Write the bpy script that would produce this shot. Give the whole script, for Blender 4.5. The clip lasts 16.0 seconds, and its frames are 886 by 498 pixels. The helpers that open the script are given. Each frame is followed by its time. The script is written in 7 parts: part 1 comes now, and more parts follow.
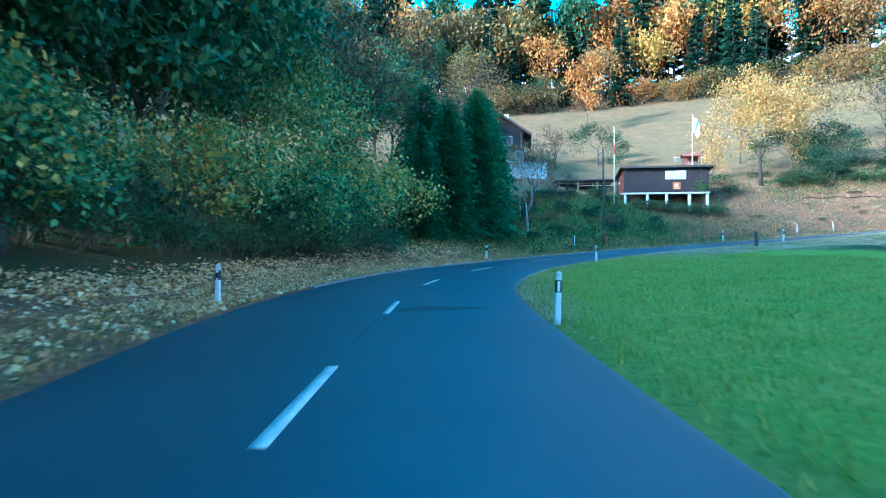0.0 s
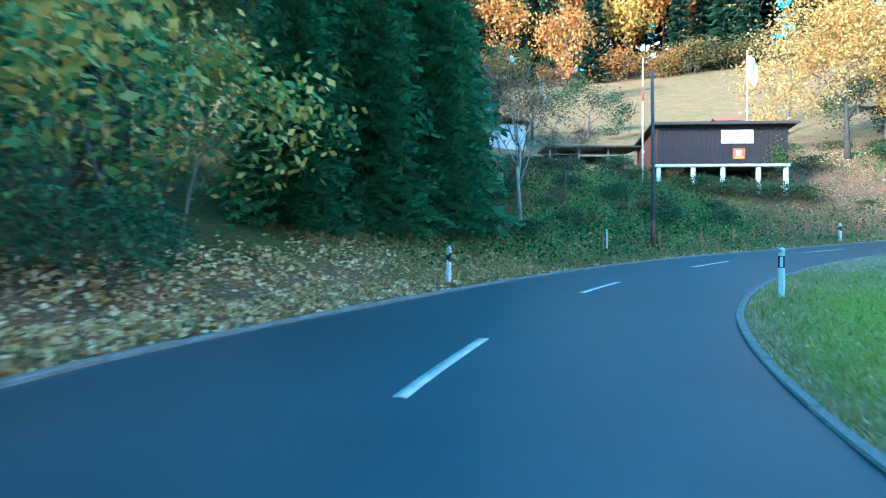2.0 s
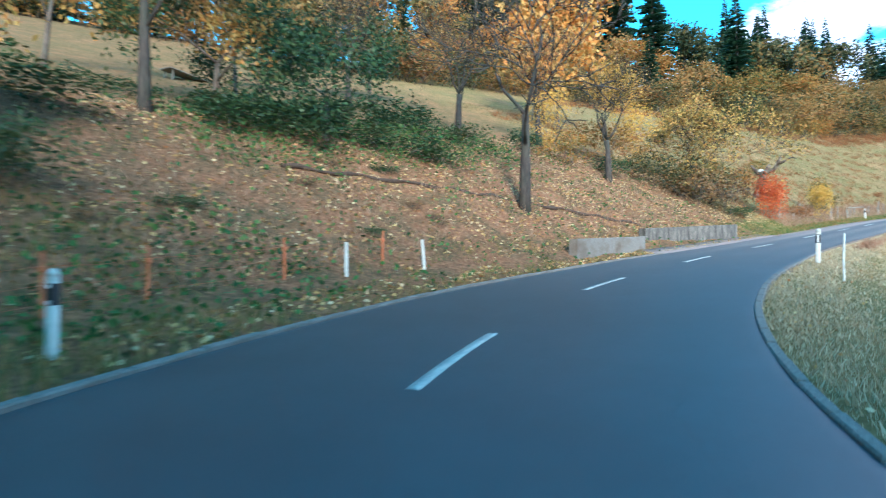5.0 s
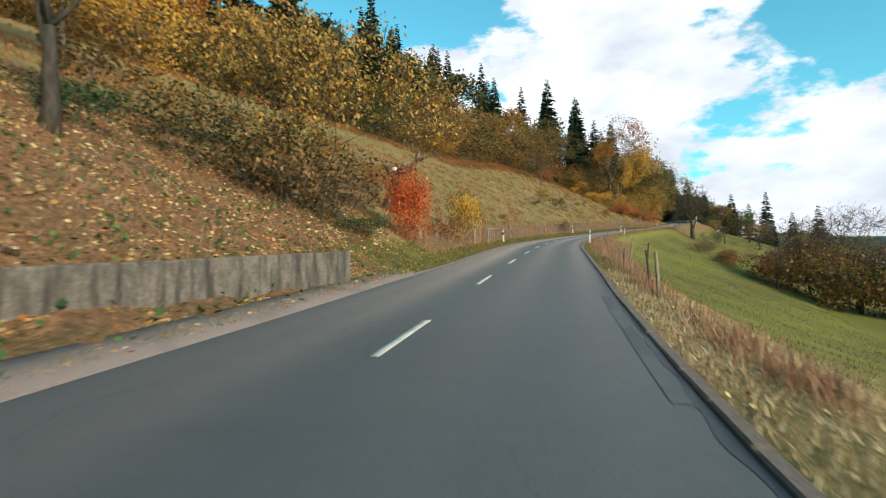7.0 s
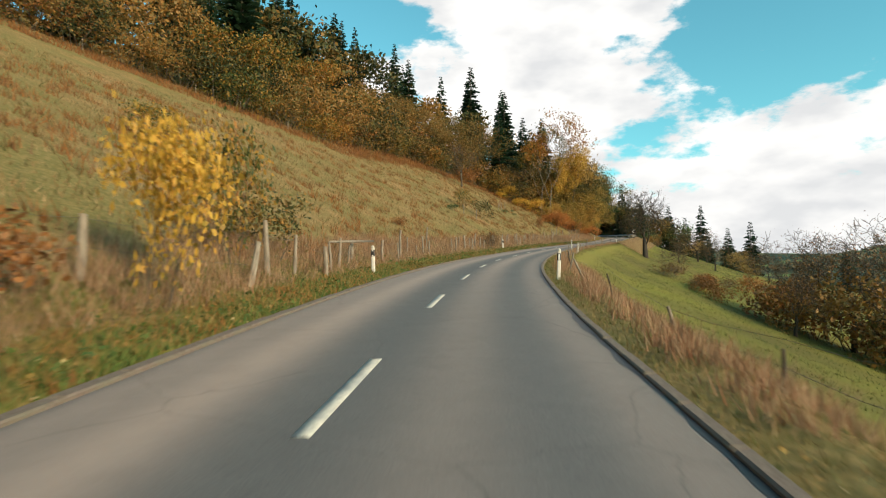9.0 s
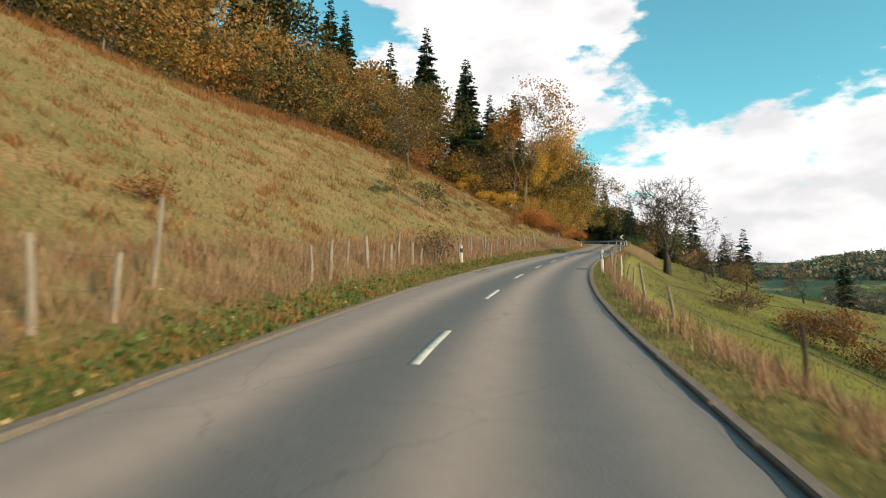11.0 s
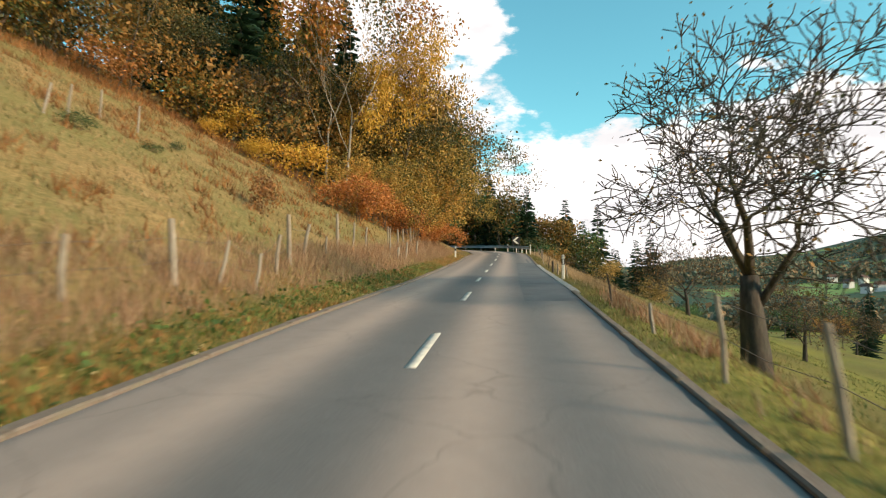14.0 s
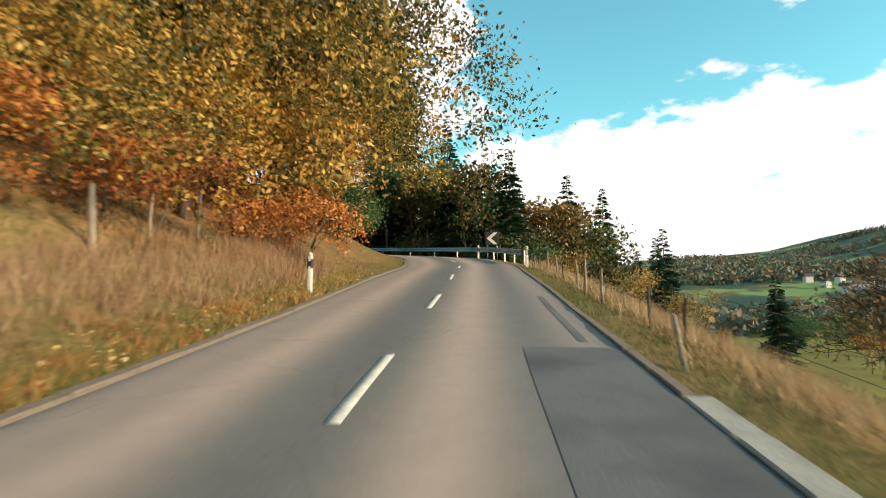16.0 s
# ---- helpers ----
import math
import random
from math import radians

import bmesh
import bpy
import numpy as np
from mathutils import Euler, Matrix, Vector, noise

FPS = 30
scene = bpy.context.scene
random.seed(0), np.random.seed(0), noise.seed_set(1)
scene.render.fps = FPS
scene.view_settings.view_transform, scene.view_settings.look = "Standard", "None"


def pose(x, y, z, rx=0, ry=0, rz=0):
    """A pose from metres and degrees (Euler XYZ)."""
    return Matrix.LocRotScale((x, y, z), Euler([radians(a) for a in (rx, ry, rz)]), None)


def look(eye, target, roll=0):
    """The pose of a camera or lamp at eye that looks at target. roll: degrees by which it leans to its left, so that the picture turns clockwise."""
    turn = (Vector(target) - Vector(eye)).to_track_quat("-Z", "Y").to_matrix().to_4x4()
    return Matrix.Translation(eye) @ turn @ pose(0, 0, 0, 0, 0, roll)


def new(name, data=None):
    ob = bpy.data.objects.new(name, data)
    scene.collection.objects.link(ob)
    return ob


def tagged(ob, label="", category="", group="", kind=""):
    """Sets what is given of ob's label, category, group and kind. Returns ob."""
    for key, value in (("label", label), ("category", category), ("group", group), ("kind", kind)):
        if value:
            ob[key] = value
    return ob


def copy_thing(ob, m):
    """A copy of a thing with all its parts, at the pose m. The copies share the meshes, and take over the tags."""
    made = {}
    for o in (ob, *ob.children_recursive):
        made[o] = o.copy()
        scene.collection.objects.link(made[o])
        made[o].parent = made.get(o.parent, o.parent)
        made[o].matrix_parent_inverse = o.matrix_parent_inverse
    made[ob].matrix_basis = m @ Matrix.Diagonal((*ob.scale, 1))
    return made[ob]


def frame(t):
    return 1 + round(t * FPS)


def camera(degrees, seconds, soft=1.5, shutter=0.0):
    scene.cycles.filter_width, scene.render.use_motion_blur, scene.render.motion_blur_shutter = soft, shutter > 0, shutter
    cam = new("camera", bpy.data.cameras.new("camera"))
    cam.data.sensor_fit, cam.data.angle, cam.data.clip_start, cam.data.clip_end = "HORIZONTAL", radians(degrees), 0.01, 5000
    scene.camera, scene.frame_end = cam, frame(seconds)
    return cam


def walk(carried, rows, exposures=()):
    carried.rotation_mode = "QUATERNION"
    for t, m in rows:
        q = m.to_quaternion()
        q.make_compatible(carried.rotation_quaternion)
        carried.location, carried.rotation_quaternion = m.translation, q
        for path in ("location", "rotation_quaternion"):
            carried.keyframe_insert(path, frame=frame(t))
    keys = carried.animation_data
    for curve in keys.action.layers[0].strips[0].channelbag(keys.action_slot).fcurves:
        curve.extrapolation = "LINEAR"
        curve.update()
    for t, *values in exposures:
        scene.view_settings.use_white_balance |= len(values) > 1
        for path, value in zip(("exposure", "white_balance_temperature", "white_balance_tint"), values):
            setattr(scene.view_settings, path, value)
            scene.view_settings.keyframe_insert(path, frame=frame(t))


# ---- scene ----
cam = camera(74.6, 16.0, soft=1.1, shutter=0.22)
METRES, EYE, TILT, LEAN, TURN = 208.0, 1.42, 0.0, 0.0, 0.0
ROWS = [
    (0.0, 0.0, 0.0, 0.0, -0.0, 0.0, 0.0),
    (0.5, 0.0002, 0.0302, -0.0001, 0.1, 0.1, -0.01),
    (1.0, 0.0005, 0.0598, -0.0, -0.01, 0.13, -0.05),
    (1.5, 0.0019, 0.0881, 0.0002, -0.79, 0.15, -0.1),
    (2.0, 0.0064, 0.1155, 0.0007, -5.41, 0.19, -0.13),
    (2.5, 0.0143, 0.1412, 0.0016, -13.5, 0.27, -0.32),
    (3.0, 0.0261, 0.1646, 0.0025, -23.06, 0.64, -0.49),
    (3.5, 0.0413, 0.1851, 0.0036, -33.52, 1.06, -0.57),
    (4.0, 0.0593, 0.2017, 0.0049, -44.14, 1.46, -0.46),
    (4.5, 0.0802, 0.2149, 0.0064, -54.81, 1.82, -0.42),
    (5.0, 0.1036, 0.2243, 0.0079, -65.5, 2.34, -0.08),
    (7.5, 0.2364, 0.2102, 0.0197, -103.52, 3.79, 0.83),
    (8.0, 0.2637, 0.1998, 0.0225, -105.64, 4.09, 0.77),
    (8.5, 0.2922, 0.1884, 0.0256, -106.44, 4.27, 0.57),
    (11.0, 0.4431, 0.125, 0.0417, -110.79, 4.71, -0.29),
    (11.5, 0.4731, 0.109, 0.0448, -112.97, 4.76, -0.24),
    (12.0, 0.503, 0.0914, 0.0482, -115.37, 4.91, -0.16),
    (12.5, 0.5326, 0.0716, 0.0518, -117.75, 4.9, 0.04),
    (13.0, 0.5624, 0.0502, 0.0555, -119.98, 4.81, 0.09),
    (13.5, 0.592, 0.0273, 0.0592, -121.57, 4.97, 0.12),
    (14.0, 0.6217, 0.0042, 0.0629, -123.07, 4.97, 0.15),
    (14.5, 0.652, -0.0205, 0.0666, -124.19, 4.99, 0.21),
    (15.0, 0.6826, -0.0456, 0.0704, -124.87, 5.02, 0.33),
    (15.5, 0.7116, -0.0698, 0.0739, -125.43, 5.04, 0.37),
    (16.0, 0.7399, -0.0934, 0.0774, -125.86, 5.05, 0.78),
]
walk(cam, [(t, pose(0, 0, EYE, TILT, LEAN, TURN) @ pose(METRES * x, METRES * y, METRES * z, 90 + pitch, roll, yaw)) for t, x, y, z, yaw, pitch, roll in ROWS],
     exposures=[(0.0, 1.95, 3820, 7), (1.0, 2.1, 3900, 7), (2.0, 2.22, 4200, 9), (2.6, 2.1, 4300, 9), (3.5, 1.7, 3960, 9), (4.5, 1.3, 4150, 9), (5.2, 1.2, 4650, 10), (7.5, 0.27, 6250, 10), (8.5, 0.3, 6600, 10), (12.0, 0.42, 6700, 14), (16.0, 0.66, 6900, 15)])

# ---- light ----
SUN_AZ, SUN_EL = 240.0, 21.0      # compass degrees from +y towards +x, and height
world = bpy.data.worlds.new("sky")
scene.world = world
world.use_nodes = True
wt = world.node_tree
wt.nodes.clear()
w_out = wt.nodes.new("ShaderNodeOutputWorld")
w_bg = wt.nodes.new("ShaderNodeBackground")
w_bg.inputs["Strength"].default_value = 0.17
w_sky = wt.nodes.new("ShaderNodeTexSky")
w_sky.sky_type, w_sky.sun_disc = "NISHITA", False
w_sky.sun_elevation, w_sky.sun_rotation = radians(SUN_EL), radians(SUN_AZ)
w_sky.air_density, w_sky.ozone_density, w_sky.dust_density = 1.0, 2.0, 0.6
w_map = wt.nodes.new("ShaderNodeTexCoord")


def wmath(op, a, b=None, c=None):
    n = wt.nodes.new("ShaderNodeMath")
    n.operation = op
    for k, v in enumerate((a, b, c)):
        if v is None:
            continue
        if isinstance(v, (int, float)):
            n.inputs[k].default_value = v
        else:
            wt.links.new(v, n.inputs[k])
    return n.outputs[0]


w_sep = wt.nodes.new("ShaderNodeSeparateXYZ")
wt.links.new(w_map.outputs["Generated"], w_sep.inputs[0])
w_noise = wt.nodes.new("ShaderNodeTexNoise")
w_noise.inputs["Scale"].default_value, w_noise.inputs["Detail"].default_value, w_noise.inputs["Roughness"].default_value = 4.5, 9.0, 0.58
w_flat = wt.nodes.new("ShaderNodeMapping")
w_flat.inputs["Scale"].default_value = (1.0, 1.0, 2.2)
w_flat.inputs["Location"].default_value = (0.35, 0.1, 0.0)
wt.links.new(w_map.outputs["Generated"], w_flat.inputs[0])
wt.links.new(w_flat.outputs[0], w_noise.inputs["Vector"])
# cloud cover: a bank low down over the valley and one tall tower of cloud ahead
w_az = wmath("ARCTAN2", w_sep.outputs["X"], w_sep.outputs["Y"])
w_bank = wmath("MULTIPLY_ADD", w_sep.outputs["Z"], -3.2, 1.2)
w_tower = wmath("SUBTRACT", 1.0, wmath("MULTIPLY", wmath("ABSOLUTE", wmath("SUBTRACT", w_az, radians(117.0))), 3.9))
w_cover = wmath("ADD", wmath("MAXIMUM", wmath("MAXIMUM", w_bank, w_tower), -0.25), wmath("MULTIPLY_ADD", w_noise.outputs["Fac"], 2.4, -1.45))
w_ramp = wt.nodes.new("ShaderNodeMapRange")
w_ramp.interpolation_type = "SMOOTHSTEP"
w_ramp.inputs["From Min"].default_value, w_ramp.inputs["From Max"].default_value = -0.02, 0.16
wt.links.new(w_cover, w_ramp.inputs["Value"])
w_mix = wt.nodes.new("ShaderNodeMix")
w_mix.data_type = "RGBA"
w_tint = wt.nodes.new("ShaderNodeMix")
w_tint.data_type, w_tint.blend_type = "RGBA", "MULTIPLY"
w_tint.inputs[0].default_value = 1.0
w_tint.inputs[7].default_value = (0.60, 1.25, 0.98, 1)
wt.links.new(w_sky.outputs[0], w_tint.inputs[6])
wt.links.new(w_ramp.outputs[0], w_mix.inputs[0])
wt.links.new(w_tint.outputs[2], w_mix.inputs[6])
w_soft = wt.nodes.new("ShaderNodeTexNoise")
w_soft.inputs["Scale"].default_value, w_soft.inputs["Detail"].default_value = 7.0, 4.0
wt.links.new(w_flat.outputs[0], w_soft.inputs["Vector"])
w_grey = wt.nodes.new("ShaderNodeValToRGB")
w_grey.color_ramp.elements[0].position, w_grey.color_ramp.elements[0].color = 0.35, (3.7, 3.8, 3.9, 1)
w_grey.color_ramp.elements[1].position, w_grey.color_ramp.elements[1].color = 0.6, (5.2, 5.2, 5.12, 1)
wt.links.new(w_soft.outputs["Fac"], w_grey.inputs[0])
wt.links.new(w_grey.outputs[0], w_mix.inputs[7])
wt.links.new(w_mix.outputs[2], w_bg.inputs["Color"])
wt.links.new(w_bg.outputs[0], w_out.inputs[0])

sun = new("sun", bpy.data.lights.new("sun", "SUN"))
sun.data.energy, sun.data.angle, sun.data.color = 3.8, radians(9.0), (1.0, 0.76, 0.49)
sun.matrix_world = look((0, 0, 0), (-math.sin(radians(SUN_AZ)) * math.cos(radians(SUN_EL)), -math.cos(radians(SUN_AZ)) * math.cos(radians(SUN_EL)), -math.sin(radians(SUN_EL))))
sun.location = (-60, -40, 80)

# ---- geometry of road and hill ----
# The road's middle line: x, y, z
ROAD = [(-12, -420, -6), (-4, -120, -2), (-1.9, -40, -0.7), (-1.4, -15, -0.2), (-1.28, 0, 0), (-1.2, 12.5, 0.0), (-0.85, 18.5, 0.04), (0.1, 24.3, 0.15),
        (1.8, 29.85, 0.33), (4.35, 34.9, 0.52), (7.65, 39.35, 0.75), (11.55, 42.95, 1.02), (16.1, 45.85, 1.33), (21.2, 47.9, 1.64), (26.55, 49.1, 2.03),
        (32.3, 49.3, 2.48), (43.85, 46.95, 3.53), (55.3, 42.75, 4.68), (67.3, 38.0, 5.98), (80.0, 33.0, 7.34), (92.75, 27.15, 8.67), (105.3, 20.1, 10.03),
        (117.75, 11.45, 11.54), (130.1, 1.85, 13.08), (142.8, -8.5, 14.64), (154.7, -18.45, 16.1), (170, -31.2, 18.3), (180, -39, 19.6), (189, -43.5, 20.7),
        (199, -43.5, 21.6), (209, -38.5, 22.4), (240, -12, 25), (330, 70, 30), (700, 420, 45)]


def spline(points, step):
    """Points about a step apart along a smooth curve."""
    p = np.array(points, float)
    t = np.r_[0, np.cumsum(np.linalg.norm(np.diff(p, axis=0), axis=1))]
    d = np.diff(p, axis=0) / np.diff(t)[:, None]
    m = np.vstack([d[:1], (d[:-1] * np.diff(t)[1:, None] + d[1:] * np.diff(t)[:-1, None]) / (t[2:] - t[:-2])[:, None], d[-1:]])
    u = np.arange(0, t[-1], step)
    k = np.clip(np.searchsorted(t, u, side="right") - 1, 0, len(t) - 2)
    h = (t[k + 1] - t[k])[:, None]
    x = (u - t[k])[:, None] / h
    return (2 * x**3 - 3 * x**2 + 1) * p[k] + (x**3 - 2 * x**2 + x) * h * m[k] + (3 * x**2 - 2 * x**3) * p[k + 1] + (x**3 - x**2) * h * m[k + 1]


LINE = spline(ROAD, 0.5)
LINE_T = np.gradient(LINE[:, :2], axis=0)
LINE_T /= np.linalg.norm(LINE_T, axis=1)[:, None]
LINE_N = np.stack([-LINE_T[:, 1], LINE_T[:, 0]], 1)
LINE_S = np.r_[0, np.cumsum(np.linalg.norm(np.diff(LINE[:, :2], axis=0), axis=1))]
LINE_S -= LINE_S[np.argmin(np.hypot(LINE[:, 0] + 1.28, LINE[:, 1]))]      # s = 0 abreast of the first eye


def on_road(s, d, up=0.0):
    """The place d metres left of the road's middle, s metres along it."""
    s = np.asarray(s, float)
    x, y, z = (np.interp(s, LINE_S, LINE[:, k]) for k in range(3))
    nx, ny = (np.interp(s, LINE_S, LINE_N[:, k]) for k in range(2))
    return np.stack([x + nx * d, y + ny * d, z + up + 0 * (s + d)], -1)


def smooth(a, b, x):
    x = np.clip((x - a) / (b - a), 0, 1)
    return x * x * (3 - 2 * x)


# along the road: its left and right edges, the verge's slope and width, slope of the bank, slope of the hill above, drop on the valley side
KEYS_L = np.array([-400, 3, 6, 10, 15, 24, 30, 35, 38, 44, 56, 62, 72, 90, 97, 103, 108, 138, 160, 182, 189, 200, 207, 214, 222, 235, 900], float)
EDGE_L = np.array([2.8, 2.75, 2.82, 3.4, 3.78, 3.86, 3.7, 3.1, 2.86, 2.78, 2.9, 3.1, 3.1, 2.84, 2.75, 2.46, 2.45, 2.36, 2.4, 2.4, 2.5, 2.36, 2.55, 2.6, 2.48, 2.55, 2.6])
KEYS_R = np.array([-400, 4, 11, 23, 29, 36, 41, 50, 57, 64, 71, 80, 92, 98, 105, 114, 140, 152, 164, 172, 184, 197, 207, 213, 222, 900], float)
EDGE_R = np.array([3.2, 3.25, 3.28, 3.06, 3.2, 3.22, 3.36, 3.3, 3.18, 3.24, 3.34, 3.2, 2.95, 2.94, 2.82, 2.8, 2.93, 2.86, 2.74, 2.8, 2.98, 3.15, 3.06, 2.96, 2.84, 2.8])
KEYS_S = np.array([-400, 25, 36, 44, 62, 72, 78, 92, 104, 130, 160, 185, 205, 260, 900], float)
VERGE = np.array([0.06, 0.06, 0.06, 0.08, 0.10, 0.15, 0.2, 0.2, 0.22, 0.22, 0.22, 0.22, 0.2, 0.2, 0.2])
BERM = np.array([2.6, 2.6, 2.4, 2.2, 2.2, 1.8, 1.1, 1.0, 1.4, 1.4, 1.4, 1.4, 1.6, 1.5, 1.5])
BANK = np.array([0.22, 0.22, 0.30, 0.55, 0.52, 0.60, 0.72, 0.66, 0.58, 0.55, 0.57, 0.58, 0.60, 0.5, 0.35])
HILL = np.array([0.30, 0.30, 0.28, 0.26, 0.26, 0.28, 0.34, 0.45, 0.50, 0.52, 0.55, 0.57, 0.57, 0.45, 0.25])
FALL = np.array([0.0, 0.0, 0.0, 0.0, 0.05, 0.25, 0.5, 0.9, 1.0, 1.0, 1.0, 1.0, 0.9, 0.9, 0.9])


def height(x, y):
    """The ground's height, without its small bumps."""
    x, y = np.atleast_1d(np.asarray(x, float)), np.atleast_1d(np.asarray(y, float))
    out = np.zeros(x.shape)
    keep = (LINE[:, 0] > x.min() - 300) & (LINE[:, 0] < x.max() + 300) & (LINE[:, 1] > y.min() - 300) & (LINE[:, 1] < y.max() + 300)
    keep = keep if keep.any() else np.ones(len(LINE), bool)
    line, n, s = LINE[keep][::3], LINE_N[keep][::3], LINE_S[keep][::3]
    per = np.stack([line[:, 2]] + [np.interp(s, KEYS_S, v) for v in (VERGE, BERM, BANK, HILL, FALL)], 1)
    el, er = np.interp(s, KEYS_L, EDGE_L), np.interp(s, KEYS_R, EDGE_R)
    for a in range(0, x.size, 4000):
        dx, dy = x[a:a + 4000, None] - line[:, 0], y[a:a + 4000, None] - line[:, 1]
        q = dx * dx + dy * dy
        k = np.argmin(q, 1)
        i = np.arange(k.size)
        d = dx[i, k] * n[k, 0] + dy[i, k] * n[k, 1]
        d = np.where(q[i, k] > 9, np.sign(d) * np.sqrt(q[i, k]), d)
        w = (1 / (q + 0.6)).astype(np.float32) ** np.float32(2.2)
        base, verge, berm, bank, hill, fall = ((w @ per) / w.sum(1)[:, None]).T
        e = np.abs(d) - np.where(d > 0, el[k], er[k]) - 0.1
        left = verge * np.clip(e, 0, berm) + bank * np.clip(e - berm, 0, 9) + hill * np.clip(e - berm - 9, 0, 45) + 0.32 * np.clip(e - berm - 54, 0, 60) + 0.1 * np.clip(e - 115, 0, 200)
        right = (1 - fall) * 0.015 * np.clip(e, 0, 60) - fall * (0.08 * np.clip(e, 0, 1.1) + 0.6 * np.clip(e - 1.1, 0, 4) + 0.38 * np.clip(e - 5.1, 0, 17) + 0.20 * np.clip(e - 22, 0, 50) + 0.04 * np.clip(e - 72, 0, 300))
        r = np.hypot(x[a:a + 4000] - 150, y[a:a + 4000] + 20)
        bearing = np.degrees(np.arctan2(x[a:a + 4000] - 150, y[a:a + 4000] + 20))
        ridge = 160 * smooth(300, 1700, r) * np.where(d < 0, 1, 0.0) * (0.55 + 0.45 * smooth(135, 165, bearing))
        out[a:a + 4000] = base + np.where(d > 0, left, right) - 0.22 * smooth(0.15, -0.35, e) + ridge
    return out


# ---- end of geometry ----
# ---- materials ----
def shader(name):
    m = bpy.data.materials.new(name)
    m.use_nodes = True
    t = m.node_tree
    return m, t, t.nodes["Principled BSDF"]


def node(t, kind, **values):
    n = t.nodes.new(kind)
    for key, v in values.items():
        n.inputs[key.replace("_", " ")].default_value = v
    return n


def ramp_of(t, fac, colours, spots=None):
    r = t.nodes.new("ShaderNodeValToRGB")
    while len(r.color_ramp.elements) < len(colours):
        r.color_ramp.elements.new(0.5)
    for k, c in enumerate(colours):
        r.color_ramp.elements[k].position = spots[k] if spots else k / max(1, len(colours) - 1)
    for k, c in enumerate(colours):
        r.color_ramp.elements[k].color = (*c, 1)
    t.links.new(fac, r.inputs[0])
    return r.outputs[0]


def noise_of(t, scale, detail=5.0, rough=0.55, stretch=None, where="Object"):
    co = t.nodes.new("ShaderNodeTexCoord")
    n = node(t, "ShaderNodeTexNoise", Scale=scale, Detail=detail, Roughness=rough)
    if stretch:
        mp = t.nodes.new("ShaderNodeMapping")
        mp.inputs["Scale"].default_value = stretch
        t.links.new(co.outputs[where], mp.inputs[0])
        t.links.new(mp.outputs[0], n.inputs["Vector"])
    else:
        t.links.new(co.outputs[where], n.inputs["Vector"])
    return n.outputs["Fac"]


def mixed(t, fac, a, b, how="MIX"):
    m = t.nodes.new("ShaderNodeMix")
    m.data_type, m.blend_type = "RGBA", how
    for k, v in ((0, fac), (6, a), (7, b)):
        if isinstance(v, (int, float)):
            m.inputs[k].default_value = v
        elif isinstance(v, tuple):
            m.inputs[k].default_value = (*v, 1)
        else:
            t.links.new(v, m.inputs[k])
    return m.outputs[2]


def calc(t, op, a, b=0.0):
    m = t.nodes.new("ShaderNodeMath")
    m.operation = op
    for k, v in ((0, a), (1, b)):
        if isinstance(v, (int, float)):
            m.inputs[k].default_value = v
        else:
            t.links.new(v, m.inputs[k])
    return m.outputs[0]


def bump(t, bsdf, fac, strength, distance):
    b = node(t, "ShaderNodeBump", Strength=strength, Distance=distance)
    t.links.new(fac, b.inputs["Height"])
    t.links.new(b.outputs[0], bsdf.inputs["Normal"])


def surface(name, colours, scale, rough=0.8, relief=0.3, depth=0.01, stretch=None, metal=0.0, dirt=None, dirt_scale=0.7, where="Object"):
    """Grain at one scale, stains at a larger one, and relief."""
    m, t, b = shader(name)
    fine = noise_of(t, scale, 6, 0.6, stretch, where)
    c = ramp_of(t, fine, colours, [0.3 + 0.4 * k / max(1, len(colours) - 1) for k in range(len(colours))])
    if dirt:
        big = noise_of(t, dirt_scale, 4, 0.6, None, where)
        c = mixed(t, ramp_of(t, big, [(0, 0, 0), (1, 1, 1)], [0.45, 0.7]), c, dirt)
    t.links.new(c, b.inputs["Base Color"])
    b.inputs["Roughness"].default_value, b.inputs["Metallic"].default_value = rough, metal
    bump(t, b, fine, relief, depth)
    return m


def foliage(name, colours, rough=0.55, through_light=0.26, spread=0.35):
    """Leaves: each its own colour, each tree a little different."""
    m, t, b = shader(name)
    geo, info = t.nodes.new("ShaderNodeNewGeometry"), t.nodes.new("ShaderNodeObjectInfo")
    patch = noise_of(t, 0.45, 3, 0.6)
    fac = calc(t, "ADD", calc(t, "MULTIPLY", geo.outputs["Random Per Island"], 0.6), calc(t, "MULTIPLY", patch, 0.45))
    fac = calc(t, "ADD", fac, calc(t, "MULTIPLY", calc(t, "SUBTRACT", info.outputs["Random"], 0.5), spread))
    c = ramp_of(t, fac, colours, [0.18 + 0.62 * k / max(1, len(colours) - 1) for k in range(len(colours))])
    t.links.new(c, b.inputs["Base Color"])
    b.inputs["Roughness"].default_value = rough
    b.inputs["Specular IOR Level"].default_value = 0.3
    tr = t.nodes.new("ShaderNodeBsdfTranslucent")
    t.links.new(c, tr.inputs["Color"])
    mx = t.nodes.new("ShaderNodeMixShader")
    mx.inputs[0].default_value = through_light
    t.links.new(b.outputs[0], mx.inputs[1])
    t.links.new(tr.outputs[0], mx.inputs[2])
    t.links.new(mx.outputs[0], t.nodes["Material Output"].inputs["Surface"])
    return m


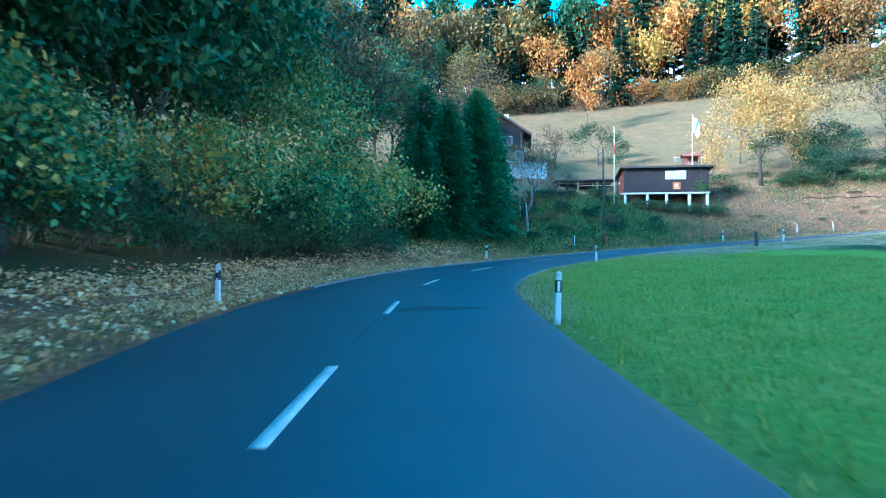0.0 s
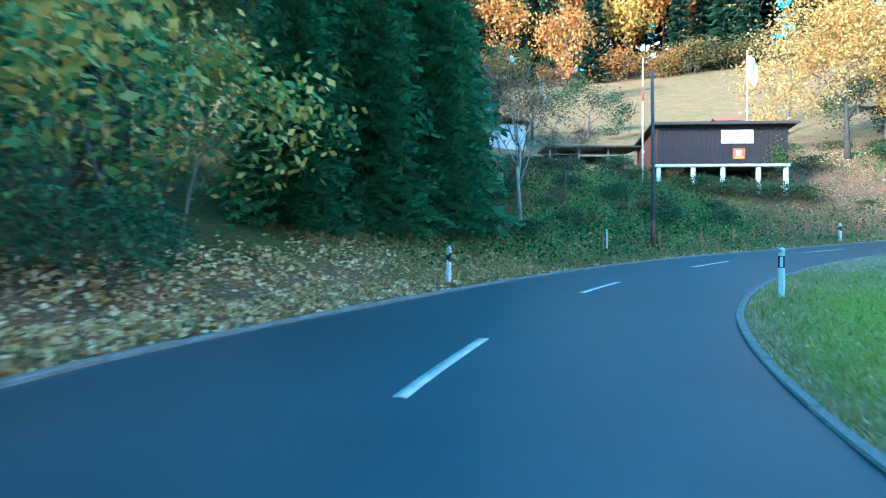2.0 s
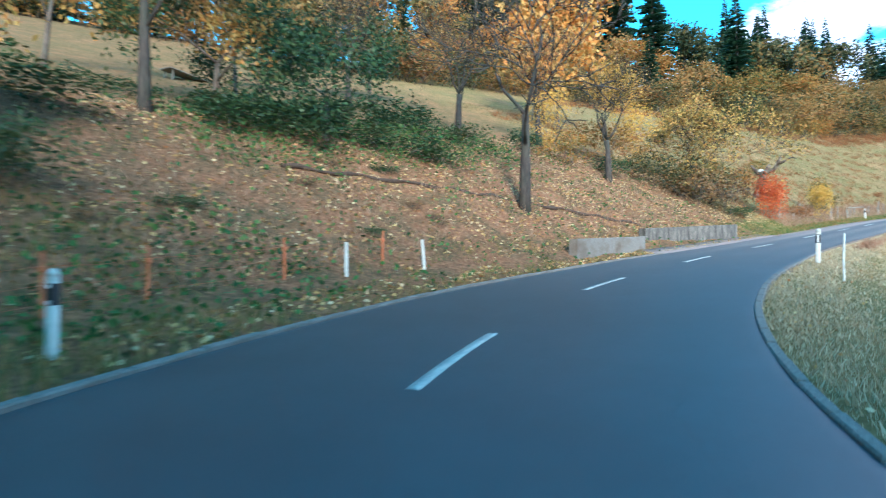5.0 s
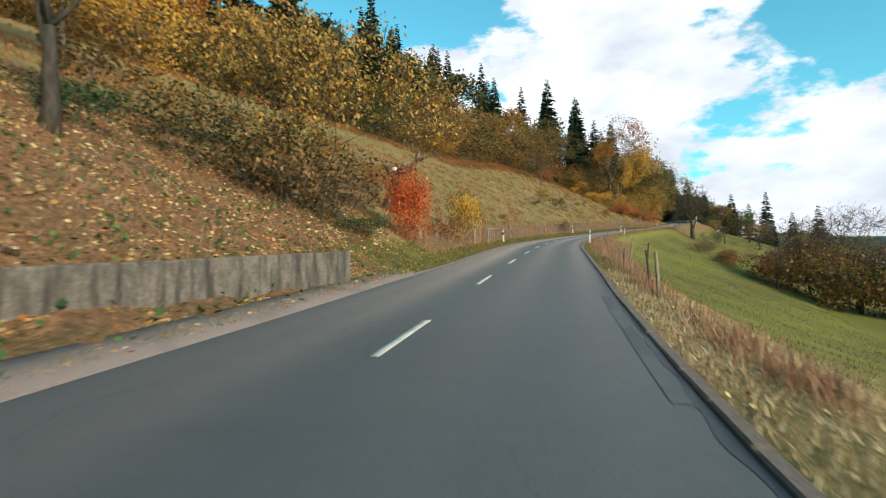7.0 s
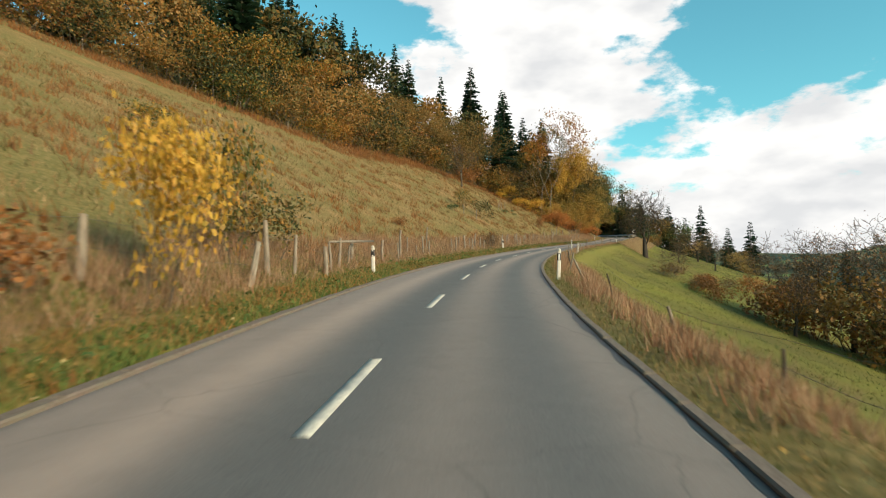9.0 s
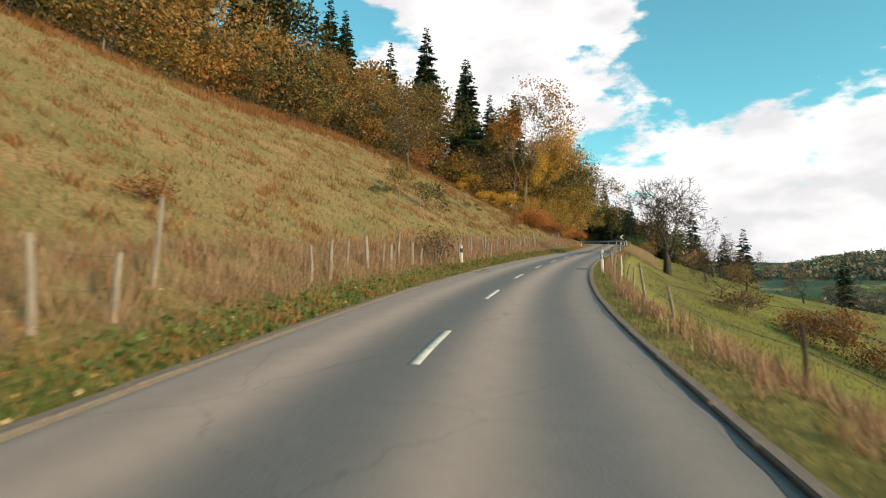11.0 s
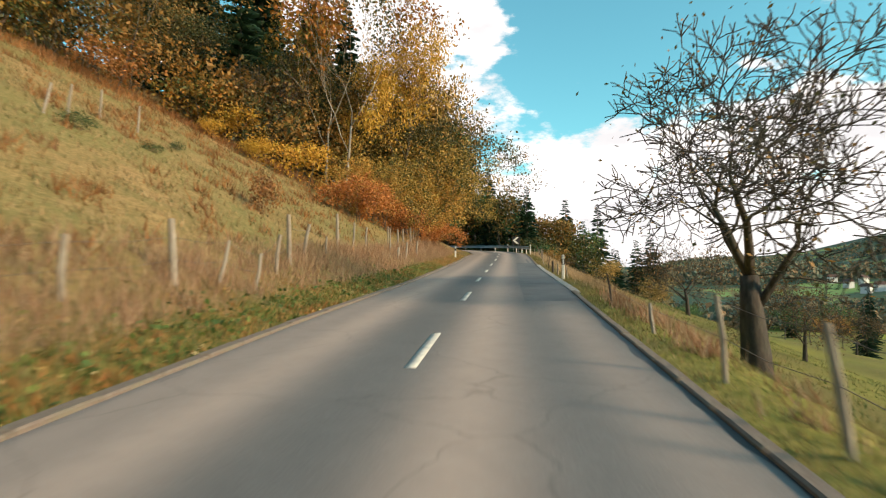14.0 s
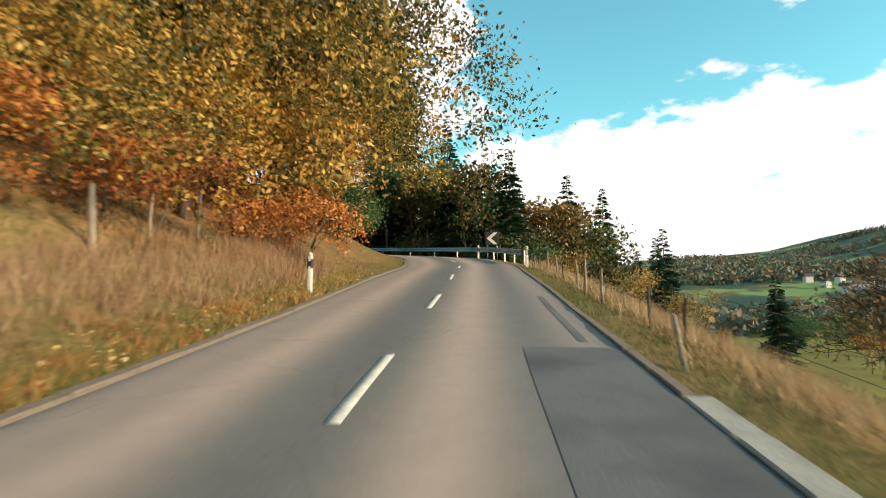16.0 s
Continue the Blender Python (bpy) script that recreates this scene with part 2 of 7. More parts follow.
M_DARKLEAF = foliage("dark_green_leaves", [(0.025, 0.07, 0.032), (0.045, 0.115, 0.045), (0.075, 0.16, 0.06), (0.14, 0.19, 0.05)])
# dark green leaves again, darkened for the shade over the bank
M_SHADE = foliage("shaded_green_leaves", [(0.016, 0.042, 0.019), (0.034, 0.074, 0.029), (0.06, 0.11, 0.038), (0.11, 0.125, 0.042)])
M_HEDGE = foliage("hedge_leaves", [(0.03, 0.085, 0.042), (0.07, 0.165, 0.068), (0.13, 0.26, 0.085), (0.19, 0.31, 0.09), (0.30, 0.34, 0.085), (0.62, 0.43, 0.085)], spread=0.45)
M_MIXLEAF = foliage("turning_leaves", [(0.045, 0.075, 0.022), (0.12, 0.12, 0.03), (0.28, 0.18, 0.04), (0.44, 0.24, 0.045), (0.38, 0.15, 0.03)], spread=0.55)
M_GOLD = foliage("gold_leaves", [(0.06, 0.075, 0.022), (0.20, 0.16, 0.035), (0.46, 0.30, 0.07), (0.62, 0.41, 0.10), (0.52, 0.25, 0.055)], spread=0.35)
M_YELLOW = foliage("yellow_leaves", [(0.30, 0.19, 0.03), (0.52, 0.31, 0.04), (0.64, 0.40, 0.06), (0.66, 0.36, 0.07)])
M_ORANGE = foliage("orange_leaves", [(0.30, 0.11, 0.02), (0.52, 0.21, 0.03), (0.62, 0.28, 0.05), (0.58, 0.36, 0.09)])
M_RED = foliage("red_leaves", [(0.34, 0.05, 0.015), (0.55, 0.10, 0.02), (0.64, 0.17, 0.03)])
M_OLIVE = foliage("olive_leaves", [(0.03, 0.045, 0.018), (0.07, 0.08, 0.026), (0.15, 0.125, 0.038), (0.25, 0.16, 0.048), (0.36, 0.19, 0.05)], spread=0.7)
M_TAN = foliage("faded_leaves", [(0.12, 0.09, 0.03), (0.28, 0.185, 0.055), (0.42, 0.275, 0.085), (0.52, 0.34, 0.12)])
M_REDRUST = foliage("red_rust_leaves", [(0.16, 0.075, 0.03), (0.36, 0.13, 0.04), (0.55, 0.20, 0.055), (0.62, 0.28, 0.08)])
M_RUST = foliage("rust_leaves", [(0.18, 0.09, 0.035), (0.32, 0.14, 0.045), (0.42, 0.18, 0.055)])
M_CONIFER = foliage("spruce_needles", [(0.008, 0.028, 0.016), (0.015, 0.045, 0.024), (0.03, 0.07, 0.032)], 0.6, 0.15)
M_YEW = foliage("yew_needles", [(0.028, 0.085, 0.038), (0.06, 0.15, 0.058), (0.12, 0.22, 0.075)], 0.6, 0.2)
M_DRYGRASS = foliage("dry_grass", [(0.17, 0.095, 0.055), (0.34, 0.205, 0.12), (0.48, 0.335, 0.21), (0.31, 0.15, 0.085)], 0.7, 0.25)
M_MEADOW = foliage("meadow_grass", [(0.085, 0.095, 0.034), (0.175, 0.14, 0.056), (0.30, 0.205, 0.095), (0.42, 0.29, 0.15)], 0.7, 0.2)
M_LUSH = foliage("lush_grass", [(0.13, 0.17, 0.02), (0.23, 0.28, 0.035), (0.35, 0.38, 0.05), (0.47, 0.42, 0.09)], 0.6, 0.3)
M_VERGE = foliage("verge_grass", [(0.05, 0.10, 0.022), (0.13, 0.155, 0.04), (0.30, 0.21, 0.07), (0.44, 0.27, 0.10)], 0.65, 0.3)
M_PALEGRASS = foliage("pale_dry_grass", [(0.26, 0.17, 0.09), (0.44, 0.31, 0.17), (0.56, 0.42, 0.25), (0.36, 0.21, 0.11)], 0.7, 0.25)
M_ORCHARD = foliage("orchard_grass", [(0.05, 0.095, 0.025), (0.10, 0.135, 0.038), (0.17, 0.165, 0.055), (0.28, 0.205, 0.09)], 0.65, 0.3)
M_TURF = foliage("green_turf", [(0.05, 0.095, 0.025), (0.09, 0.15, 0.035), (0.16, 0.20, 0.05)], 0.65, 0.25)
M_STRAW = foliage("pale_straw", [(0.36, 0.27, 0.15), (0.54, 0.43, 0.26), (0.66, 0.55, 0.36), (0.46, 0.34, 0.18)], 0.7, 0.25)
M_WEED = foliage("weed_leaves", [(0.025, 0.075, 0.02), (0.05, 0.13, 0.03), (0.10, 0.20, 0.045), (0.20, 0.20, 0.06)], 0.6, 0.25)
M_LITTER = foliage("fallen_leaves", [(0.26, 0.125, 0.045), (0.48, 0.29, 0.09), (0.63, 0.46, 0.18), (0.68, 0.55, 0.32), (0.46, 0.19, 0.055)], 0.7, 0.1, 0.1)
M_BARK = surface("bark", [(0.05, 0.04, 0.03), (0.11, 0.085, 0.065), (0.18, 0.15, 0.12)], 9, 0.9, 0.9, 0.03, (1, 1, 0.25), dirt=(0.06, 0.075, 0.045))
M_DARKBARK = surface("dark_bark", [(0.022, 0.018, 0.015), (0.05, 0.04, 0.033), (0.09, 0.075, 0.06)], 9, 0.9, 0.9, 0.03, (1, 1, 0.25), dirt=(0.045, 0.05, 0.03))
M_PALEBARK = surface("pale_bark", [(0.16, 0.14, 0.11), (0.32, 0.29, 0.24), (0.45, 0.42, 0.36)], 7, 0.9, 0.7, 0.02, (1, 1, 0.3), dirt=(0.12, 0.11, 0.08))
M_OLDWOOD = surface("gnarled_wood", [(0.025, 0.018, 0.014), (0.13, 0.09, 0.06), (0.38, 0.31, 0.24)], 4.5, 0.9, 1.0, 0.08, (1.5, 1.5, 0.35), dirt=(0.05, 0.033, 0.022), dirt_scale=1.6)
M_POST = surface("weathered_post", [(0.15, 0.125, 0.10), (0.28, 0.235, 0.185), (0.40, 0.345, 0.28)], 14, 0.85, 0.6, 0.01, (1, 1, 0.2), dirt=(0.22, 0.2, 0.15))
M_DARKPOST = surface("dark_post", [(0.04, 0.03, 0.025), (0.09, 0.07, 0.055)], 12, 0.85, 0.6, 0.01, (1, 1, 0.2))
M_BOARD = surface("dark_boards", [(0.018, 0.012, 0.012), (0.038, 0.024, 0.022), (0.06, 0.036, 0.03)], 5, 0.7, 0.5, 0.008, (6, 6, 0.5), dirt=(0.03, 0.02, 0.02))
M_REDBOARD = surface("red_brown_boards", [(0.10, 0.035, 0.025), (0.16, 0.055, 0.04), (0.21, 0.08, 0.055)], 5, 0.75, 0.5, 0.008, (6, 6, 0.5))
M_ROOFING = surface("roofing_felt", [(0.03, 0.03, 0.033), (0.07, 0.065, 0.065)], 20, 0.9, 0.4, 0.01, dirt=(0.09, 0.08, 0.06))
M_TILE = surface("red_roof_tiles", [(0.16, 0.05, 0.035), (0.26, 0.09, 0.06), (0.33, 0.13, 0.09)], 8, 0.85, 0.5, 0.02)
M_BROWNTILE = surface("brown_roof_tiles", [(0.06, 0.035, 0.03), (0.11, 0.06, 0.05)], 8, 0.85, 0.5, 0.02)
M_CONCRETE = surface("kerb_concrete", [(0.13, 0.12, 0.10), (0.21, 0.19, 0.165), (0.28, 0.255, 0.22)], 30, 0.9, 0.35, 0.006, dirt=(0.13, 0.095, 0.065), dirt_scale=1.3)
M_LINE = surface("worn_line_paint", [(0.40, 0.375, 0.315), (0.60, 0.56, 0.485), (0.70, 0.655, 0.575)], 25, 0.7, 0.25, 0.004, dirt=(0.36, 0.355, 0.34), dirt_scale=3.0)
M_PALECONCRETE = surface("pale_concrete", [(0.24, 0.23, 0.21), (0.34, 0.33, 0.30), (0.42, 0.40, 0.37)], 30, 0.9, 0.35, 0.006, dirt=(0.2, 0.18, 0.15), dirt_scale=1.3)
M_KERBBROWN = surface("brown_edging_stone", [(0.11, 0.08, 0.062), (0.18, 0.135, 0.108), (0.25, 0.195, 0.16)], 30, 0.9, 0.35, 0.006, dirt=(0.16, 0.15, 0.10), dirt_scale=1.3)
M_WHITEPAINT = surface("white_paint", [(0.66, 0.64, 0.58), (0.79, 0.765, 0.70)], 12, 0.6, 0.15, 0.004, dirt=(0.50, 0.47, 0.40), dirt_scale=2.5)
M_RENDERED = surface("white_render", [(0.50, 0.50, 0.49), (0.62, 0.62, 0.61)], 25, 0.85, 0.3, 0.006, dirt=(0.55, 0.55, 0.54))
M_BLACK = surface("black_plastic", [(0.012, 0.012, 0.013), (0.03, 0.03, 0.03)], 30, 0.5, 0.1, 0.002)
M_REFLECTOR = surface("pale_reflector", [(0.72, 0.72, 0.70), (0.82, 0.82, 0.80)], 120, 0.2, 0.3, 0.002)
M_REDPAINT = surface("red_paint", [(0.40, 0.05, 0.035), (0.52, 0.08, 0.05)], 10, 0.5, 0.1, 0.003)
M_ORANGEPAINT = surface("orange_paint", [(0.55, 0.14, 0.04), (0.66, 0.20, 0.06)], 10, 0.6, 0.1, 0.003, dirt=(0.35, 0.12, 0.06), dirt_scale=4)
M_YELLOWPAINT = surface("yellow_paint", [(0.62, 0.45, 0.08), (0.72, 0.55, 0.12)], 10, 0.6, 0.1, 0.003)
M_STEEL = surface("galvanised_steel", [(0.35, 0.36, 0.37), (0.50, 0.51, 0.52)], 18, 0.45, 0.2, 0.003, metal=0.85, dirt=(0.28, 0.27, 0.25))
M_IRON = surface("cast_iron", [(0.03, 0.03, 0.032), (0.07, 0.065, 0.062)], 30, 0.6, 0.4, 0.004, metal=0.5)
M_CLOTH = surface("white_cloth", [(0.70, 0.70, 0.68), (0.80, 0.80, 0.78)], 40, 0.9, 0.2, 0.003)
M_NET = surface("orange_net", [(0.45, 0.12, 0.05), (0.55, 0.18, 0.07)], 10, 0.7, 0.1, 0.003)
M_GLASS, _t, _b = shader("dark_window_glass")
_b.inputs["Base Color"].default_value = (0.03, 0.035, 0.04, 1)
_b.inputs["Roughness"].default_value = 0.08


def asphalt():
    """Worn road: pale wheel tracks, darker middle, stains and stone grain. Across runs over the road, -1 to 1."""
    m, t, b = shader("asphalt")
    at = t.nodes.new("ShaderNodeAttribute")
    at.attribute_name = "lane"
    sep = t.nodes.new("ShaderNodeSeparateColor")
    t.links.new(at.outputs["Color"], sep.inputs[0])
    grain = noise_of(t, 55, 5, 0.75)
    patchy = noise_of(t, 0.35, 6, 0.65)
    blotch = noise_of(t, 2.6, 7, 0.72)
    c = ramp_of(t, grain, [(0.062, 0.063, 0.066), (0.128, 0.125, 0.125), (0.20, 0.19, 0.185)], [0.28, 0.5, 0.75])
    c = mixed(t, ramp_of(t, patchy, [(0, 0, 0), (0.3, 0.3, 0.3)], [0.4, 0.65]), c, (0.095, 0.094, 0.096))
    worn = mixed(t, 0.82, c, (0.48, 0.355, 0.295))
    c2 = mixed(t, calc(t, "MULTIPLY", sep.outputs[0], calc(t, "ADD", 0.84, calc(t, "MULTIPLY", patchy, 0.2))), c, worn)
    # darker on the first bend, its shade's blue skylight put into the colour
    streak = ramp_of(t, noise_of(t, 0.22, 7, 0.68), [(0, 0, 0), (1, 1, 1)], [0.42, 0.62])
    shade_blue = mixed(t, 0.82, c, mixed(t, streak, (0.034, 0.049, 0.058), (0.052, 0.072, 0.084)))
    c3 = mixed(t, sep.outputs[1], c2, shade_blue)
    crack = node(t, "ShaderNodeTexVoronoi", Scale=0.55)
    crack.feature = "DISTANCE_TO_EDGE"
    co = t.nodes.new("ShaderNodeTexCoord")
    wob = node(t, "ShaderNodeTexNoise", Scale=1.3, Detail=4.0)
    t.links.new(co.outputs["Object"], wob.inputs["Vector"])
    add = t.nodes.new("ShaderNodeMix")
    add.data_type = "VECTOR"
    add.inputs[0].default_value = 0.35
    t.links.new(co.outputs["Object"], add.inputs[4])
    t.links.new(wob.outputs["Color"], add.inputs[5])
    t.links.new(add.outputs[1], crack.inputs["Vector"])
    line = ramp_of(t, crack.outputs["Distance"], [(1, 1, 1), (0, 0, 0)], [0.0, 0.006])
    c3 = mixed(t, calc(t, "MULTIPLY", line, calc(t, "MULTIPLY", patchy, 0.5)), c3, (0.03, 0.03, 0.03))
    c3 = mixed(t, 1.0, c3, ramp_of(t, blotch, [(0.93, 0.93, 0.93), (1.0, 1.0, 1.0), (1.06, 1.06, 1.06)], [0.32, 0.5, 0.68]), "MULTIPLY")
    t.links.new(c3, b.inputs["Base Color"])
    t.links.new(calc(t, "SUBTRACT", 0.80, calc(t, "MULTIPLY", sep.outputs[1], 0.36)), b.inputs["Roughness"])
    b.inputs["Specular IOR Level"].default_value = 0.5
    bump(t, b, grain, 0.35, 0.006)
    return m


def ground_material():
    """Red: leaf litter and brown weeds; green: lush grass; blue: dry meadow. The rest is woodland floor."""
    m, t, b = shader("ground")
    at = t.nodes.new("ShaderNodeAttribute")
    at.attribute_name = "cover"
    sep = t.nodes.new("ShaderNodeSeparateColor")
    t.links.new(at.outputs["Color"], sep.inputs[0])
    fine, mid, big = noise_of(t, 7.0, 6, 0.7), noise_of(t, 0.8, 5, 0.6), noise_of(t, 0.009, 6, 0.6)
    c = ramp_of(t, fine, [(0.025, 0.03, 0.012), (0.06, 0.065, 0.025), (0.12, 0.085, 0.035)], [0.3, 0.5, 0.7])
    # haze over the far slopes put into these lightened, bluish tones
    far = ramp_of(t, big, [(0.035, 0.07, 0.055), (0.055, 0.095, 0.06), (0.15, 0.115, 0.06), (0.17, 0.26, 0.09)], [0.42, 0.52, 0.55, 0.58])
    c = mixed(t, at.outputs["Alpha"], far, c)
    dry = mixed(t, ramp_of(t, mid, [(0, 0, 0), (1, 1, 1)], [0.35, 0.65]), ramp_of(t, fine, [(0.16, 0.11, 0.045), (0.30, 0.20, 0.085), (0.42, 0.285, 0.135)], [0.3, 0.5, 0.7]),
                ramp_of(t, fine, [(0.11, 0.105, 0.038), (0.20, 0.155, 0.062), (0.31, 0.21, 0.092)], [0.3, 0.5, 0.7]))
    wide = noise_of(t, 0.16, 5, 0.6)
    dry = mixed(t, ramp_of(t, wide, [(0, 0, 0), (0.8, 0.8, 0.8)], [0.47, 0.6]), dry, ramp_of(t, fine, [(0.10, 0.115, 0.04), (0.19, 0.165, 0.06), (0.31, 0.22, 0.10)], [0.3, 0.5, 0.7]))
    dry = mixed(t, ramp_of(t, wide, [(0.6, 0.6, 0.6), (0, 0, 0)], [0.32, 0.42]), dry, ramp_of(t, fine, [(0.20, 0.10, 0.05), (0.38, 0.21, 0.10), (0.5, 0.31, 0.16)], [0.3, 0.5, 0.7]))
    c = mixed(t, sep.outputs[2], c, dry)
    lush = mixed(t, ramp_of(t, mid, [(0, 0, 0), (1, 1, 1)], [0.4, 0.62]), ramp_of(t, fine, [(0.14, 0.17, 0.02), (0.24, 0.27, 0.035), (0.36, 0.36, 0.055)], [0.3, 0.5, 0.7]),
                 ramp_of(t, fine, [(0.18, 0.185, 0.025), (0.30, 0.28, 0.045), (0.43, 0.36, 0.08)], [0.3, 0.5, 0.7]))
    c = mixed(t, sep.outputs[1], c, lush)
    litter = mixed(t, ramp_of(t, mid, [(0, 0, 0), (1, 1, 1)], [0.4, 0.62]), ramp_of(t, fine, [(0.08, 0.045, 0.022), (0.22, 0.11, 0.055), (0.40, 0.21, 0.11)], [0.3, 0.5, 0.68]),
                   ramp_of(t, fine, [(0.05, 0.05, 0.025), (0.13, 0.09, 0.045), (0.27, 0.15, 0.08)], [0.3, 0.5, 0.68]))
    c = mixed(t, sep.outputs[0], c, litter)
    t.links.new(c, b.inputs["Base Color"])
    b.inputs["Roughness"].default_value = 0.95
    b.inputs["Specular IOR Level"].default_value = 0.1
    bump(t, b, calc(t, "ADD", fine, mid), 0.8, 0.06)
    return m


def wall_material():
    m, t, b = shader("stained_concrete")
    fine = noise_of(t, 18, 6, 0.65)
    streak = noise_of(t, 2.2, 7, 0.7, (1.9, 1.9, 0.30))
    blot = noise_of(t, 3.4, 6, 0.7)
    c = ramp_of(t, fine, [(0.12, 0.105, 0.088), (0.19, 0.167, 0.14), (0.27, 0.24, 0.205)], [0.3, 0.5, 0.7])
    c = mixed(t, ramp_of(t, streak, [(0, 0, 0), (0.95, 0.95, 0.95)], [0.45, 0.60]), c, (0.040, 0.036, 0.032))
    c = mixed(t, ramp_of(t, blot, [(0, 0, 0), (0.75, 0.75, 0.75)], [0.45, 0.66]), c, (0.075, 0.066, 0.055))
    t.links.new(c, b.inputs["Base Color"])
    b.inputs["Roughness"].default_value = 0.9
    bump(t, b, fine, 0.5, 0.012)
    return m


M_ASPHALT, M_GROUND, M_WALL = asphalt(), ground_material(), wall_material()


# ---- building helpers ----
def mesh_of(name, verts, faces, material, smooth_faces=False):
    me = bpy.data.meshes.new(name)
    me.from_pydata([tuple(map(float, v)) for v in verts], [], [tuple(map(int, f)) for f in faces])
    me.materials.append(material)
    if smooth_faces:
        me.polygons.foreach_set("use_smooth", [True] * len(me.polygons))
    return me


def fast_mesh(name, verts, size, material):
    """A mesh of loose faces of the same size, from an (n, size, 3) array."""
    v = np.asarray(verts, np.float32).reshape(-1, 3)
    n = len(v) // size
    me = bpy.data.meshes.new(name)
    me.vertices.add(len(v))
    me.vertices.foreach_set("co", v.ravel())
    me.loops.add(len(v))
    me.loops.foreach_set("vertex_index", np.arange(len(v), dtype=np.int32))
    me.polygons.add(n)
    me.polygons.foreach_set("loop_start", np.arange(0, len(v), size, dtype=np.int32))
    me.polygons.foreach_set("loop_total", np.full(n, size, np.int32))
    me.materials.append(material)
    me.update(calc_edges=True)
    return me


def thing(name, label, category, where=None, group="", kind=""):
    ob = tagged(new(name), label, category, group, kind)
    ob.empty_display_size = 0.2
    if where is not None:
        ob.matrix_world = where if isinstance(where, Matrix) else Matrix.Translation(where)
    return ob


def part(name, data, parent, label=""):
    """Links a mesh, or a bmesh with its material, as one part."""
    ob = new(name, data)
    ob.parent = parent
    if label:
        ob["label"] = label
    return ob


def from_bm(name, bm, material, soft=False):
    me = bpy.data.meshes.new(name)
    bmesh.ops.recalc_face_normals(bm, faces=bm.faces)
    bm.to_mesh(me)
    bm.free()
    me.materials.append(material)
    if soft:
        me.polygons.foreach_set("use_smooth", [True] * len(me.polygons))
    return me


def box_mesh(name, lo, hi, material, bevel=0.01, m=None):
    bm = bmesh.new()
    bmesh.ops.create_cube(bm, size=1)
    lo, hi = Vector(lo), Vector(hi)
    for v in bm.verts:
        v.co = Vector([lo[k] + (v.co[k] + 0.5) * (hi[k] - lo[k]) for k in range(3)])
    if bevel:
        bmesh.ops.bevel(bm, geom=bm.edges[:], offset=bevel, segments=1, affect="EDGES")
    if m:
        bmesh.ops.transform(bm, matrix=m, verts=bm.verts)
    return from_bm(name, bm, material)


def tube(points, radii, sides=6, seed_turn=0.0):
    """Verts and faces of a tapering tube, closed at both ends."""
    p, verts, faces = [Vector(q) for q in points], [], []
    side = None
    for k, q in enumerate(p):
        t = (p[min(k + 1, len(p) - 1)] - p[max(k - 1, 0)]).normalized()
        if side is None:
            side = t.orthogonal().normalized()
        side = (side - t * side.dot(t)).normalized()
        up = t.cross(side)
        for j in range(sides):
            a = seed_turn + 2 * math.pi * j / sides
            verts.append(q + (side * math.cos(a) + up * math.sin(a)) * radii[k])
    for k in range(len(p) - 1):
        for j in range(sides):
            a, b = k * sides + j, k * sides + (j + 1) % sides
            faces.append((a, b, b + sides, a + sides))
    faces.append(tuple(reversed(range(sides))))
    faces.append(tuple(range((len(p) - 1) * sides, len(p) * sides)))
    return verts, faces


def tubes_mesh(name, tubes, material, soft=True):
    verts, faces = [], []
    for v, f in tubes:
        n = len(verts)
        verts += v
        faces += [tuple(a + n for a in q) for q in f]
    return mesh_of(name, verts, faces, material, soft)


def ground_at(x, y):
    return float(height(x, y)[0])


def standing(s, d, sink=0.05):
    x, y, _ = on_road(s, d)
    return Vector((x, y, ground_at(x, y) - sink))


def heading(s):
    return math.atan2(np.interp(s, LINE_S, LINE_T[:, 1]), np.interp(s, LINE_S, LINE_T[:, 0]))


def edge_l(s):
    return np.interp(s, KEYS_L, EDGE_L)


def edge_r(s):
    return np.interp(s, KEYS_R, EDGE_R)


# ---- ground ----
def axis(lo, hi, step, far):
    """Even steps over the near part, then ever wider ones out to the horizon."""
    core = np.arange(lo, hi + step / 2, step)
    grow = np.cumsum(step * 1.16 ** np.arange(1, 60))
    grow = grow[grow < far]
    return np.concatenate([lo - grow[::-1], core, hi + grow])


def road_frame(x, y):
    """s and d of the nearest place on the road, for arrays."""
    s_out, d_out = np.zeros(x.shape), np.zeros(x.shape)
    for a in range(0, x.size, 4000):
        dx, dy = x[a:a + 4000, None] - LINE[None, ::2, 0], y[a:a + 4000, None] - LINE[None, ::2, 1]
        q = dx * dx + dy * dy
        k = np.argmin(q, 1)
        i = np.arange(k.size)
        side = np.sign(dx[i, k] * LINE_N[::2][k, 0] + dy[i, k] * LINE_N[::2][k, 1])
        s_out[a:a + 4000], d_out[a:a + 4000] = LINE_S[::2][k], side * np.sqrt(q[i, k])
    return s_out, d_out


def lumps(x, y):
    """Small bumps of the open ground."""
    return 0.08 * np.sin(x * 0.9 + 1.3 * np.sin(y * 0.5)) * np.sin(y * 0.8 + np.sin(x * 0.37)) + 0.03 * np.sin(x * 2.3 + y * 1.1) * np.sin(y * 2.1 - x * 0.7)


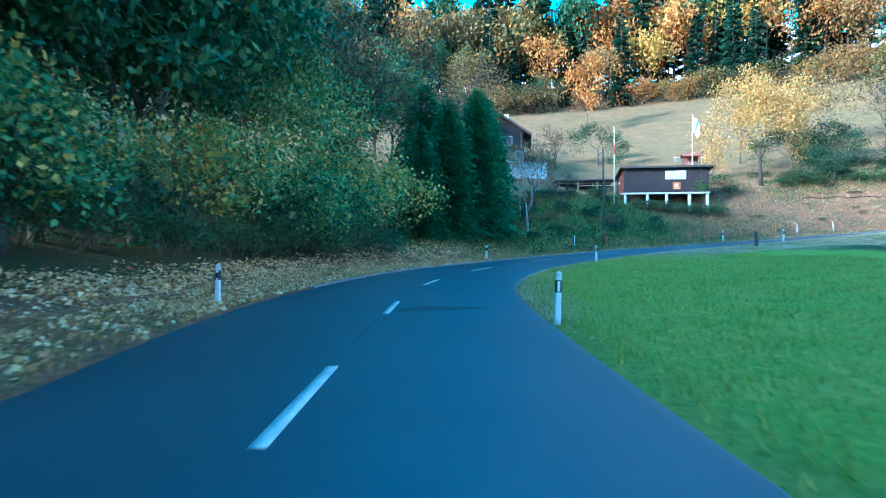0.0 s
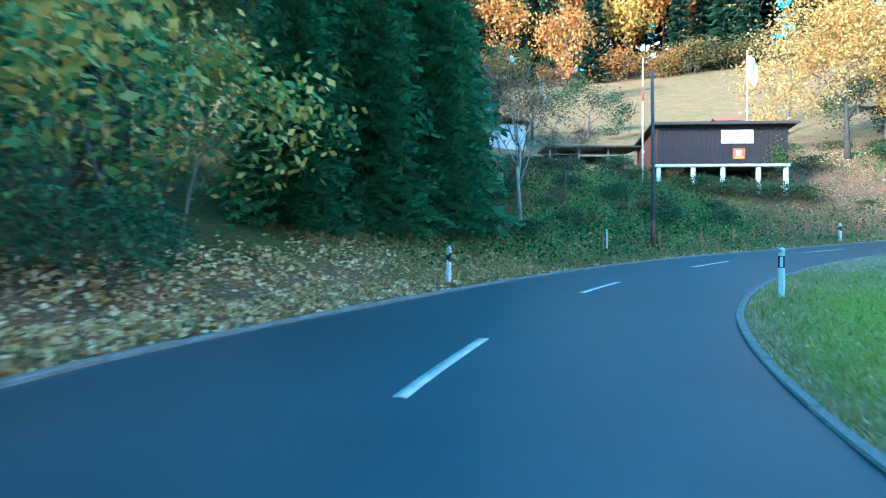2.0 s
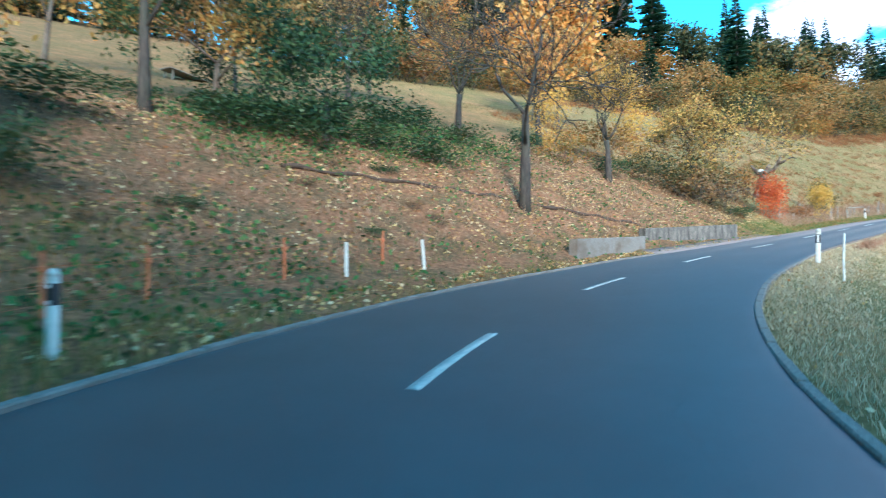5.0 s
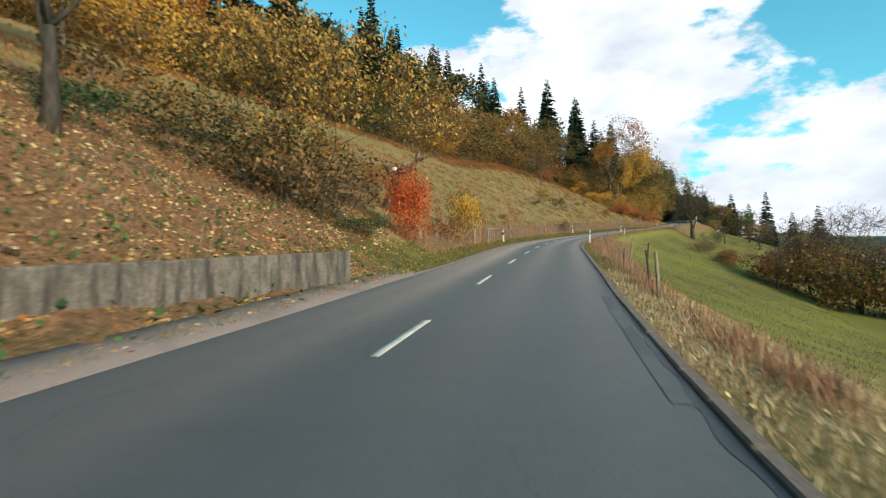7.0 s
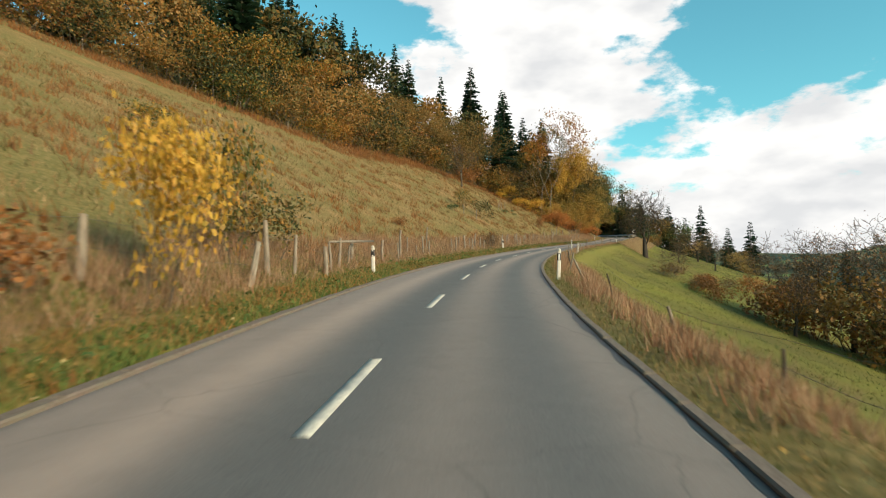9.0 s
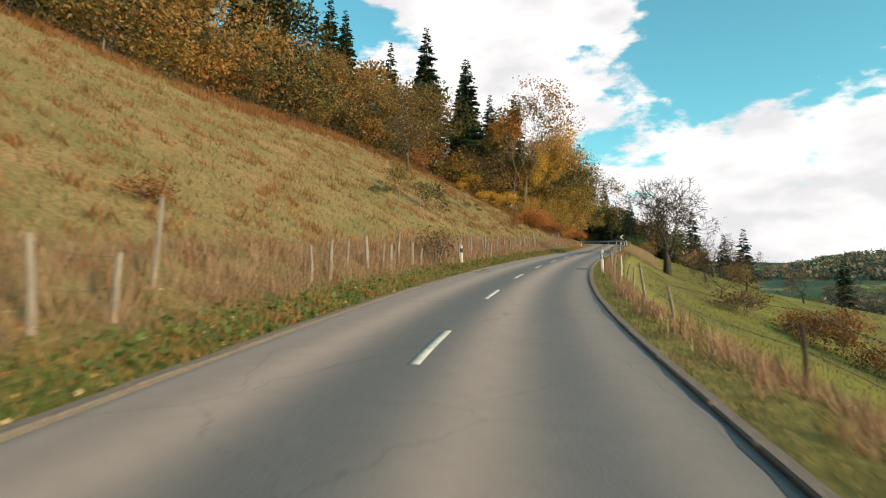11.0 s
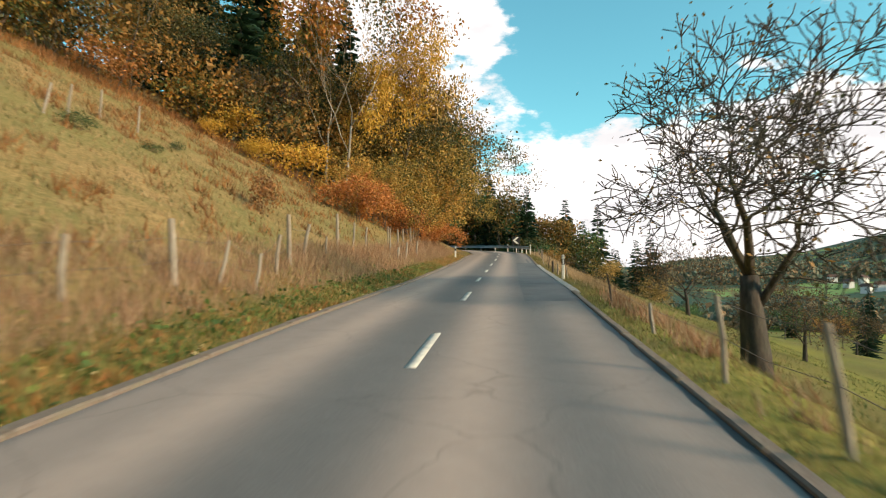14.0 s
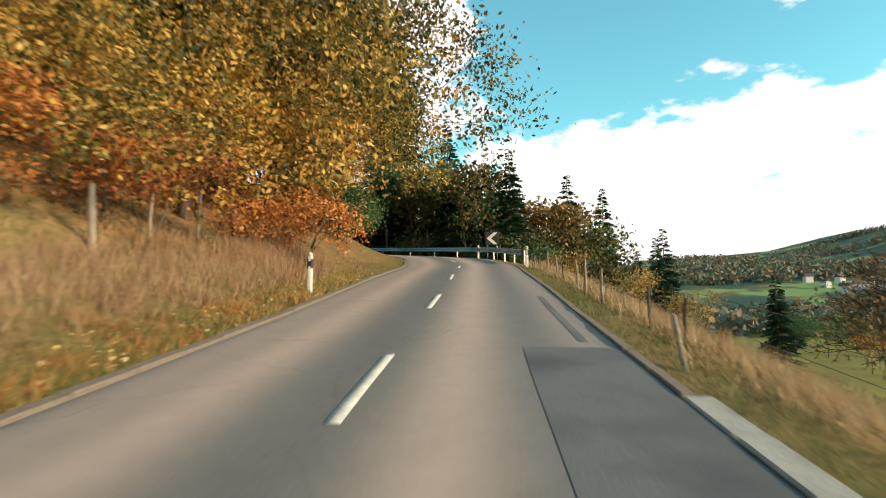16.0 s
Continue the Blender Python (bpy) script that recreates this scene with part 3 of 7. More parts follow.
def build_ground():
    gx, gy = axis(-40, 225, 1.0, 4300), axis(-85, 130, 1.0, 4300)
    X, Y = np.meshgrid(gx, gy)
    x, y = X.ravel(), Y.ravel()
    s, d = road_frame(x, y)
    z = height(x, y)
    e = np.where(d > 0, d - edge_l(s), -d - edge_r(s))
    z += lumps(x, y) * smooth(1.0, 4.0, e) * smooth(400, 200, np.abs(d))
    far = smooth(350, 900, np.abs(d))
    z += far * 28 * (np.sin(x * 0.0047 + 1.0) * np.sin(y * 0.0039) + 0.5 * np.sin(x * 0.011 + y * 0.007))
    nx, ny = len(gx), len(gy)
    i = np.arange(nx * ny).reshape(ny, nx)
    quads = np.stack([i[:-1, :-1], i[:-1, 1:], i[1:, 1:], i[1:, :-1]], -1).reshape(-1, 4)
    me = bpy.data.meshes.new("ground")
    me.vertices.add(len(x))
    me.vertices.foreach_set("co", np.stack([x, y, z], 1).astype(np.float32).ravel())
    me.loops.add(quads.size)
    me.loops.foreach_set("vertex_index", quads.astype(np.int32).ravel())
    me.polygons.add(len(quads))
    me.polygons.foreach_set("loop_start", np.arange(0, quads.size, 4, dtype=np.int32))
    me.polygons.foreach_set("loop_total", np.full(len(quads), 4, np.int32))
    me.polygons.foreach_set("use_smooth", np.ones(len(quads), bool))
    me.update(calc_edges=True)
    me.materials.append(M_GROUND)
    wob = 2.0 * np.sin(x * 0.31) * np.sin(y * 0.27)
    left = (d > 0) * 1.0
    litter = left * np.maximum(np.maximum(smooth(44, 36, s) * smooth(4.6, 3.2, e + wob * 0.3), 0.8 * smooth(34, 40, s) * smooth(70, 60, s) * smooth(2.6, 1.8, e + wob * 0.2)), smooth(58, 66, s + wob) * smooth(104, 97, s) * smooth(-1, 0.5, e) * smooth(19, 13, e + wob))
    litter = np.maximum(litter, left * smooth(218, 226, s) * smooth(1.0, 3.0, e) * 0.6)
    straw = (1 - left) * smooth(0.9, 0.0, e + 0.25 * wob + 0.25 - 0.85 * smooth(10, 22, s) - 7 * smooth(40, 54, s)) * smooth(108, 96, s)
    lush = np.maximum((1 - left) * smooth(60, 52, s) * (1 - straw), (1 - left) * (0.30 + 0.1 * wob) * smooth(1.4, 3.4, e) * smooth(86, 102, s))
    litter = np.maximum(litter, left * smooth(100, 108, s) * smooth(0.2, 0.5, e) * smooth(2.6, 1.6, e) * (0.5 + 0.2 * wob))
    litter = np.maximum(litter, left * smooth(38, 44, s) * smooth(104, 96, s) * smooth(14, 18, e) * 0.55)
    lush = np.maximum(lush, left * smooth(98, 106, s) * smooth(2.4, 0.7, e) * (0.25 + 0.45 * smooth(122, 112, s)))
    lush = np.maximum(lush, left * smooth(34, 42, s) * smooth(66, 58, s + wob) * smooth(1.8, 2.8, e) * smooth(14, 10, e) * 0.3)
    lush = np.maximum(lush, (1 - left) * 0.45 * smooth(0.0, 0.4, e) * smooth(4.0, 2.0, e) * smooth(122, 150, s) * smooth(206, 196, s))
    dry = np.maximum(left * smooth(38, 44, s) * smooth(11, 15, e + 0.4 * wob), left * smooth(100, 106, s) * smooth(0.2, 2.2, e))
    dry = np.maximum(np.maximum(dry, straw), (1 - left) * smooth(62, 74, s) * (0.8 - 0.5 * smooth(90, 106, s) * smooth(1.6, 3.4, e)))
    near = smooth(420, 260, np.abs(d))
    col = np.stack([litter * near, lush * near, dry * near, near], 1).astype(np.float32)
    at = me.color_attributes.new("cover", "FLOAT_COLOR", "POINT")
    at.data.foreach_set("color", col.ravel())
    return tagged(new("ground", me), "grassy hillside ground falling away into a valley", "ground", kind="structure")


build_ground()


# ---- road ----
def ribbon(name, s0, s1, step, cuts, material, lift=0.0, soft=True):
    """A strip along the road; cuts: functions of s that give d and height, from right to left."""
    s = np.arange(s0, s1 + step / 2, step)
    rows = [on_road(s, d(s), 0) + np.stack([0 * s, 0 * s, h(s) + lift], 1) for d, h in cuts]
    v = np.stack(rows, 1).reshape(-1, 3)
    n = len(cuts)
    faces = [(k * n + j, (k + 1) * n + j, (k + 1) * n + j + 1, k * n + j + 1) for k in range(len(s) - 1) for j in range(n - 1)]
    return mesh_of(name, v, faces, material, soft), s, n


def const(v):
    return lambda s: v + 0 * s


def across(f):
    return lambda s: -edge_r(s) + f * (edge_l(s) + edge_r(s))


def crown(s, d):
    """The height of the road's surface over its line."""
    f = (d + edge_r(s)) / (edge_l(s) + edge_r(s))
    return 0.03 * (1 - (2 * f - 1) ** 2)


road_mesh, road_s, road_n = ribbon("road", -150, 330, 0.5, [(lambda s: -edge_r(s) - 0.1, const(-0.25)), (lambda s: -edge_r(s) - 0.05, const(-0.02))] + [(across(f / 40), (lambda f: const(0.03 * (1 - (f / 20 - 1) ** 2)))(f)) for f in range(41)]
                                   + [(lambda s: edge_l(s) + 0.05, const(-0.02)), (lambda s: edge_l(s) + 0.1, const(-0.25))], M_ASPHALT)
lane = np.zeros((len(road_s), road_n, 4), np.float32)
for k in range(41):
    dd = -edge_r(road_s) + k / 40 * (edge_l(road_s) + edge_r(road_s))
    wear = (0.35 + 0.6 * smooth(108, 150, road_s)) * np.exp(-((dd + 0.95) / 0.5) ** 2) + 0.95 * np.exp(-((dd - 1.3) / 0.55) ** 2) + 0.55 * np.exp(-((dd - 2.2) / 0.4) ** 2) + 0.45 * np.exp(-((dd + 2.5) / 0.4) ** 2)
    lane[:, k + 2, 0] = np.clip(wear, 0, 1) * smooth(70, 116, road_s)
    # how far the shade's blue tone reaches along the road
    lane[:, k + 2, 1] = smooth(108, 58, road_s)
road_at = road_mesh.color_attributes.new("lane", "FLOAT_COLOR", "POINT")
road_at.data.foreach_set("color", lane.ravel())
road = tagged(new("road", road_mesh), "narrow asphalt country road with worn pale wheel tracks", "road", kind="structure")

STARTS = [-13, -4.3, 4.2, 12.6, 21.3, 29.4, 38.2, 46.7, 55.2, 62.9, 71.2, 79.4, 87.4, 95.5, 102.9, 110.1, 117.3, 124.8, 132.6, 140.3, 147.95, 155.35, 162.85, 170.3, 177.7, 185.4, 193.2, 200.7, 208.0, 215.2, 222.0, 229.2, 236.5, 244, 251.5]
DASH_S = np.array([-20, 12, 16, 22, 25, 31, 38, 47, 55, 70, 90, 96, 105, 111, 118, 126, 141, 150, 156, 170, 178, 186, 196, 201, 216, 228, 300], float)
DASH_D = np.array([0, 0.01, 0.12, 0.21, 0.16, -0.03, -0.1, -0.18, 0, 0, 0.08, 0.15, 0.15, 0.03, -0.12, -0.19, -0.12, -0.22, -0.14, -0.11, -0.18, -0.22, -0.22, -0.13, -0.08, -0.18, -0.18])
for a in STARTS:
    n = 2.85 if a < 80 else 2.55
    cuts = [((lambda w: lambda s: np.interp(s, DASH_S, DASH_D) + w)(w), const(h)) for w, h in ((-0.068, 0.030), (-0.066, 0.037), (0.066, 0.037), (0.068, 0.030))]
    me, _, _ = ribbon("lane_marking", a, a + n, n / 6, cuts, M_LINE)
    part("lane_marking", me, road, "white painted dash")
# newer asphalt laid over the right lane
M_PATCH = surface("newer_asphalt", [(0.07, 0.07, 0.073), (0.115, 0.113, 0.114), (0.155, 0.15, 0.148)], 50, 0.7, 0.35, 0.005, dirt=(0.055, 0.055, 0.058), dirt_scale=0.6)
def laid(name, s0, s1, step, cuts, material, up, label=""):
    """A thin layer on the road between lines of d."""
    me, _, _ = ribbon(name, s0, s1, step, [(c, (lambda c: lambda s: crown(s, c(s)) + up)(c)) for c in cuts], material)
    part(name, me, road, label)


laid("asphalt_patch", 193.2, 218.0, 0.5, [lambda s: -edge_r(s) + 0.02, lambda s: -edge_r(s) + 0.6, lambda s: -1.72 + 0.015 * np.sin(s * 0.7)], M_PATCH, 0.005, "darker newer asphalt over the right lane")
laid("asphalt_patch", 86.0, 93.0, 0.5, [lambda s: -edge_r(s) + 0.10, lambda s: -edge_r(s) + 0.26], M_PATCH, 0.006)
M_TAR = surface("tar", [(0.02, 0.02, 0.021), (0.04, 0.04, 0.041)], 20, 0.5, 0.3, 0.004)
laid("asphalt_edge", 84.0, 226.0, 0.25, [lambda s: -edge_r(s) - 0.02, lambda s: -edge_r(s) + 0.07 + 0.025 * np.sin(s * 2.3) + 0.03 * np.sin(s * 0.61) + 0.02 * np.sin(s * 5.7)], M_TAR, 0.004, "dark broken edge of the asphalt")
for a, b, d0, wide in ((8.6, 12.5, 0.02, 0.012), (16.2, 21, 0.16, 0.009)):
    wob = 0.02
    laid("tar_seam", a, b, 0.25, [(lambda d0, w, wob: lambda s: d0 + wob * np.sin(s * 0.7) - w)(d0, wide, wob), (lambda d0, w, wob: lambda s: d0 + wob * np.sin(s * 0.7) + w + 0.5 * w * np.sin(s * 9))(d0, wide, wob)], M_TAR, 0.009)
for k, (a, b, c) in enumerate(((13.15, 13.45, 0.9), (13.4, 13.75, 1.5), (13.7, 14.0, 2.1), (13.95, 14.2, 2.3))):
    laid("oil_stain", a, b, 0.05, [(lambda k, c: lambda s: -c - 0.12 * np.sin(s * 17 + k))(k, c), const(-0.55), (lambda k: lambda s: -0.15 - 0.25 * (k > 1) + 0.06 * np.sin(s * 23))(k)], M_TAR, 0.005 + 0.001 * k, "dark oily stain across the lane")
laid("asphalt_patch", 218.6, 224.0, 0.5, [lambda s: -edge_r(s) + 0.30, lambda s: -edge_r(s) + 0.42], M_PATCH, 0.006)


def kerb(side, s0, s1, name, label, wide, tall, material):
    """A row of kerb stones a metre long along one edge."""
    ob = tagged(new(name), label, "kerb", kind="structure")
    bm = bmesh.new()
    bmesh.ops.create_cube(bm, size=1)
    for v in bm.verts:
        v.co = Vector((v.co.x * 0.985, v.co.y * wide, (v.co.z - 0.5) * 0.3 + tall))
    bmesh.ops.bevel(bm, geom=[e for e in bm.edges if all(v.co.z > 0 for v in e.verts)], offset=0.018, segments=1, affect="EDGES")
    stone = from_bm("kerb_stone", bm, material)
    rng = random.Random(5 + len(name))
    for k in range(int(s1 - s0)):
        s = s0 + k + 0.5
        d = (edge_l(s) + wide / 2) if side > 0 else -(edge_r(s) + wide / 2)
        p = on_road(s, d)
        a, b = on_road(s - 0.5, edge_l(s - 0.5) if side > 0 else -edge_r(s - 0.5)), on_road(s + 0.5, edge_l(s + 0.5) if side > 0 else -edge_r(s + 0.5))
        turn = math.atan2(b[1] - a[1], b[0] - a[0])
        grade = math.atan2(b[2] - a[2], math.hypot(b[0] - a[0], b[1] - a[1]))
        o = part("kerb_stone", stone, ob)
        o.matrix_world = Matrix.Translation((p[0], p[1], p[2] + rng.uniform(-0.008, 0.008))) @ Euler((0, -grade, turn + rng.uniform(-0.008, 0.008))).to_matrix().to_4x4() @ Matrix.Diagonal((math.hypot(b[0] - a[0], b[1] - a[1]), 1, 1, 1))
    return ob


# ---- plants ----
def leaf_cloud(rng, centres, size, slim=0.55, lie=0.0):
    """Kite-shaped leaves round the centres, each turned its own way."""
    n = len(centres)
    u = rng.normal(size=(n, 3))
    u[:, 2] *= 1 - lie
    u /= np.linalg.norm(u, axis=1)[:, None]
    w = rng.normal(size=(n, 3))
    w -= u * (w * u).sum(1)[:, None]
    w /= np.linalg.norm(w, axis=1)[:, None]
    k = (size * rng.uniform(0.6, 1.35, n))[:, None]
    return np.stack([centres - u * k * 0.5, centres + w * k * slim * 0.5 + u * k * 0.05, centres + u * k * 0.5, centres - w * k * slim * 0.5 + u * k * 0.05], 1)


def grow(rng, p, way, length, radius, depth, twigs, tips, spread, lift, forks=3, kink=0.16):
    """One limb in three bent pieces, then its forks."""
    pts, rad = [p.copy()], [radius]
    for k in range(3):
        way = (way + Vector(rng.normal(0, kink * (0.15 if len(twigs) == 0 else 1.0), 3))).normalized()
        p = p + way * (length / 3)
        pts.append(p.copy())
        rad.append(radius * (1 - 0.16 * (k + 1)))
    twigs.append((pts, rad, depth))
    if depth == 0:
        tips.extend((pts[2], pts[3]))
        return
    if depth <= 2:
        tips.append(pts[2])
    n = forks + (1 if rng.random() < 0.4 else 0)
    turn = rng.uniform(0, 6.28)
    for k in range(n):
        a = turn + 6.283 * k / n + rng.normal(0, 0.3)
        side = way.orthogonal().normalized()
        out = (Matrix.Rotation(a, 3, way) @ side) * (spread * rng.uniform(0.7, 1.25)) + way
        out = (out.normalized() + Vector((0, 0, lift))).normalized()
        start = pts[3] if k < n - 1 or depth < 2 else pts[2]
        grow(rng, start.copy(), out, length * rng.uniform(0.62, 0.82), rad[3] * rng.uniform(0.55, 0.75), depth - 1, twigs, tips, spread, lift, forks, kink)


def leafy_tree(seed, tall, trunk_share, depth, spread, lift, leaves, leaf, puff, m_leaf, m_bark, name="tree", label="", category="tree", forks=3, radius=None, stems=1, kink=0.16, droop=0.0, keep=1.0, twiggy=False, twig=0.012):
    """A tapered trunk with limbs, and leaves about the twig ends."""
    rng = np.random.default_rng(seed)
    twigs, tips = [], []
    radius = radius or tall * 0.016
    for k in range(stems):
        way = Vector((rng.normal(0, 0.025), rng.normal(0, 0.025), 1)) if stems == 1 else Vector((math.cos(6.28 * k / stems) * 0.45, math.sin(6.28 * k / stems) * 0.45, 1))
        base = Vector((0, 0, -0.15)) if stems == 1 else Vector((math.cos(6.28 * k / stems), math.sin(6.28 * k / stems), -0.1)) * (0.1 + 0.04 * tall) - Vector((0, 0, 0.1))
        grow(rng, base, way.normalized(), tall * trunk_share, radius * (1 if stems == 1 else 0.5), depth, twigs, tips, spread, lift, forks, kink)
    top = max(t.z for t in tips)
    f = tall / top
    ob = thing(name, label, category)
    tubes, starts = [], []
    for pts, rad, dep in twigs:
        if dep == depth:
            starts.append(len(tubes))
        if dep == 0 and leaves >= 700 and not twiggy:
            continue
        if dep <= 1 and not twiggy:
            pts, rad = [pts[0], pts[3]], [rad[0], rad[3]]
        tubes.append(tube([Vector((q.x * f, q.y * f, q.z * f)) for q in pts], [max(twig, r) for r in rad], 7 if dep == depth else (4 if dep > 1 else 3)))
    for a, b in zip(starts, starts[1:] + [len(tubes)]):
        part("trunk" if stems == 1 else "stem", tubes_mesh("stem", tubes[a:b], m_bark), ob)
    if leaves:
        t = np.array([tuple(q) for q in tips]) * f
        t = t[rng.random(len(t)) < keep]
        c = t[rng.integers(0, len(t), leaves)] + rng.normal(size=(leaves, 3)) * puff * np.array([1, 1, 0.75])
        c[:, 2] -= droop * np.abs(rng.normal(size=leaves))
        c[:, 2] = np.maximum(c[:, 2], 0.05)
        part("crown", fast_mesh("crown", leaf_cloud(rng, c, leaf), 4, m_leaf), ob)
    return ob


def conifer(seed, tall, wide, rows, m_leaf, card=0.55, name="spruce_tree", label="tall dark green spruce on the wooded slope", bare=0.08, power=0.85, skirt=0.0, rough=0.05):
    """A spruce: whorls of drooping boughs hung with sprays of needles."""
    rng = np.random.default_rng(seed)
    ob = thing(name, label, "tree")
    part("trunk", tubes_mesh("trunk", [tube([(0, 0, -0.2), (0.02, 0, tall * 0.5), (0, 0, tall * 0.99)], [tall * 0.014, tall * 0.009, 0.02], 6)], M_BARK), ob)
    cards = []
    for k in range(rows):
        h = bare + (1 - bare) * (k / rows) ** 0.92
        reach = wide * (1 - h) ** power * rng.uniform(0.85, 1.12) + 0.12
        if skirt and h < skirt:
            reach *= 0.75 + 0.25 * h / skirt
        n = 6 + int(3 * (1 - h))
        turn = rng.uniform(0, 6.28)
        for j in range(n):
            a = turn + 6.283 * j / n + rng.normal(0, 0.16)
            r = reach * rng.uniform(0.72, 1.12)
            m = max(2, int(r / (card * 0.38)))
            u = (np.arange(m) + rng.uniform(0.2, 0.9, m)) / m
            fall = -0.34 * r * u ** 1.6 + 0.12 * r * u
            c = np.stack([np.cos(a) * r * u, np.sin(a) * r * u, h * tall + fall + rng.normal(0, 0.35) * tall / rows], 1)
            for sgn in (-1, 1):
                side = np.array([-np.sin(a), np.cos(a), 0]) * sgn
                out = np.array([np.cos(a), np.sin(a), -0.25])
                ln = card * min(1.0, 0.25 + reach / 2.4) * (1.15 - 0.55 * u)[:, None] * rng.uniform(0.75, 1.25, (m, 1))
                tip = c + (side * 0.62 + out * 0.62) * ln + np.array([0, 0, -0.16]) * ln + rng.normal(0, rough, (m, 3))
                wide_v = np.array([np.cos(a), np.sin(a), 0.35]) * 0.42
                cards.append(np.stack([c, (c + tip) / 2 + wide_v * ln, tip, (c + tip) / 2 - wide_v * ln], 1))
    part("crown", fast_mesh("crown", np.concatenate(cards), 4, m_leaf), ob)
    return ob


def blades(name, label, x, y, z, tall, wide, lean, material, seed):
    """Grass blades as thin bent triangles."""
    rng = np.random.default_rng(seed)
    n = len(x)
    a = rng.uniform(0, 6.283, n)
    h = tall * rng.uniform(0.5, 1.3, n)
    side = np.stack([np.cos(a), np.sin(a), 0 * a], 1) * (wide * rng.uniform(0.6, 1.4, n))[:, None]
    b = rng.uniform(0, 6.283, n)
    off = np.stack([np.cos(b), np.sin(b), 0 * b], 1) * (lean * h * rng.uniform(0.1, 1.2, n))[:, None]
    base = np.stack([x, y, z - 0.03], 1)
    tip = base + off + np.stack([0 * h, 0 * h, h], 1)
    v = np.stack([base - side, base + side, tip], 1)
    return tagged(new(name, fast_mesh(name, v, 3, material)), label, "grass", kind="stuff")


def scatter(seed, n, s0, s1, e0, e1, side, bunch=5, loose=0.12):
    """Places in tufts along one side of the road: x, y, z."""
    rng = np.random.default_rng(seed)
    m = n // bunch
    s = rng.uniform(s0, s1, m)
    e = e0 + (e1 - e0) * rng.random(m)
    d = np.where(side > 0, edge_l(s) + e, -(edge_r(s) + e))
    p = on_road(s, d)
    x, y = np.repeat(p[:, 0], bunch) + rng.normal(0, loose, m * bunch), np.repeat(p[:, 1], bunch) + rng.normal(0, loose, m * bunch)
    s2, d2 = road_frame(x, y)
    e2 = np.where(d2 > 0, d2 - edge_l(s2), -d2 - edge_r(s2))
    ok = e2 > (0.22 if side > 0 else 0.12)
    x, y, e2 = x[ok], y[ok], e2[ok]
    return x, y, height(x, y) + lumps(x, y) * smooth(1.0, 4.0, e2)
kerb(1, 20, 85, "kerb_left", "low grey concrete kerb along the hillside", 0.15, 0.06, M_CONCRETE)
kerb(1, 99, 246, "kerb_upper", "low brown weathered kerb along the pasture verge", 0.19, 0.05, M_KERBBROWN)
M_APRON = surface("reddish_apron_asphalt", [(0.16, 0.125, 0.11), (0.24, 0.185, 0.165), (0.31, 0.245, 0.215)], 45, 0.85, 0.35, 0.005, dirt=(0.15, 0.125, 0.115), dirt_scale=0.9)
apron, _, _ = ribbon("side_apron", 84.5, 99.5, 0.5, [(lambda s: edge_l(s) - 0.02, const(-0.05)), (lambda s: edge_l(s) + 0.02, const(0.03)), (lambda s: edge_l(s) + 0.4, const(0.11)), (lambda s: edge_l(s) + 0.8, const(0.21)), (lambda s: edge_l(s) + 0.84, const(0.05))], M_APRON)
part("side_apron", apron, road, "reddish worn asphalt apron along the wall")
kerb(-1, 24, 84, "kerb_right", "low grey concrete kerb round the inside of the bend", 0.12, 0.03, M_CONCRETE)
kerb(-1, 84, 196, "edging_right", "low brown stone edging along the valley side", 0.13, 0.045, M_KERBBROWN)
kerb(-1, 196, 216, "edging_pale", "wide pale concrete edging beside the patched lane", 0.26, 0.03, M_PALECONCRETE)
kerb(-1, 216, 240, "edging_far", "low brown stone edging before the bend", 0.13, 0.03, M_KERBBROWN)


def place(ob, where, turn=0.0, size=1.0, lean=(0.0, 0.0)):
    ob.matrix_world = Matrix.Translation(where) @ Euler((lean[0], lean[1], turn)).to_matrix().to_4x4() @ Matrix.Diagonal((size, size, size, 1))
    return ob


def again(ob, where, turn=0.0, size=1.0, lean=(0.0, 0.0), label="", squeeze=1.0):
    """A copy of a thing at another place, with its own turn and size."""
    o = copy_thing(ob, pose(0, 0, 0))
    o.matrix_world = Matrix.Translation(where) @ Euler((lean[0], lean[1], turn)).to_matrix().to_4x4() @ Matrix.Diagonal((size * squeeze, size * squeeze, size, 1))
    if label:
        o["label"] = label
    return o


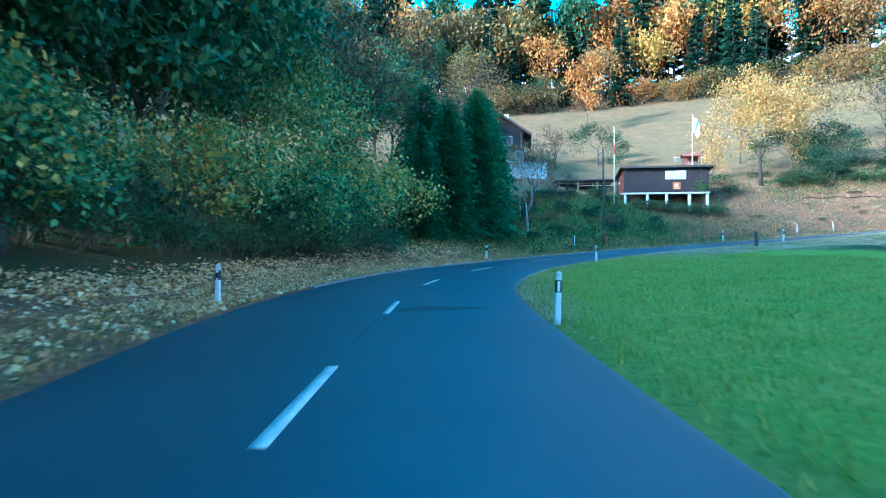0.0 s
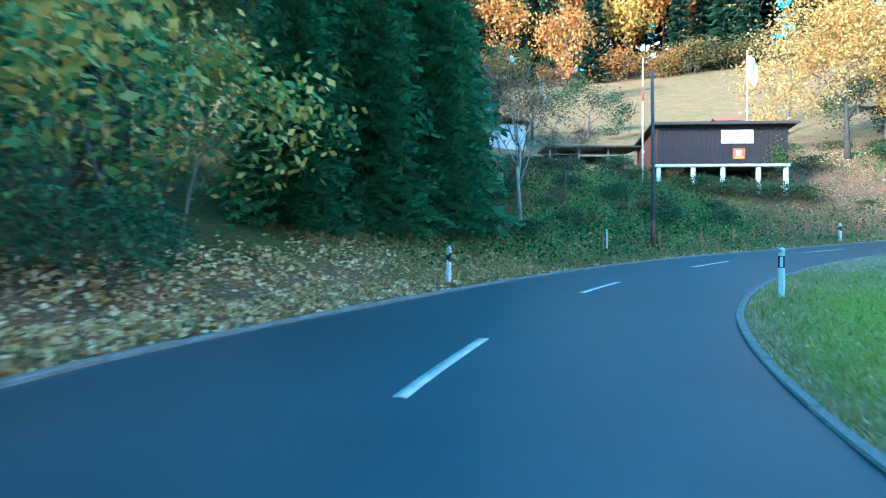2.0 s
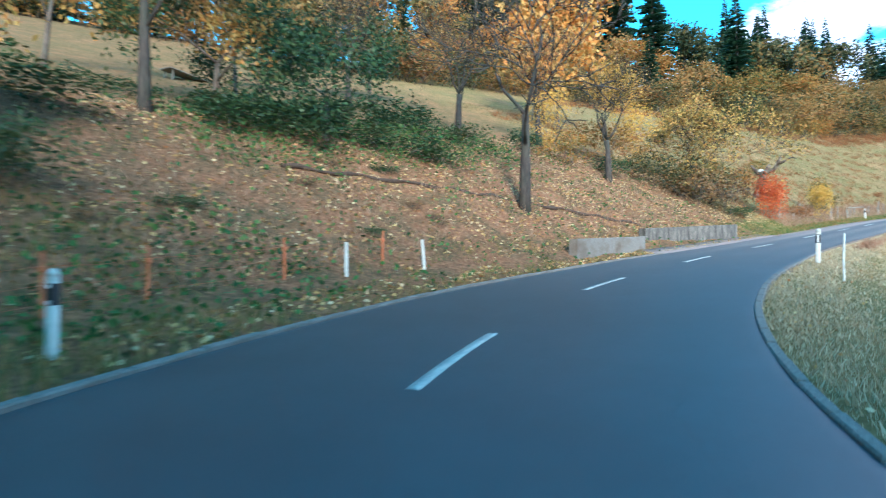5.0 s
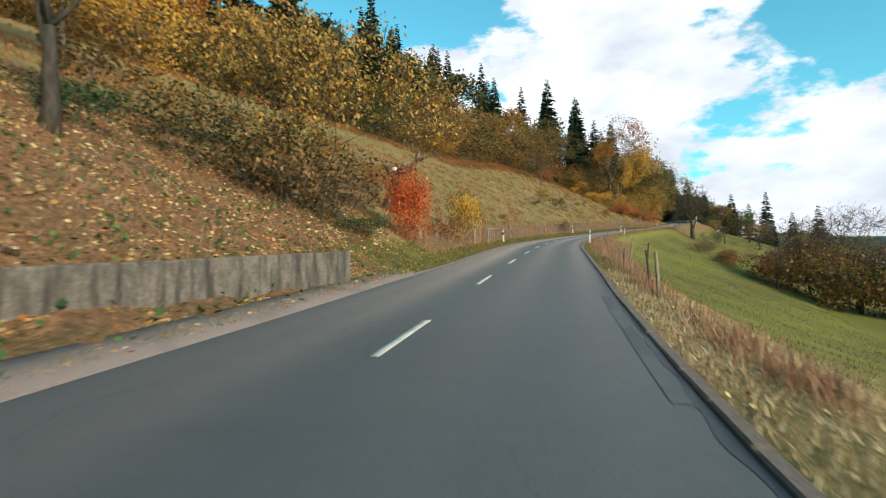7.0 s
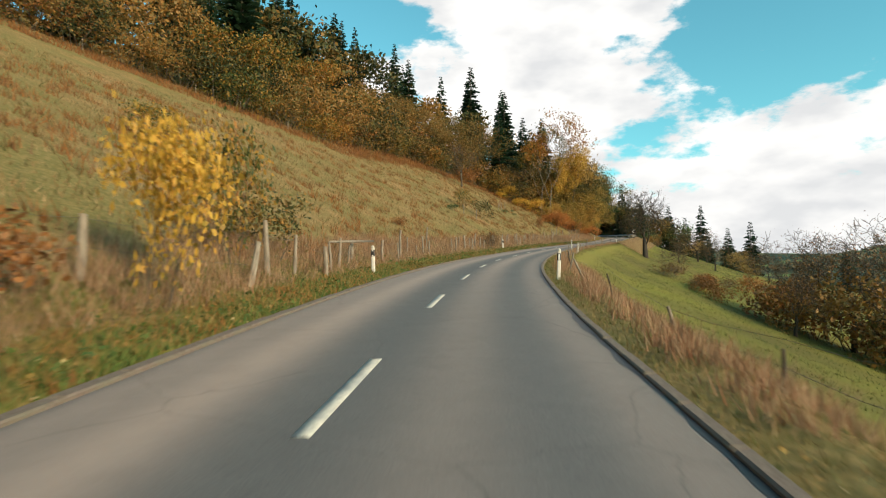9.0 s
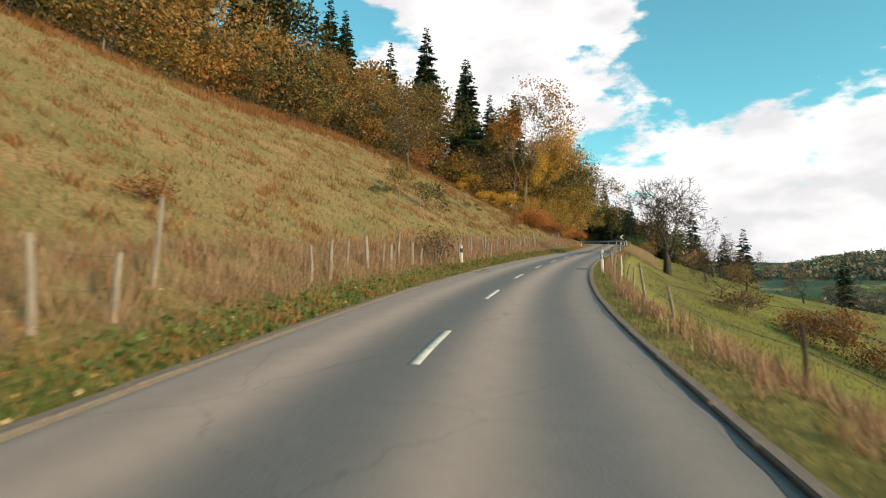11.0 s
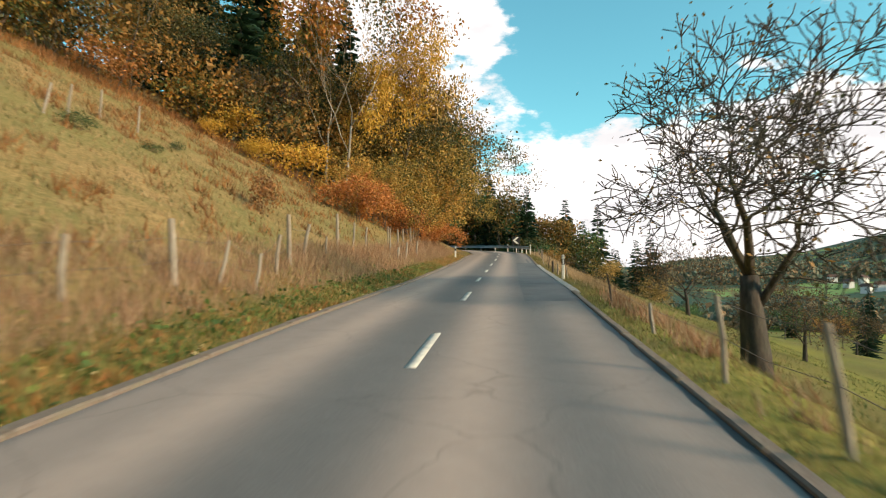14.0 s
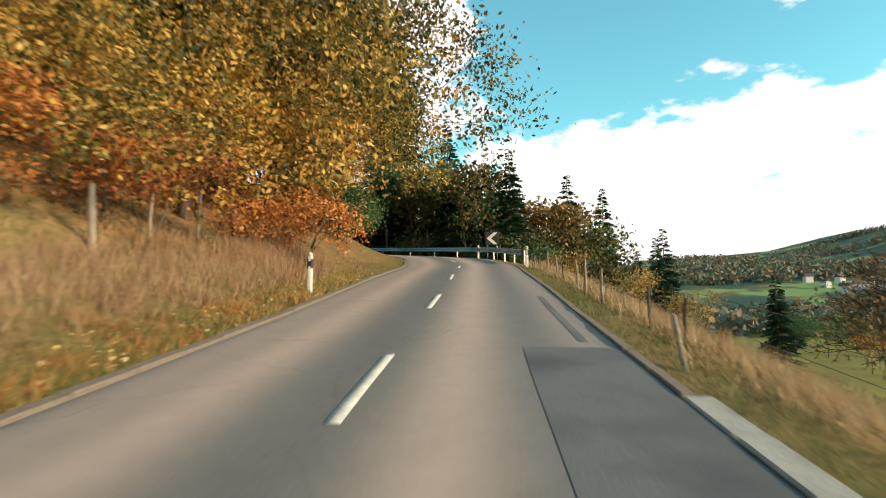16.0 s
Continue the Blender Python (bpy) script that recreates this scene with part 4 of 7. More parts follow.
# ---- delineator posts ----
def delineator(round_ones):
    """A white plastic guide post with a black band and a reflector, flat-backed, with a slanted top."""
    ob = thing("delineator_post", "white plastic roadside delineator post with black band", "guide post", group="delineator posts along the road")

    def prism(name, z0, z1, slope, material, grow_by=0.0):
        bm = bmesh.new()
        ring = [(-0.06, -0.045), (-0.035, -0.06), (0.035, -0.06), (0.06, -0.045), (0.06, 0.03), (0.0, 0.06), (-0.06, 0.03)]
        low = [bm.verts.new((x * (1 + grow_by), y * (1 + grow_by), z0)) for x, y in ring]
        top = [bm.verts.new((x * (1 + grow_by), y * (1 + grow_by), z1 + slope * y)) for x, y in ring]
        bm.faces.new(low[::-1])
        bm.faces.new(top)
        for k in range(7):
            bm.faces.new((low[k], low[(k + 1) % 7], top[(k + 1) % 7], top[k]))
        return from_bm(name, bm, material)
    part("post", prism("post", -0.2, 0.90, 0.0, M_WHITEPAINT), ob)
    part("cap", tubes_mesh("cap", [tube([(0, -0.008, 0.895), (0, -0.006, 0.94), (0, -0.004, 0.975), (0, 0, 0.99)], [0.064, 0.06, 0.042, 0.012], 10)], M_WHITEPAINT), ob)
    part("band", prism("band", 0.58, 0.82, 0.0, M_BLACK, 0.03), ob, "black band")
    if round_ones:
        for z in (0.61, 0.79):
            part("reflector", tubes_mesh("reflector", [tube([(0, -0.058, z), (0, -0.072, z)], [0.028, 0.026], 10)], M_REFLECTOR, False), ob, "round pale reflector")
    else:
        part("reflector", box_mesh("reflector", (-0.026, -0.072, 0.60), (0.026, -0.061, 0.80), M_REFLECTOR, 0.002), ob, "pale reflector")
    return ob


POSTS = [(14.75, 4.6), (11.6, -3.46), (38.95, 3.77), (39.1, -3.95), (62.95, 4.18), (62.5, -3.98), (79.15, -3.77), (126.9, 3.25), (126.3, -3.36),
         (163.1, 3.67), (160.2, -3.33), (202.8, -3.5), (225.0, 3.09), (237.5, -3.3), (252, -3.3)]
first_posts = {}
for k, (s, d) in enumerate(POSTS):
    side = 1 if d > 0 else -1
    p = standing(s, d, 0.0)
    rng = random.Random(k)
    if side in first_posts:
        ob = copy_thing(first_posts[side], pose(0, 0, 0))
    else:
        ob = first_posts[side] = delineator(side > 0)
    ob.matrix_world = Matrix.Translation(p) @ Euler((rng.uniform(-0.04, 0.04), rng.uniform(-0.05, 0.05), heading(s) - math.pi / 2)).to_matrix().to_4x4()

# ---- fences ----
def stake(name, label, tall, radius, material, seed, group):
    """A split wooden stake, not quite straight, with a chipped top."""
    rng = random.Random(seed)
    ob = thing(name, label, "fence post", group=group)
    pts = [(0, 0, -0.25), (rng.uniform(-0.015, 0.015), rng.uniform(-0.015, 0.015), tall * 0.5), (rng.uniform(-0.03, 0.03), rng.uniform(-0.03, 0.03), tall)]
    part("post", tubes_mesh("post", [tube(pts, [radius, radius * 0.97, radius * 0.82], 7, seed)], material, False), ob)
    return ob


STAKES = [stake("fence_post", "weathered grey wooden fence stake in dry grass", 0.95 + 0.12 * k, 0.042 + 0.01 * k, M_POST, k, "stakes of the pasture fence") for k in range(4)]
DARKSTAKES = [stake("fence_post", "dark leaning wooden fence stake below the road", 0.8 + 0.1 * k, 0.026 + 0.006 * k, M_POST if k else M_DARKPOST, 40 + k, "stakes of the valley fence") for k in range(3)]
wire_tops = {1: [], -1: []}


def fence_row(kinds, side, s0, s1, gap, e_of, seed, sway, used):
    rng = random.Random(seed)
    s = s0
    while s < s1:
        e = e_of(s) + rng.uniform(-0.15, 0.15)
        p = standing(s, (edge_l(s) + e) if side > 0 else -(edge_r(s) + e), 0.0)
        k = rng.randrange(len(kinds))
        lean = (rng.gauss(0, sway), rng.gauss(0, sway))
        turn = rng.uniform(0, 6.28)
        ob = kinds[k] if k not in used else copy_thing(kinds[k], pose(0, 0, 0))
        used.add(k)
        ob.matrix_world = Matrix.Translation(p) @ Euler((lean[0], lean[1], turn)).to_matrix().to_4x4() @ Matrix.Diagonal((1, 1, rng.uniform(0.6, 1.15), 1))
        wire_tops[side].append((p, ob.matrix_world @ Vector((0, 0, 0.95)), ob.matrix_world @ Vector((0, 0, 0.5))))
        s += gap * rng.uniform(0.6, 1.4)


def stakes_at(kinds, rows, side, used, seed):
    """Stakes one by one: s, d, height and lean along the road."""
    rng = random.Random(seed)
    for s, d, tall, lean in rows:
        k = rng.randrange(len(kinds))
        ob = kinds[k] if k not in used else copy_thing(kinds[k], pose(0, 0, 0))
        used.add(k)
        h = heading(s)
        up = Vector((math.cos(h) * lean, math.sin(h) * lean, 1)) + Vector((rng.gauss(0, 0.03), rng.gauss(0, 0.03), 0))
        own = max(v.co.z for v in kinds[k].children[0].data.vertices)
        p = standing(s, d, 0.0)
        ob.matrix_world = Matrix.Translation(p) @ up.to_track_quat("Z", "Y").to_matrix().to_4x4() @ Matrix.Rotation(rng.uniform(0, 6.28), 4, "Z") @ Matrix.Diagonal((1, 1, tall / own, 1))
        if tall > 0.7:
            wire_tops[side].append((p, ob.matrix_world @ Vector((0, 0, own * 0.94)), ob.matrix_world @ Vector((0, 0, own * 0.5))))


used_l, used_r = set(), set()
GATE = [(107.7, 4.8, 0.6, -0.12), (108.0, 4.85, 0.6, 0.06), (108.6, 4.96, 1.38, 0.0), (110.8, 4.7, 0.55, 0.5), (112.2, 4.6, 1.28, 0.05), (114.4, 4.85, 1.0, 0.0), (118.4, 3.95, 1.1, 0.28)]
MIDDLE = [(140.7, 3.97, 0.95, 0.1), (142.3, 4.6, 1.5, 0.0), (147.45, 4.1, 0.95, 0.12), (148.6, 4.1, 1.1, 0.06), (150.6, 4.4, 0.95, 0.0), (151.9, 4.26, 1.15, 0.02), (153.75, 4.4, 0.85, 0.05), (154.0, 4.2, 0.9, 0.2),
          (155.1, 4.26, 1.35, 0.12), (156.65, 4.2, 0.95, 0.0), (157.35, 4.05, 0.78, 0.0), (159.6, 4.06, 0.75, 0.0), (161.3, 4.3, 1.15, 0.03), (162.6, 4.4, 1.0, 0.0), (164.1, 4.07, 1.0, 0.04), (166.5, 4.6, 1.1, 0.0),
          (168.0, 4.5, 0.9, 0.0), (169.2, 4.7, 1.0, 0.04), (170.6, 3.98, 1.0, 0.16), (170.9, 4.35, 1.2, 0.0)]
UPPER = [(172.2, 4.1, 0.9, 0.3), (173.5, 4.8, 1.0, 0.0), (175.5, 4.4, 0.95, 0.0), (177.7, 4.7, 1.1, 0.0), (190.4, 4.63, 1.0, 0.42), (191.2, 4.2, 0.9, 0.35), (205.5, 6.0, 1.15, 0.0), (208.0, 6.0, 1.05, 0.05), (210.3, 5.25, 1.5, 0.0),
         (210.1, 4.76, 0.75, 0.3), (212.05, 4.7, 1.15, 0.42), (214.0, 6.17, 1.15, 0.0), (216.5, 6.07, 1.05, 0.0), (216.8, 4.86, 0.95, 0.0), (219.0, 6.2, 1.0, 0.03), (221.0, 6.0, 1.2, 0.0), (223.2, 6.2, 1.1, 0.04), (225.3, 6.13, 1.25, 0.0)]
stakes_at(STAKES, GATE, 1, used_l, 21)
fence_row(STAKES, 1, 120.0, 140, 1.5, lambda s: 1.7 + 0.2 * math.sin(s * 0.7), 11, 0.05, used_l)
stakes_at(STAKES, MIDDLE, 1, used_l, 22)
fence_row(STAKES, 1, 179, 189, 2.3, lambda s: 2.2, 13, 0.07, used_l)
fence_row(STAKES, 1, 193.5, 204, 2.2, lambda s: 2.3 + 0.12 * (s - 193), 14, 0.08, used_l)
stakes_at(STAKES, UPPER, 1, used_l, 23)
wire_tops[1].sort(key=lambda q: road_frame(np.array([q[0].x]), np.array([q[0].y]))[0][0])
VALLEY = [(93.65, -3.85, 0.88, 0.05), (95.4, -3.9, 0.85, 0.05), (98.8, -4.3, 1.0, 0.0), (103.0, -4.0, 0.6, 0.3), (160.9, -3.83, 0.78, 0.25), (163.3, -3.75, 0.92, 0.0), (165.45, -3.81, 0.8, 0.2), (168.1, -3.75, 1.05, 0.25),
          (170.15, -3.72, 0.95, 0.06), (171.7, -3.76, 0.85, 0.03), (173.9, -3.6, 0.8, 0.12), (176.2, -3.8, 0.82, 0.05), (177.2, -3.68, 0.92, 0.03), (182.5, -3.8, 0.82, 0.1), (183.3, -3.65, 0.88, 0.2), (185.3, -3.55, 0.88, 0.08),
          (188.6, -3.65, 0.5, 0.3), (193.0, -3.75, 0.78, 0.25), (204.6, -3.82, 0.5, 0.1), (206.0, -3.52, 0.52, 0.0), (210.0, -3.56, 0.54, 0.0), (212.2, -3.5, 0.52, 0.05), (217.6, -3.46, 0.55, 0.5)]
stakes_at(DARKSTAKES, VALLEY[:4], -1, used_r, 24)
fence_row(DARKSTAKES, -1, 106, 158, 4.2, lambda s: 1.3 + 0.6 * math.exp(-((s - 116) / 14) ** 2), 12, 0.16, used_r)
stakes_at(DARKSTAKES, VALLEY[4:], -1, used_r, 25)
fence_row(DARKSTAKES, -1, 219, 243, 2.4, lambda s: 0.95, 15, 0.06, used_r)
wire_tops[-1].sort(key=lambda q: road_frame(np.array([q[0].x]), np.array([q[0].y]))[0][0])
oak = stake("fence_post", "thick dark round fence post at the pale edging", 0.56, 0.06, M_DARKPOST, 51, "stakes of the valley fence")
place(oak, standing(208.15, -3.44, 0.0))
rod = stake("white_stake", "leaning pale stake on the valley verge", 0.9, 0.03, M_WHITEPAINT, 52, "pale marker stakes")
place(rod, standing(158.2, -4.06, 0.0), heading(158), 1.0, (0.0, 0.2))
M_WIRE = surface("fence_wire", [(0.10, 0.09, 0.085), (0.20, 0.18, 0.17)], 40, 0.6, 0.1, 0.001, metal=0.6)
for side, name in ((1, "left"), (-1, "right")):
    lines = []
    for level in (1, 2):
        run = [q[level] for q in wire_tops[side]]
        for a, b in zip(run[:-1], run[1:]):
            lines.append(tube([a, (a + b) / 2 - Vector((0, 0, 0.05)), b], [0.004] * 3, 3))
    tagged(new("fence_wire", tubes_mesh("fence_wire", lines, M_WIRE)), "thin slack wires strung along the pasture fence", "fence wire")
# upper fence along the wood, and the two stakes on the slope
UP = stake("fence_post", "pale wooden stake high on the pasture slope", 1.25, 0.05, M_POST, 77, "stakes high on the slope")
first = True
for s, d, lean in ((174.4, 10.0, 0.08), (171.5, 11.5, 1.0), (173.6, 11.3, 0.4), (196.5, 13.4, -0.1), (195.6, 13.5, 0.35), (199.5, 14.6, 0.1), (201.4, 14.3, 0.05), (150, 42, 0), (154, 39.5, 0.1), (158, 37, 0), (162, 34.5, 0.1), (145, 44, 0), (140, 45, -0.1), (166, 31, 0)):
    ob = UP if first else copy_thing(UP, pose(0, 0, 0))
    first = False
    ob.matrix_world = Matrix.Translation(standing(s, d)) @ Euler((lean, lean * 0.4, s)).to_matrix().to_4x4()
# a hurdle of rails by the gate
rail = thing("wooden_rail", "weathered horizontal wooden rail between fence stakes", "fence rail")
pa, pb = standing(124.5, edge_l(124) + 1.7, -0.9), standing(130.0, edge_l(130) + 1.7, -0.9)
part("rail", tubes_mesh("rail", [tube([pa, (pa + pb) / 2, pb], [0.04, 0.045, 0.035], 6)], M_POST), rail)

# orange stakes with netting below the hut
OR = thing("orange_stake", "orange plastic fence stake in the weeds", "fence post", group="orange stakes")
part("post", tubes_mesh("post", [tube([(0, 0, -0.2), (0, 0, 0.5), (0.01, 0, 1.0)], [0.03, 0.03, 0.025], 6)], M_ORANGEPAINT, False), OR)
part("clip", box_mesh("clip", (-0.045, -0.045, 0.72), (0.045, 0.045, 0.8), M_ORANGEPAINT, 0.01), OR)
tops = []
for k, s in enumerate((49.3, 52.9, 55.5, 57.5, 58.9, 60.7, 62.1, 63.7, 65.1, 68, 71.1)):
    p = standing(s, edge_l(s) + 2.35)
    ob = OR if k == 0 else copy_thing(OR, pose(0, 0, 0))
    ob.matrix_world = Matrix.Translation(p) @ Euler((0.05 * math.sin(k * 5), 0.06 * math.cos(k * 3), k)).to_matrix().to_4x4()
    tops.append(p)
net = []
for a, b in zip(tops[:-1], tops[1:]):
    for h in (0.3, 0.55, 0.8):
        net.append(tube([a + Vector((0, 0, h)), (a + b) / 2 + Vector((0, 0, h - 0.04)), b + Vector((0, 0, h))], [0.003] * 3, 3))
    for k in range(10):
        q = a.lerp(b, k / 10)
        net.append(tube([q + Vector((0, 0, 0.25)), q + Vector((0, 0, 0.85))], [0.0025] * 2, 3))
tagged(new("pasture_net", tubes_mesh("pasture_net", net, M_NET)), "loose orange pasture netting between stakes", "fence net")
PALE = stake("white_stake", "short pale wooden marker stake at the verge", 0.95, 0.045, M_WHITEPAINT, 5, "pale marker stakes")
for k, (s, e, lean) in enumerate(((50.1, 2.8, 0.0), (69.6, 2.1, 0.0), (72.25, 1.9, -0.12))):
    ob = PALE if k == 0 else copy_thing(PALE, pose(0, 0, 0))
    ob.matrix_world = Matrix.Translation(standing(s, edge_l(s) + e)) @ Euler((0, lean, heading(s))).to_matrix().to_4x4()
ROD = stake("white_stake", "thin leaning pale stake at the valley verge", 1.15, 0.025, M_WHITEPAINT, 6, "pale marker stakes")
place(ROD, standing(74.6, -4.7), heading(74), 1.0, (0.0, 0.25))
STUB = stake("gate_post", "short dark square wooden post in the meadow", 1.15, 0.13, M_DARKPOST, 9, "")
place(STUB, standing(56.2, -6.95), 0.3)

# the dark edge where the brown slope meets the rough grass above it
lip = tagged(new("earth_lip"), "dark bare earth lip across the brown slope", "earth bank", kind="structure")
pts = [standing(s, d, -0.04) for s, d in zip(np.linspace(72.0, 88.0, 33), np.linspace(10.6, 5.6, 33) + 0.12 * np.sin(np.arange(33) * 1.7))]
M_EARTH = surface("bare_earth", [(0.03, 0.02, 0.014), (0.065, 0.042, 0.028), (0.10, 0.065, 0.04)], 12, 0.95, 0.8, 0.03)
part("lip", tubes_mesh("lip", [tube(pts, [0.07 + 0.03 * math.sin(k * 2.1) for k in range(33)], 6)], M_EARTH), lip)

# ---- utility pole and flagpoles ----
M_POLE = surface("grey_brown_pole", [(0.05, 0.045, 0.04), (0.10, 0.09, 0.08)], 12, 0.85, 0.6, 0.01, (1, 1, 0.2))
pole = thing("utility_pole", "slim dark wooden utility pole on the bank", "utility pole", standing(52.85, 5.6))
part("pole", tubes_mesh("pole", [tube([(0, 0, -0.3), (0.0, 0, 4.2), (-0.05, 0, 8.6)], [0.10, 0.09, 0.075], 10)], M_POLE), pole)
part("band", tubes_mesh("band", [tube([(0, 0, 0.25), (0, 0, 1.35)], [0.106, 0.103], 10)], M_REDBOARD), pole, "red-brown foot sleeve")


def flagpole(where, tall, stripe, flag):
    ob = thing("flagpole", "slender white flagpole with a hanging white flag" if flag else "slender white flagpole with a red painted section", "flagpole", where)
    part("pole", tubes_mesh("pole", [tube([(0, 0, -0.3), (0, 0, tall * 0.5), (0, 0, tall)], [0.06, 0.055, 0.035], 8)], M_WHITEPAINT), ob)
    part("knob", tubes_mesh("knob", [tube([(0, 0, tall - 0.02), (0, 0, tall + 0.05), (0, 0, tall + 0.12)], [0.05, 0.075, 0.02], 8)], M_WHITEPAINT), ob)
    if stripe:
        part("stripe", tubes_mesh("stripe", [tube([(0, 0, tall * 0.66), (0, 0, tall * 0.78)], [0.058, 0.056], 8)], M_REDPAINT), ob, "red painted section")
    if flag:
        v, f = [], []
        for i in range(9):
            for j in range(13):
                w, h = i / 8, j / 12
                out = 0.07 + w * (0.95 - 0.35 * h)
                v.append((out * 0.86, 0.13 * math.sin(w * 9 + h * 3) * w + 0.05 * math.sin(h * 8) * w, tall - 0.25 - h * 1.7 - 0.75 * w * w))
        for i in range(8):
            for j in range(12):
                a = i * 13 + j
                f.append((a, a + 13, a + 14, a + 1))
        me = mesh_of("flag", v, f, M_CLOTH, True)
        fl = part("flag", me, ob, "white cloth flag hanging slack")
        so = fl.modifiers.new("thick", "SOLIDIFY")
        so.thickness = 0.006
    return ob


flagpole((27.7, 64.6, ground_at(27.7, 64.6)), 16.3 - ground_at(27.7, 64.6), False, True)
flagpole((17.75, 60.3, ground_at(17.75, 60.3)), 14.0 - ground_at(17.75, 60.3), True, False)

# ---- hut ----
def hut():
    """A dark boarded hut on white posts, with a single-pitch roof that falls to the back."""
    a, b = Vector((18.9, 60.7, 7.3)), Vector((27.15, 59.45, 7.18))
    turn = math.atan2(b.y - a.y, b.x - a.x)
    ob = thing("wooden_hut", "dark boarded wooden hut on white posts with single-pitch roof", "hut", Matrix.Translation(a) @ Euler((0, 0, turn)).to_matrix().to_4x4())
    w, dp, hf, hb = (b - a).length, 4.6, 2.45, 1.75
    n = 34
    for k in range(n):     # front boards
        x0, x1 = w * k / n, w * (k + 1) / n - 0.012
        part("board", box_mesh("board", (x0, -0.02 - 0.008 * (k % 2), 0.0), (x1, 0.02, hf), M_BOARD, 0.004), ob)
    for x, m in ((0.0, M_REDBOARD), (w, M_BOARD)):      # side boards follow the roof
        for k in range(18):
            y0, y1 = 0.03 + (dp - 0.03) * k / 18, (dp - 0.03) * (k + 1) / 18 + 0.018
            bm = bmesh.new()
            t = 0.02 + 0.006 * (k % 2)
            vs = [bm.verts.new((x + sx * t, y, z)) for sx in (-1, 1) for y, z in ((y0, 0), (y1, 0), (y1, hf - (hf - hb) * y1 / dp), (y0, hf - (hf - hb) * y0 / dp))]
            for f in ((0, 1, 2, 3), (7, 6, 5, 4), (0, 4, 5, 1), (1, 5, 6, 2), (2, 6, 7, 3), (3, 7, 4, 0)):
                bm.faces.new([vs[i] for i in f])
            part("board", from_bm("board", bm, m), ob, "red-brown side board" if m is M_REDBOARD else "")
    part("back_wall", box_mesh("back_wall", (0, dp - 0.03, 0), (w, dp, hb), M_BOARD, 0.005), ob)
    slope = math.atan2(hf - hb, dp)
    part("roof", box_mesh("roof", (-0.45, -0.5, 0.03), (w + 0.5, dp + 0.55, 0.15), M_ROOFING, 0.015, Matrix.Translation((0, 0, hf)) @ Matrix.Rotation(-slope, 4, "X")), ob, "dark roofing felt")
    part("fascia", box_mesh("fascia", (-0.46, -0.54, -0.05), (w + 0.51, -0.505, 0.14), M_DARKPOST, 0.006, Matrix.Translation((0, 0, hf)) @ Matrix.Rotation(-slope, 4, "X")), ob)
    part("floor_beam", box_mesh("floor_beam", (-0.3, -0.16, -0.2), (w + 0.1, 0.3, -0.03), M_WHITEPAINT, 0.012), ob, "white painted floor beam")
    part("floor", box_mesh("floor", (0, 0.31, -0.16), (w, dp, -0.02), M_DARKPOST, 0.01), ob)
    for k, x in enumerate((0.12, 2.35, 4.25, 6.5, w - 0.1)):
        p = ob.matrix_world @ Vector((x, 0.05, 0))
        g = ground_at(p.x, p.y) - p.z - 0.4
        part("post", tubes_mesh("post", [tube([(x, 0.05, g), (x, 0.05, -0.2)], [0.16, 0.15], 10)], M_WHITEPAINT), ob, "white round post")
    for x in (2.2, 5.2, 7.3):
        p = ob.matrix_world @ Vector((x, 2.6, 0))
        part("post", tubes_mesh("post", [tube([(x, 2.6, min(-0.4, ground_at(p.x, p.y) - p.z - 0.3)), (x, 2.6, -0.16)], [0.14, 0.14], 8)], M_CONCRETE), ob)
    sign = part("sign_board", box_mesh("sign_board", (4.1, -0.075, 1.3), (6.15, -0.035, 2.2), M_WHITEPAINT, 0.01), ob, "blank white board with a clipped corner")
    target = part("target_sign", box_mesh("target_sign", (4.85, -0.07, 0.28), (5.6, -0.035, 1.0), M_ORANGEPAINT, 0.04), ob, "small orange plaque")
    part("plaque_field", box_mesh("plaque_field", (5.05, -0.082, 0.5), (5.35, -0.073, 0.85), M_WHITEPAINT, 0.008), target, "pale field")
    part("plaque_bar", box_mesh("plaque_bar", (4.95, -0.082, 0.33), (5.5, -0.073, 0.44), M_YELLOWPAINT, 0.006), target, "yellow bar")
    part("lamp", box_mesh("lamp", (-0.12, 2.7, 1.15), (-0.03, 2.9, 1.4), M_WHITEPAINT, 0.02), ob, "small white wall lamp")
    # ivy up the front corner
    rng = np.random.default_rng(3)
    c = np.stack([rng.normal(w - 0.7, 0.35, 500), rng.uniform(-0.16, -0.04, 500), np.abs(rng.normal(0, 0.9, 500)) - 0.3], 1)
    tagged(new("climbing_plant", fast_mesh("climbing_plant", leaf_cloud(rng, c, 0.13), 4, M_WEED)), "green creeper climbing the hut's front corner", "creeper", kind="stuff").matrix_world = ob.matrix_world
    return ob


hut()


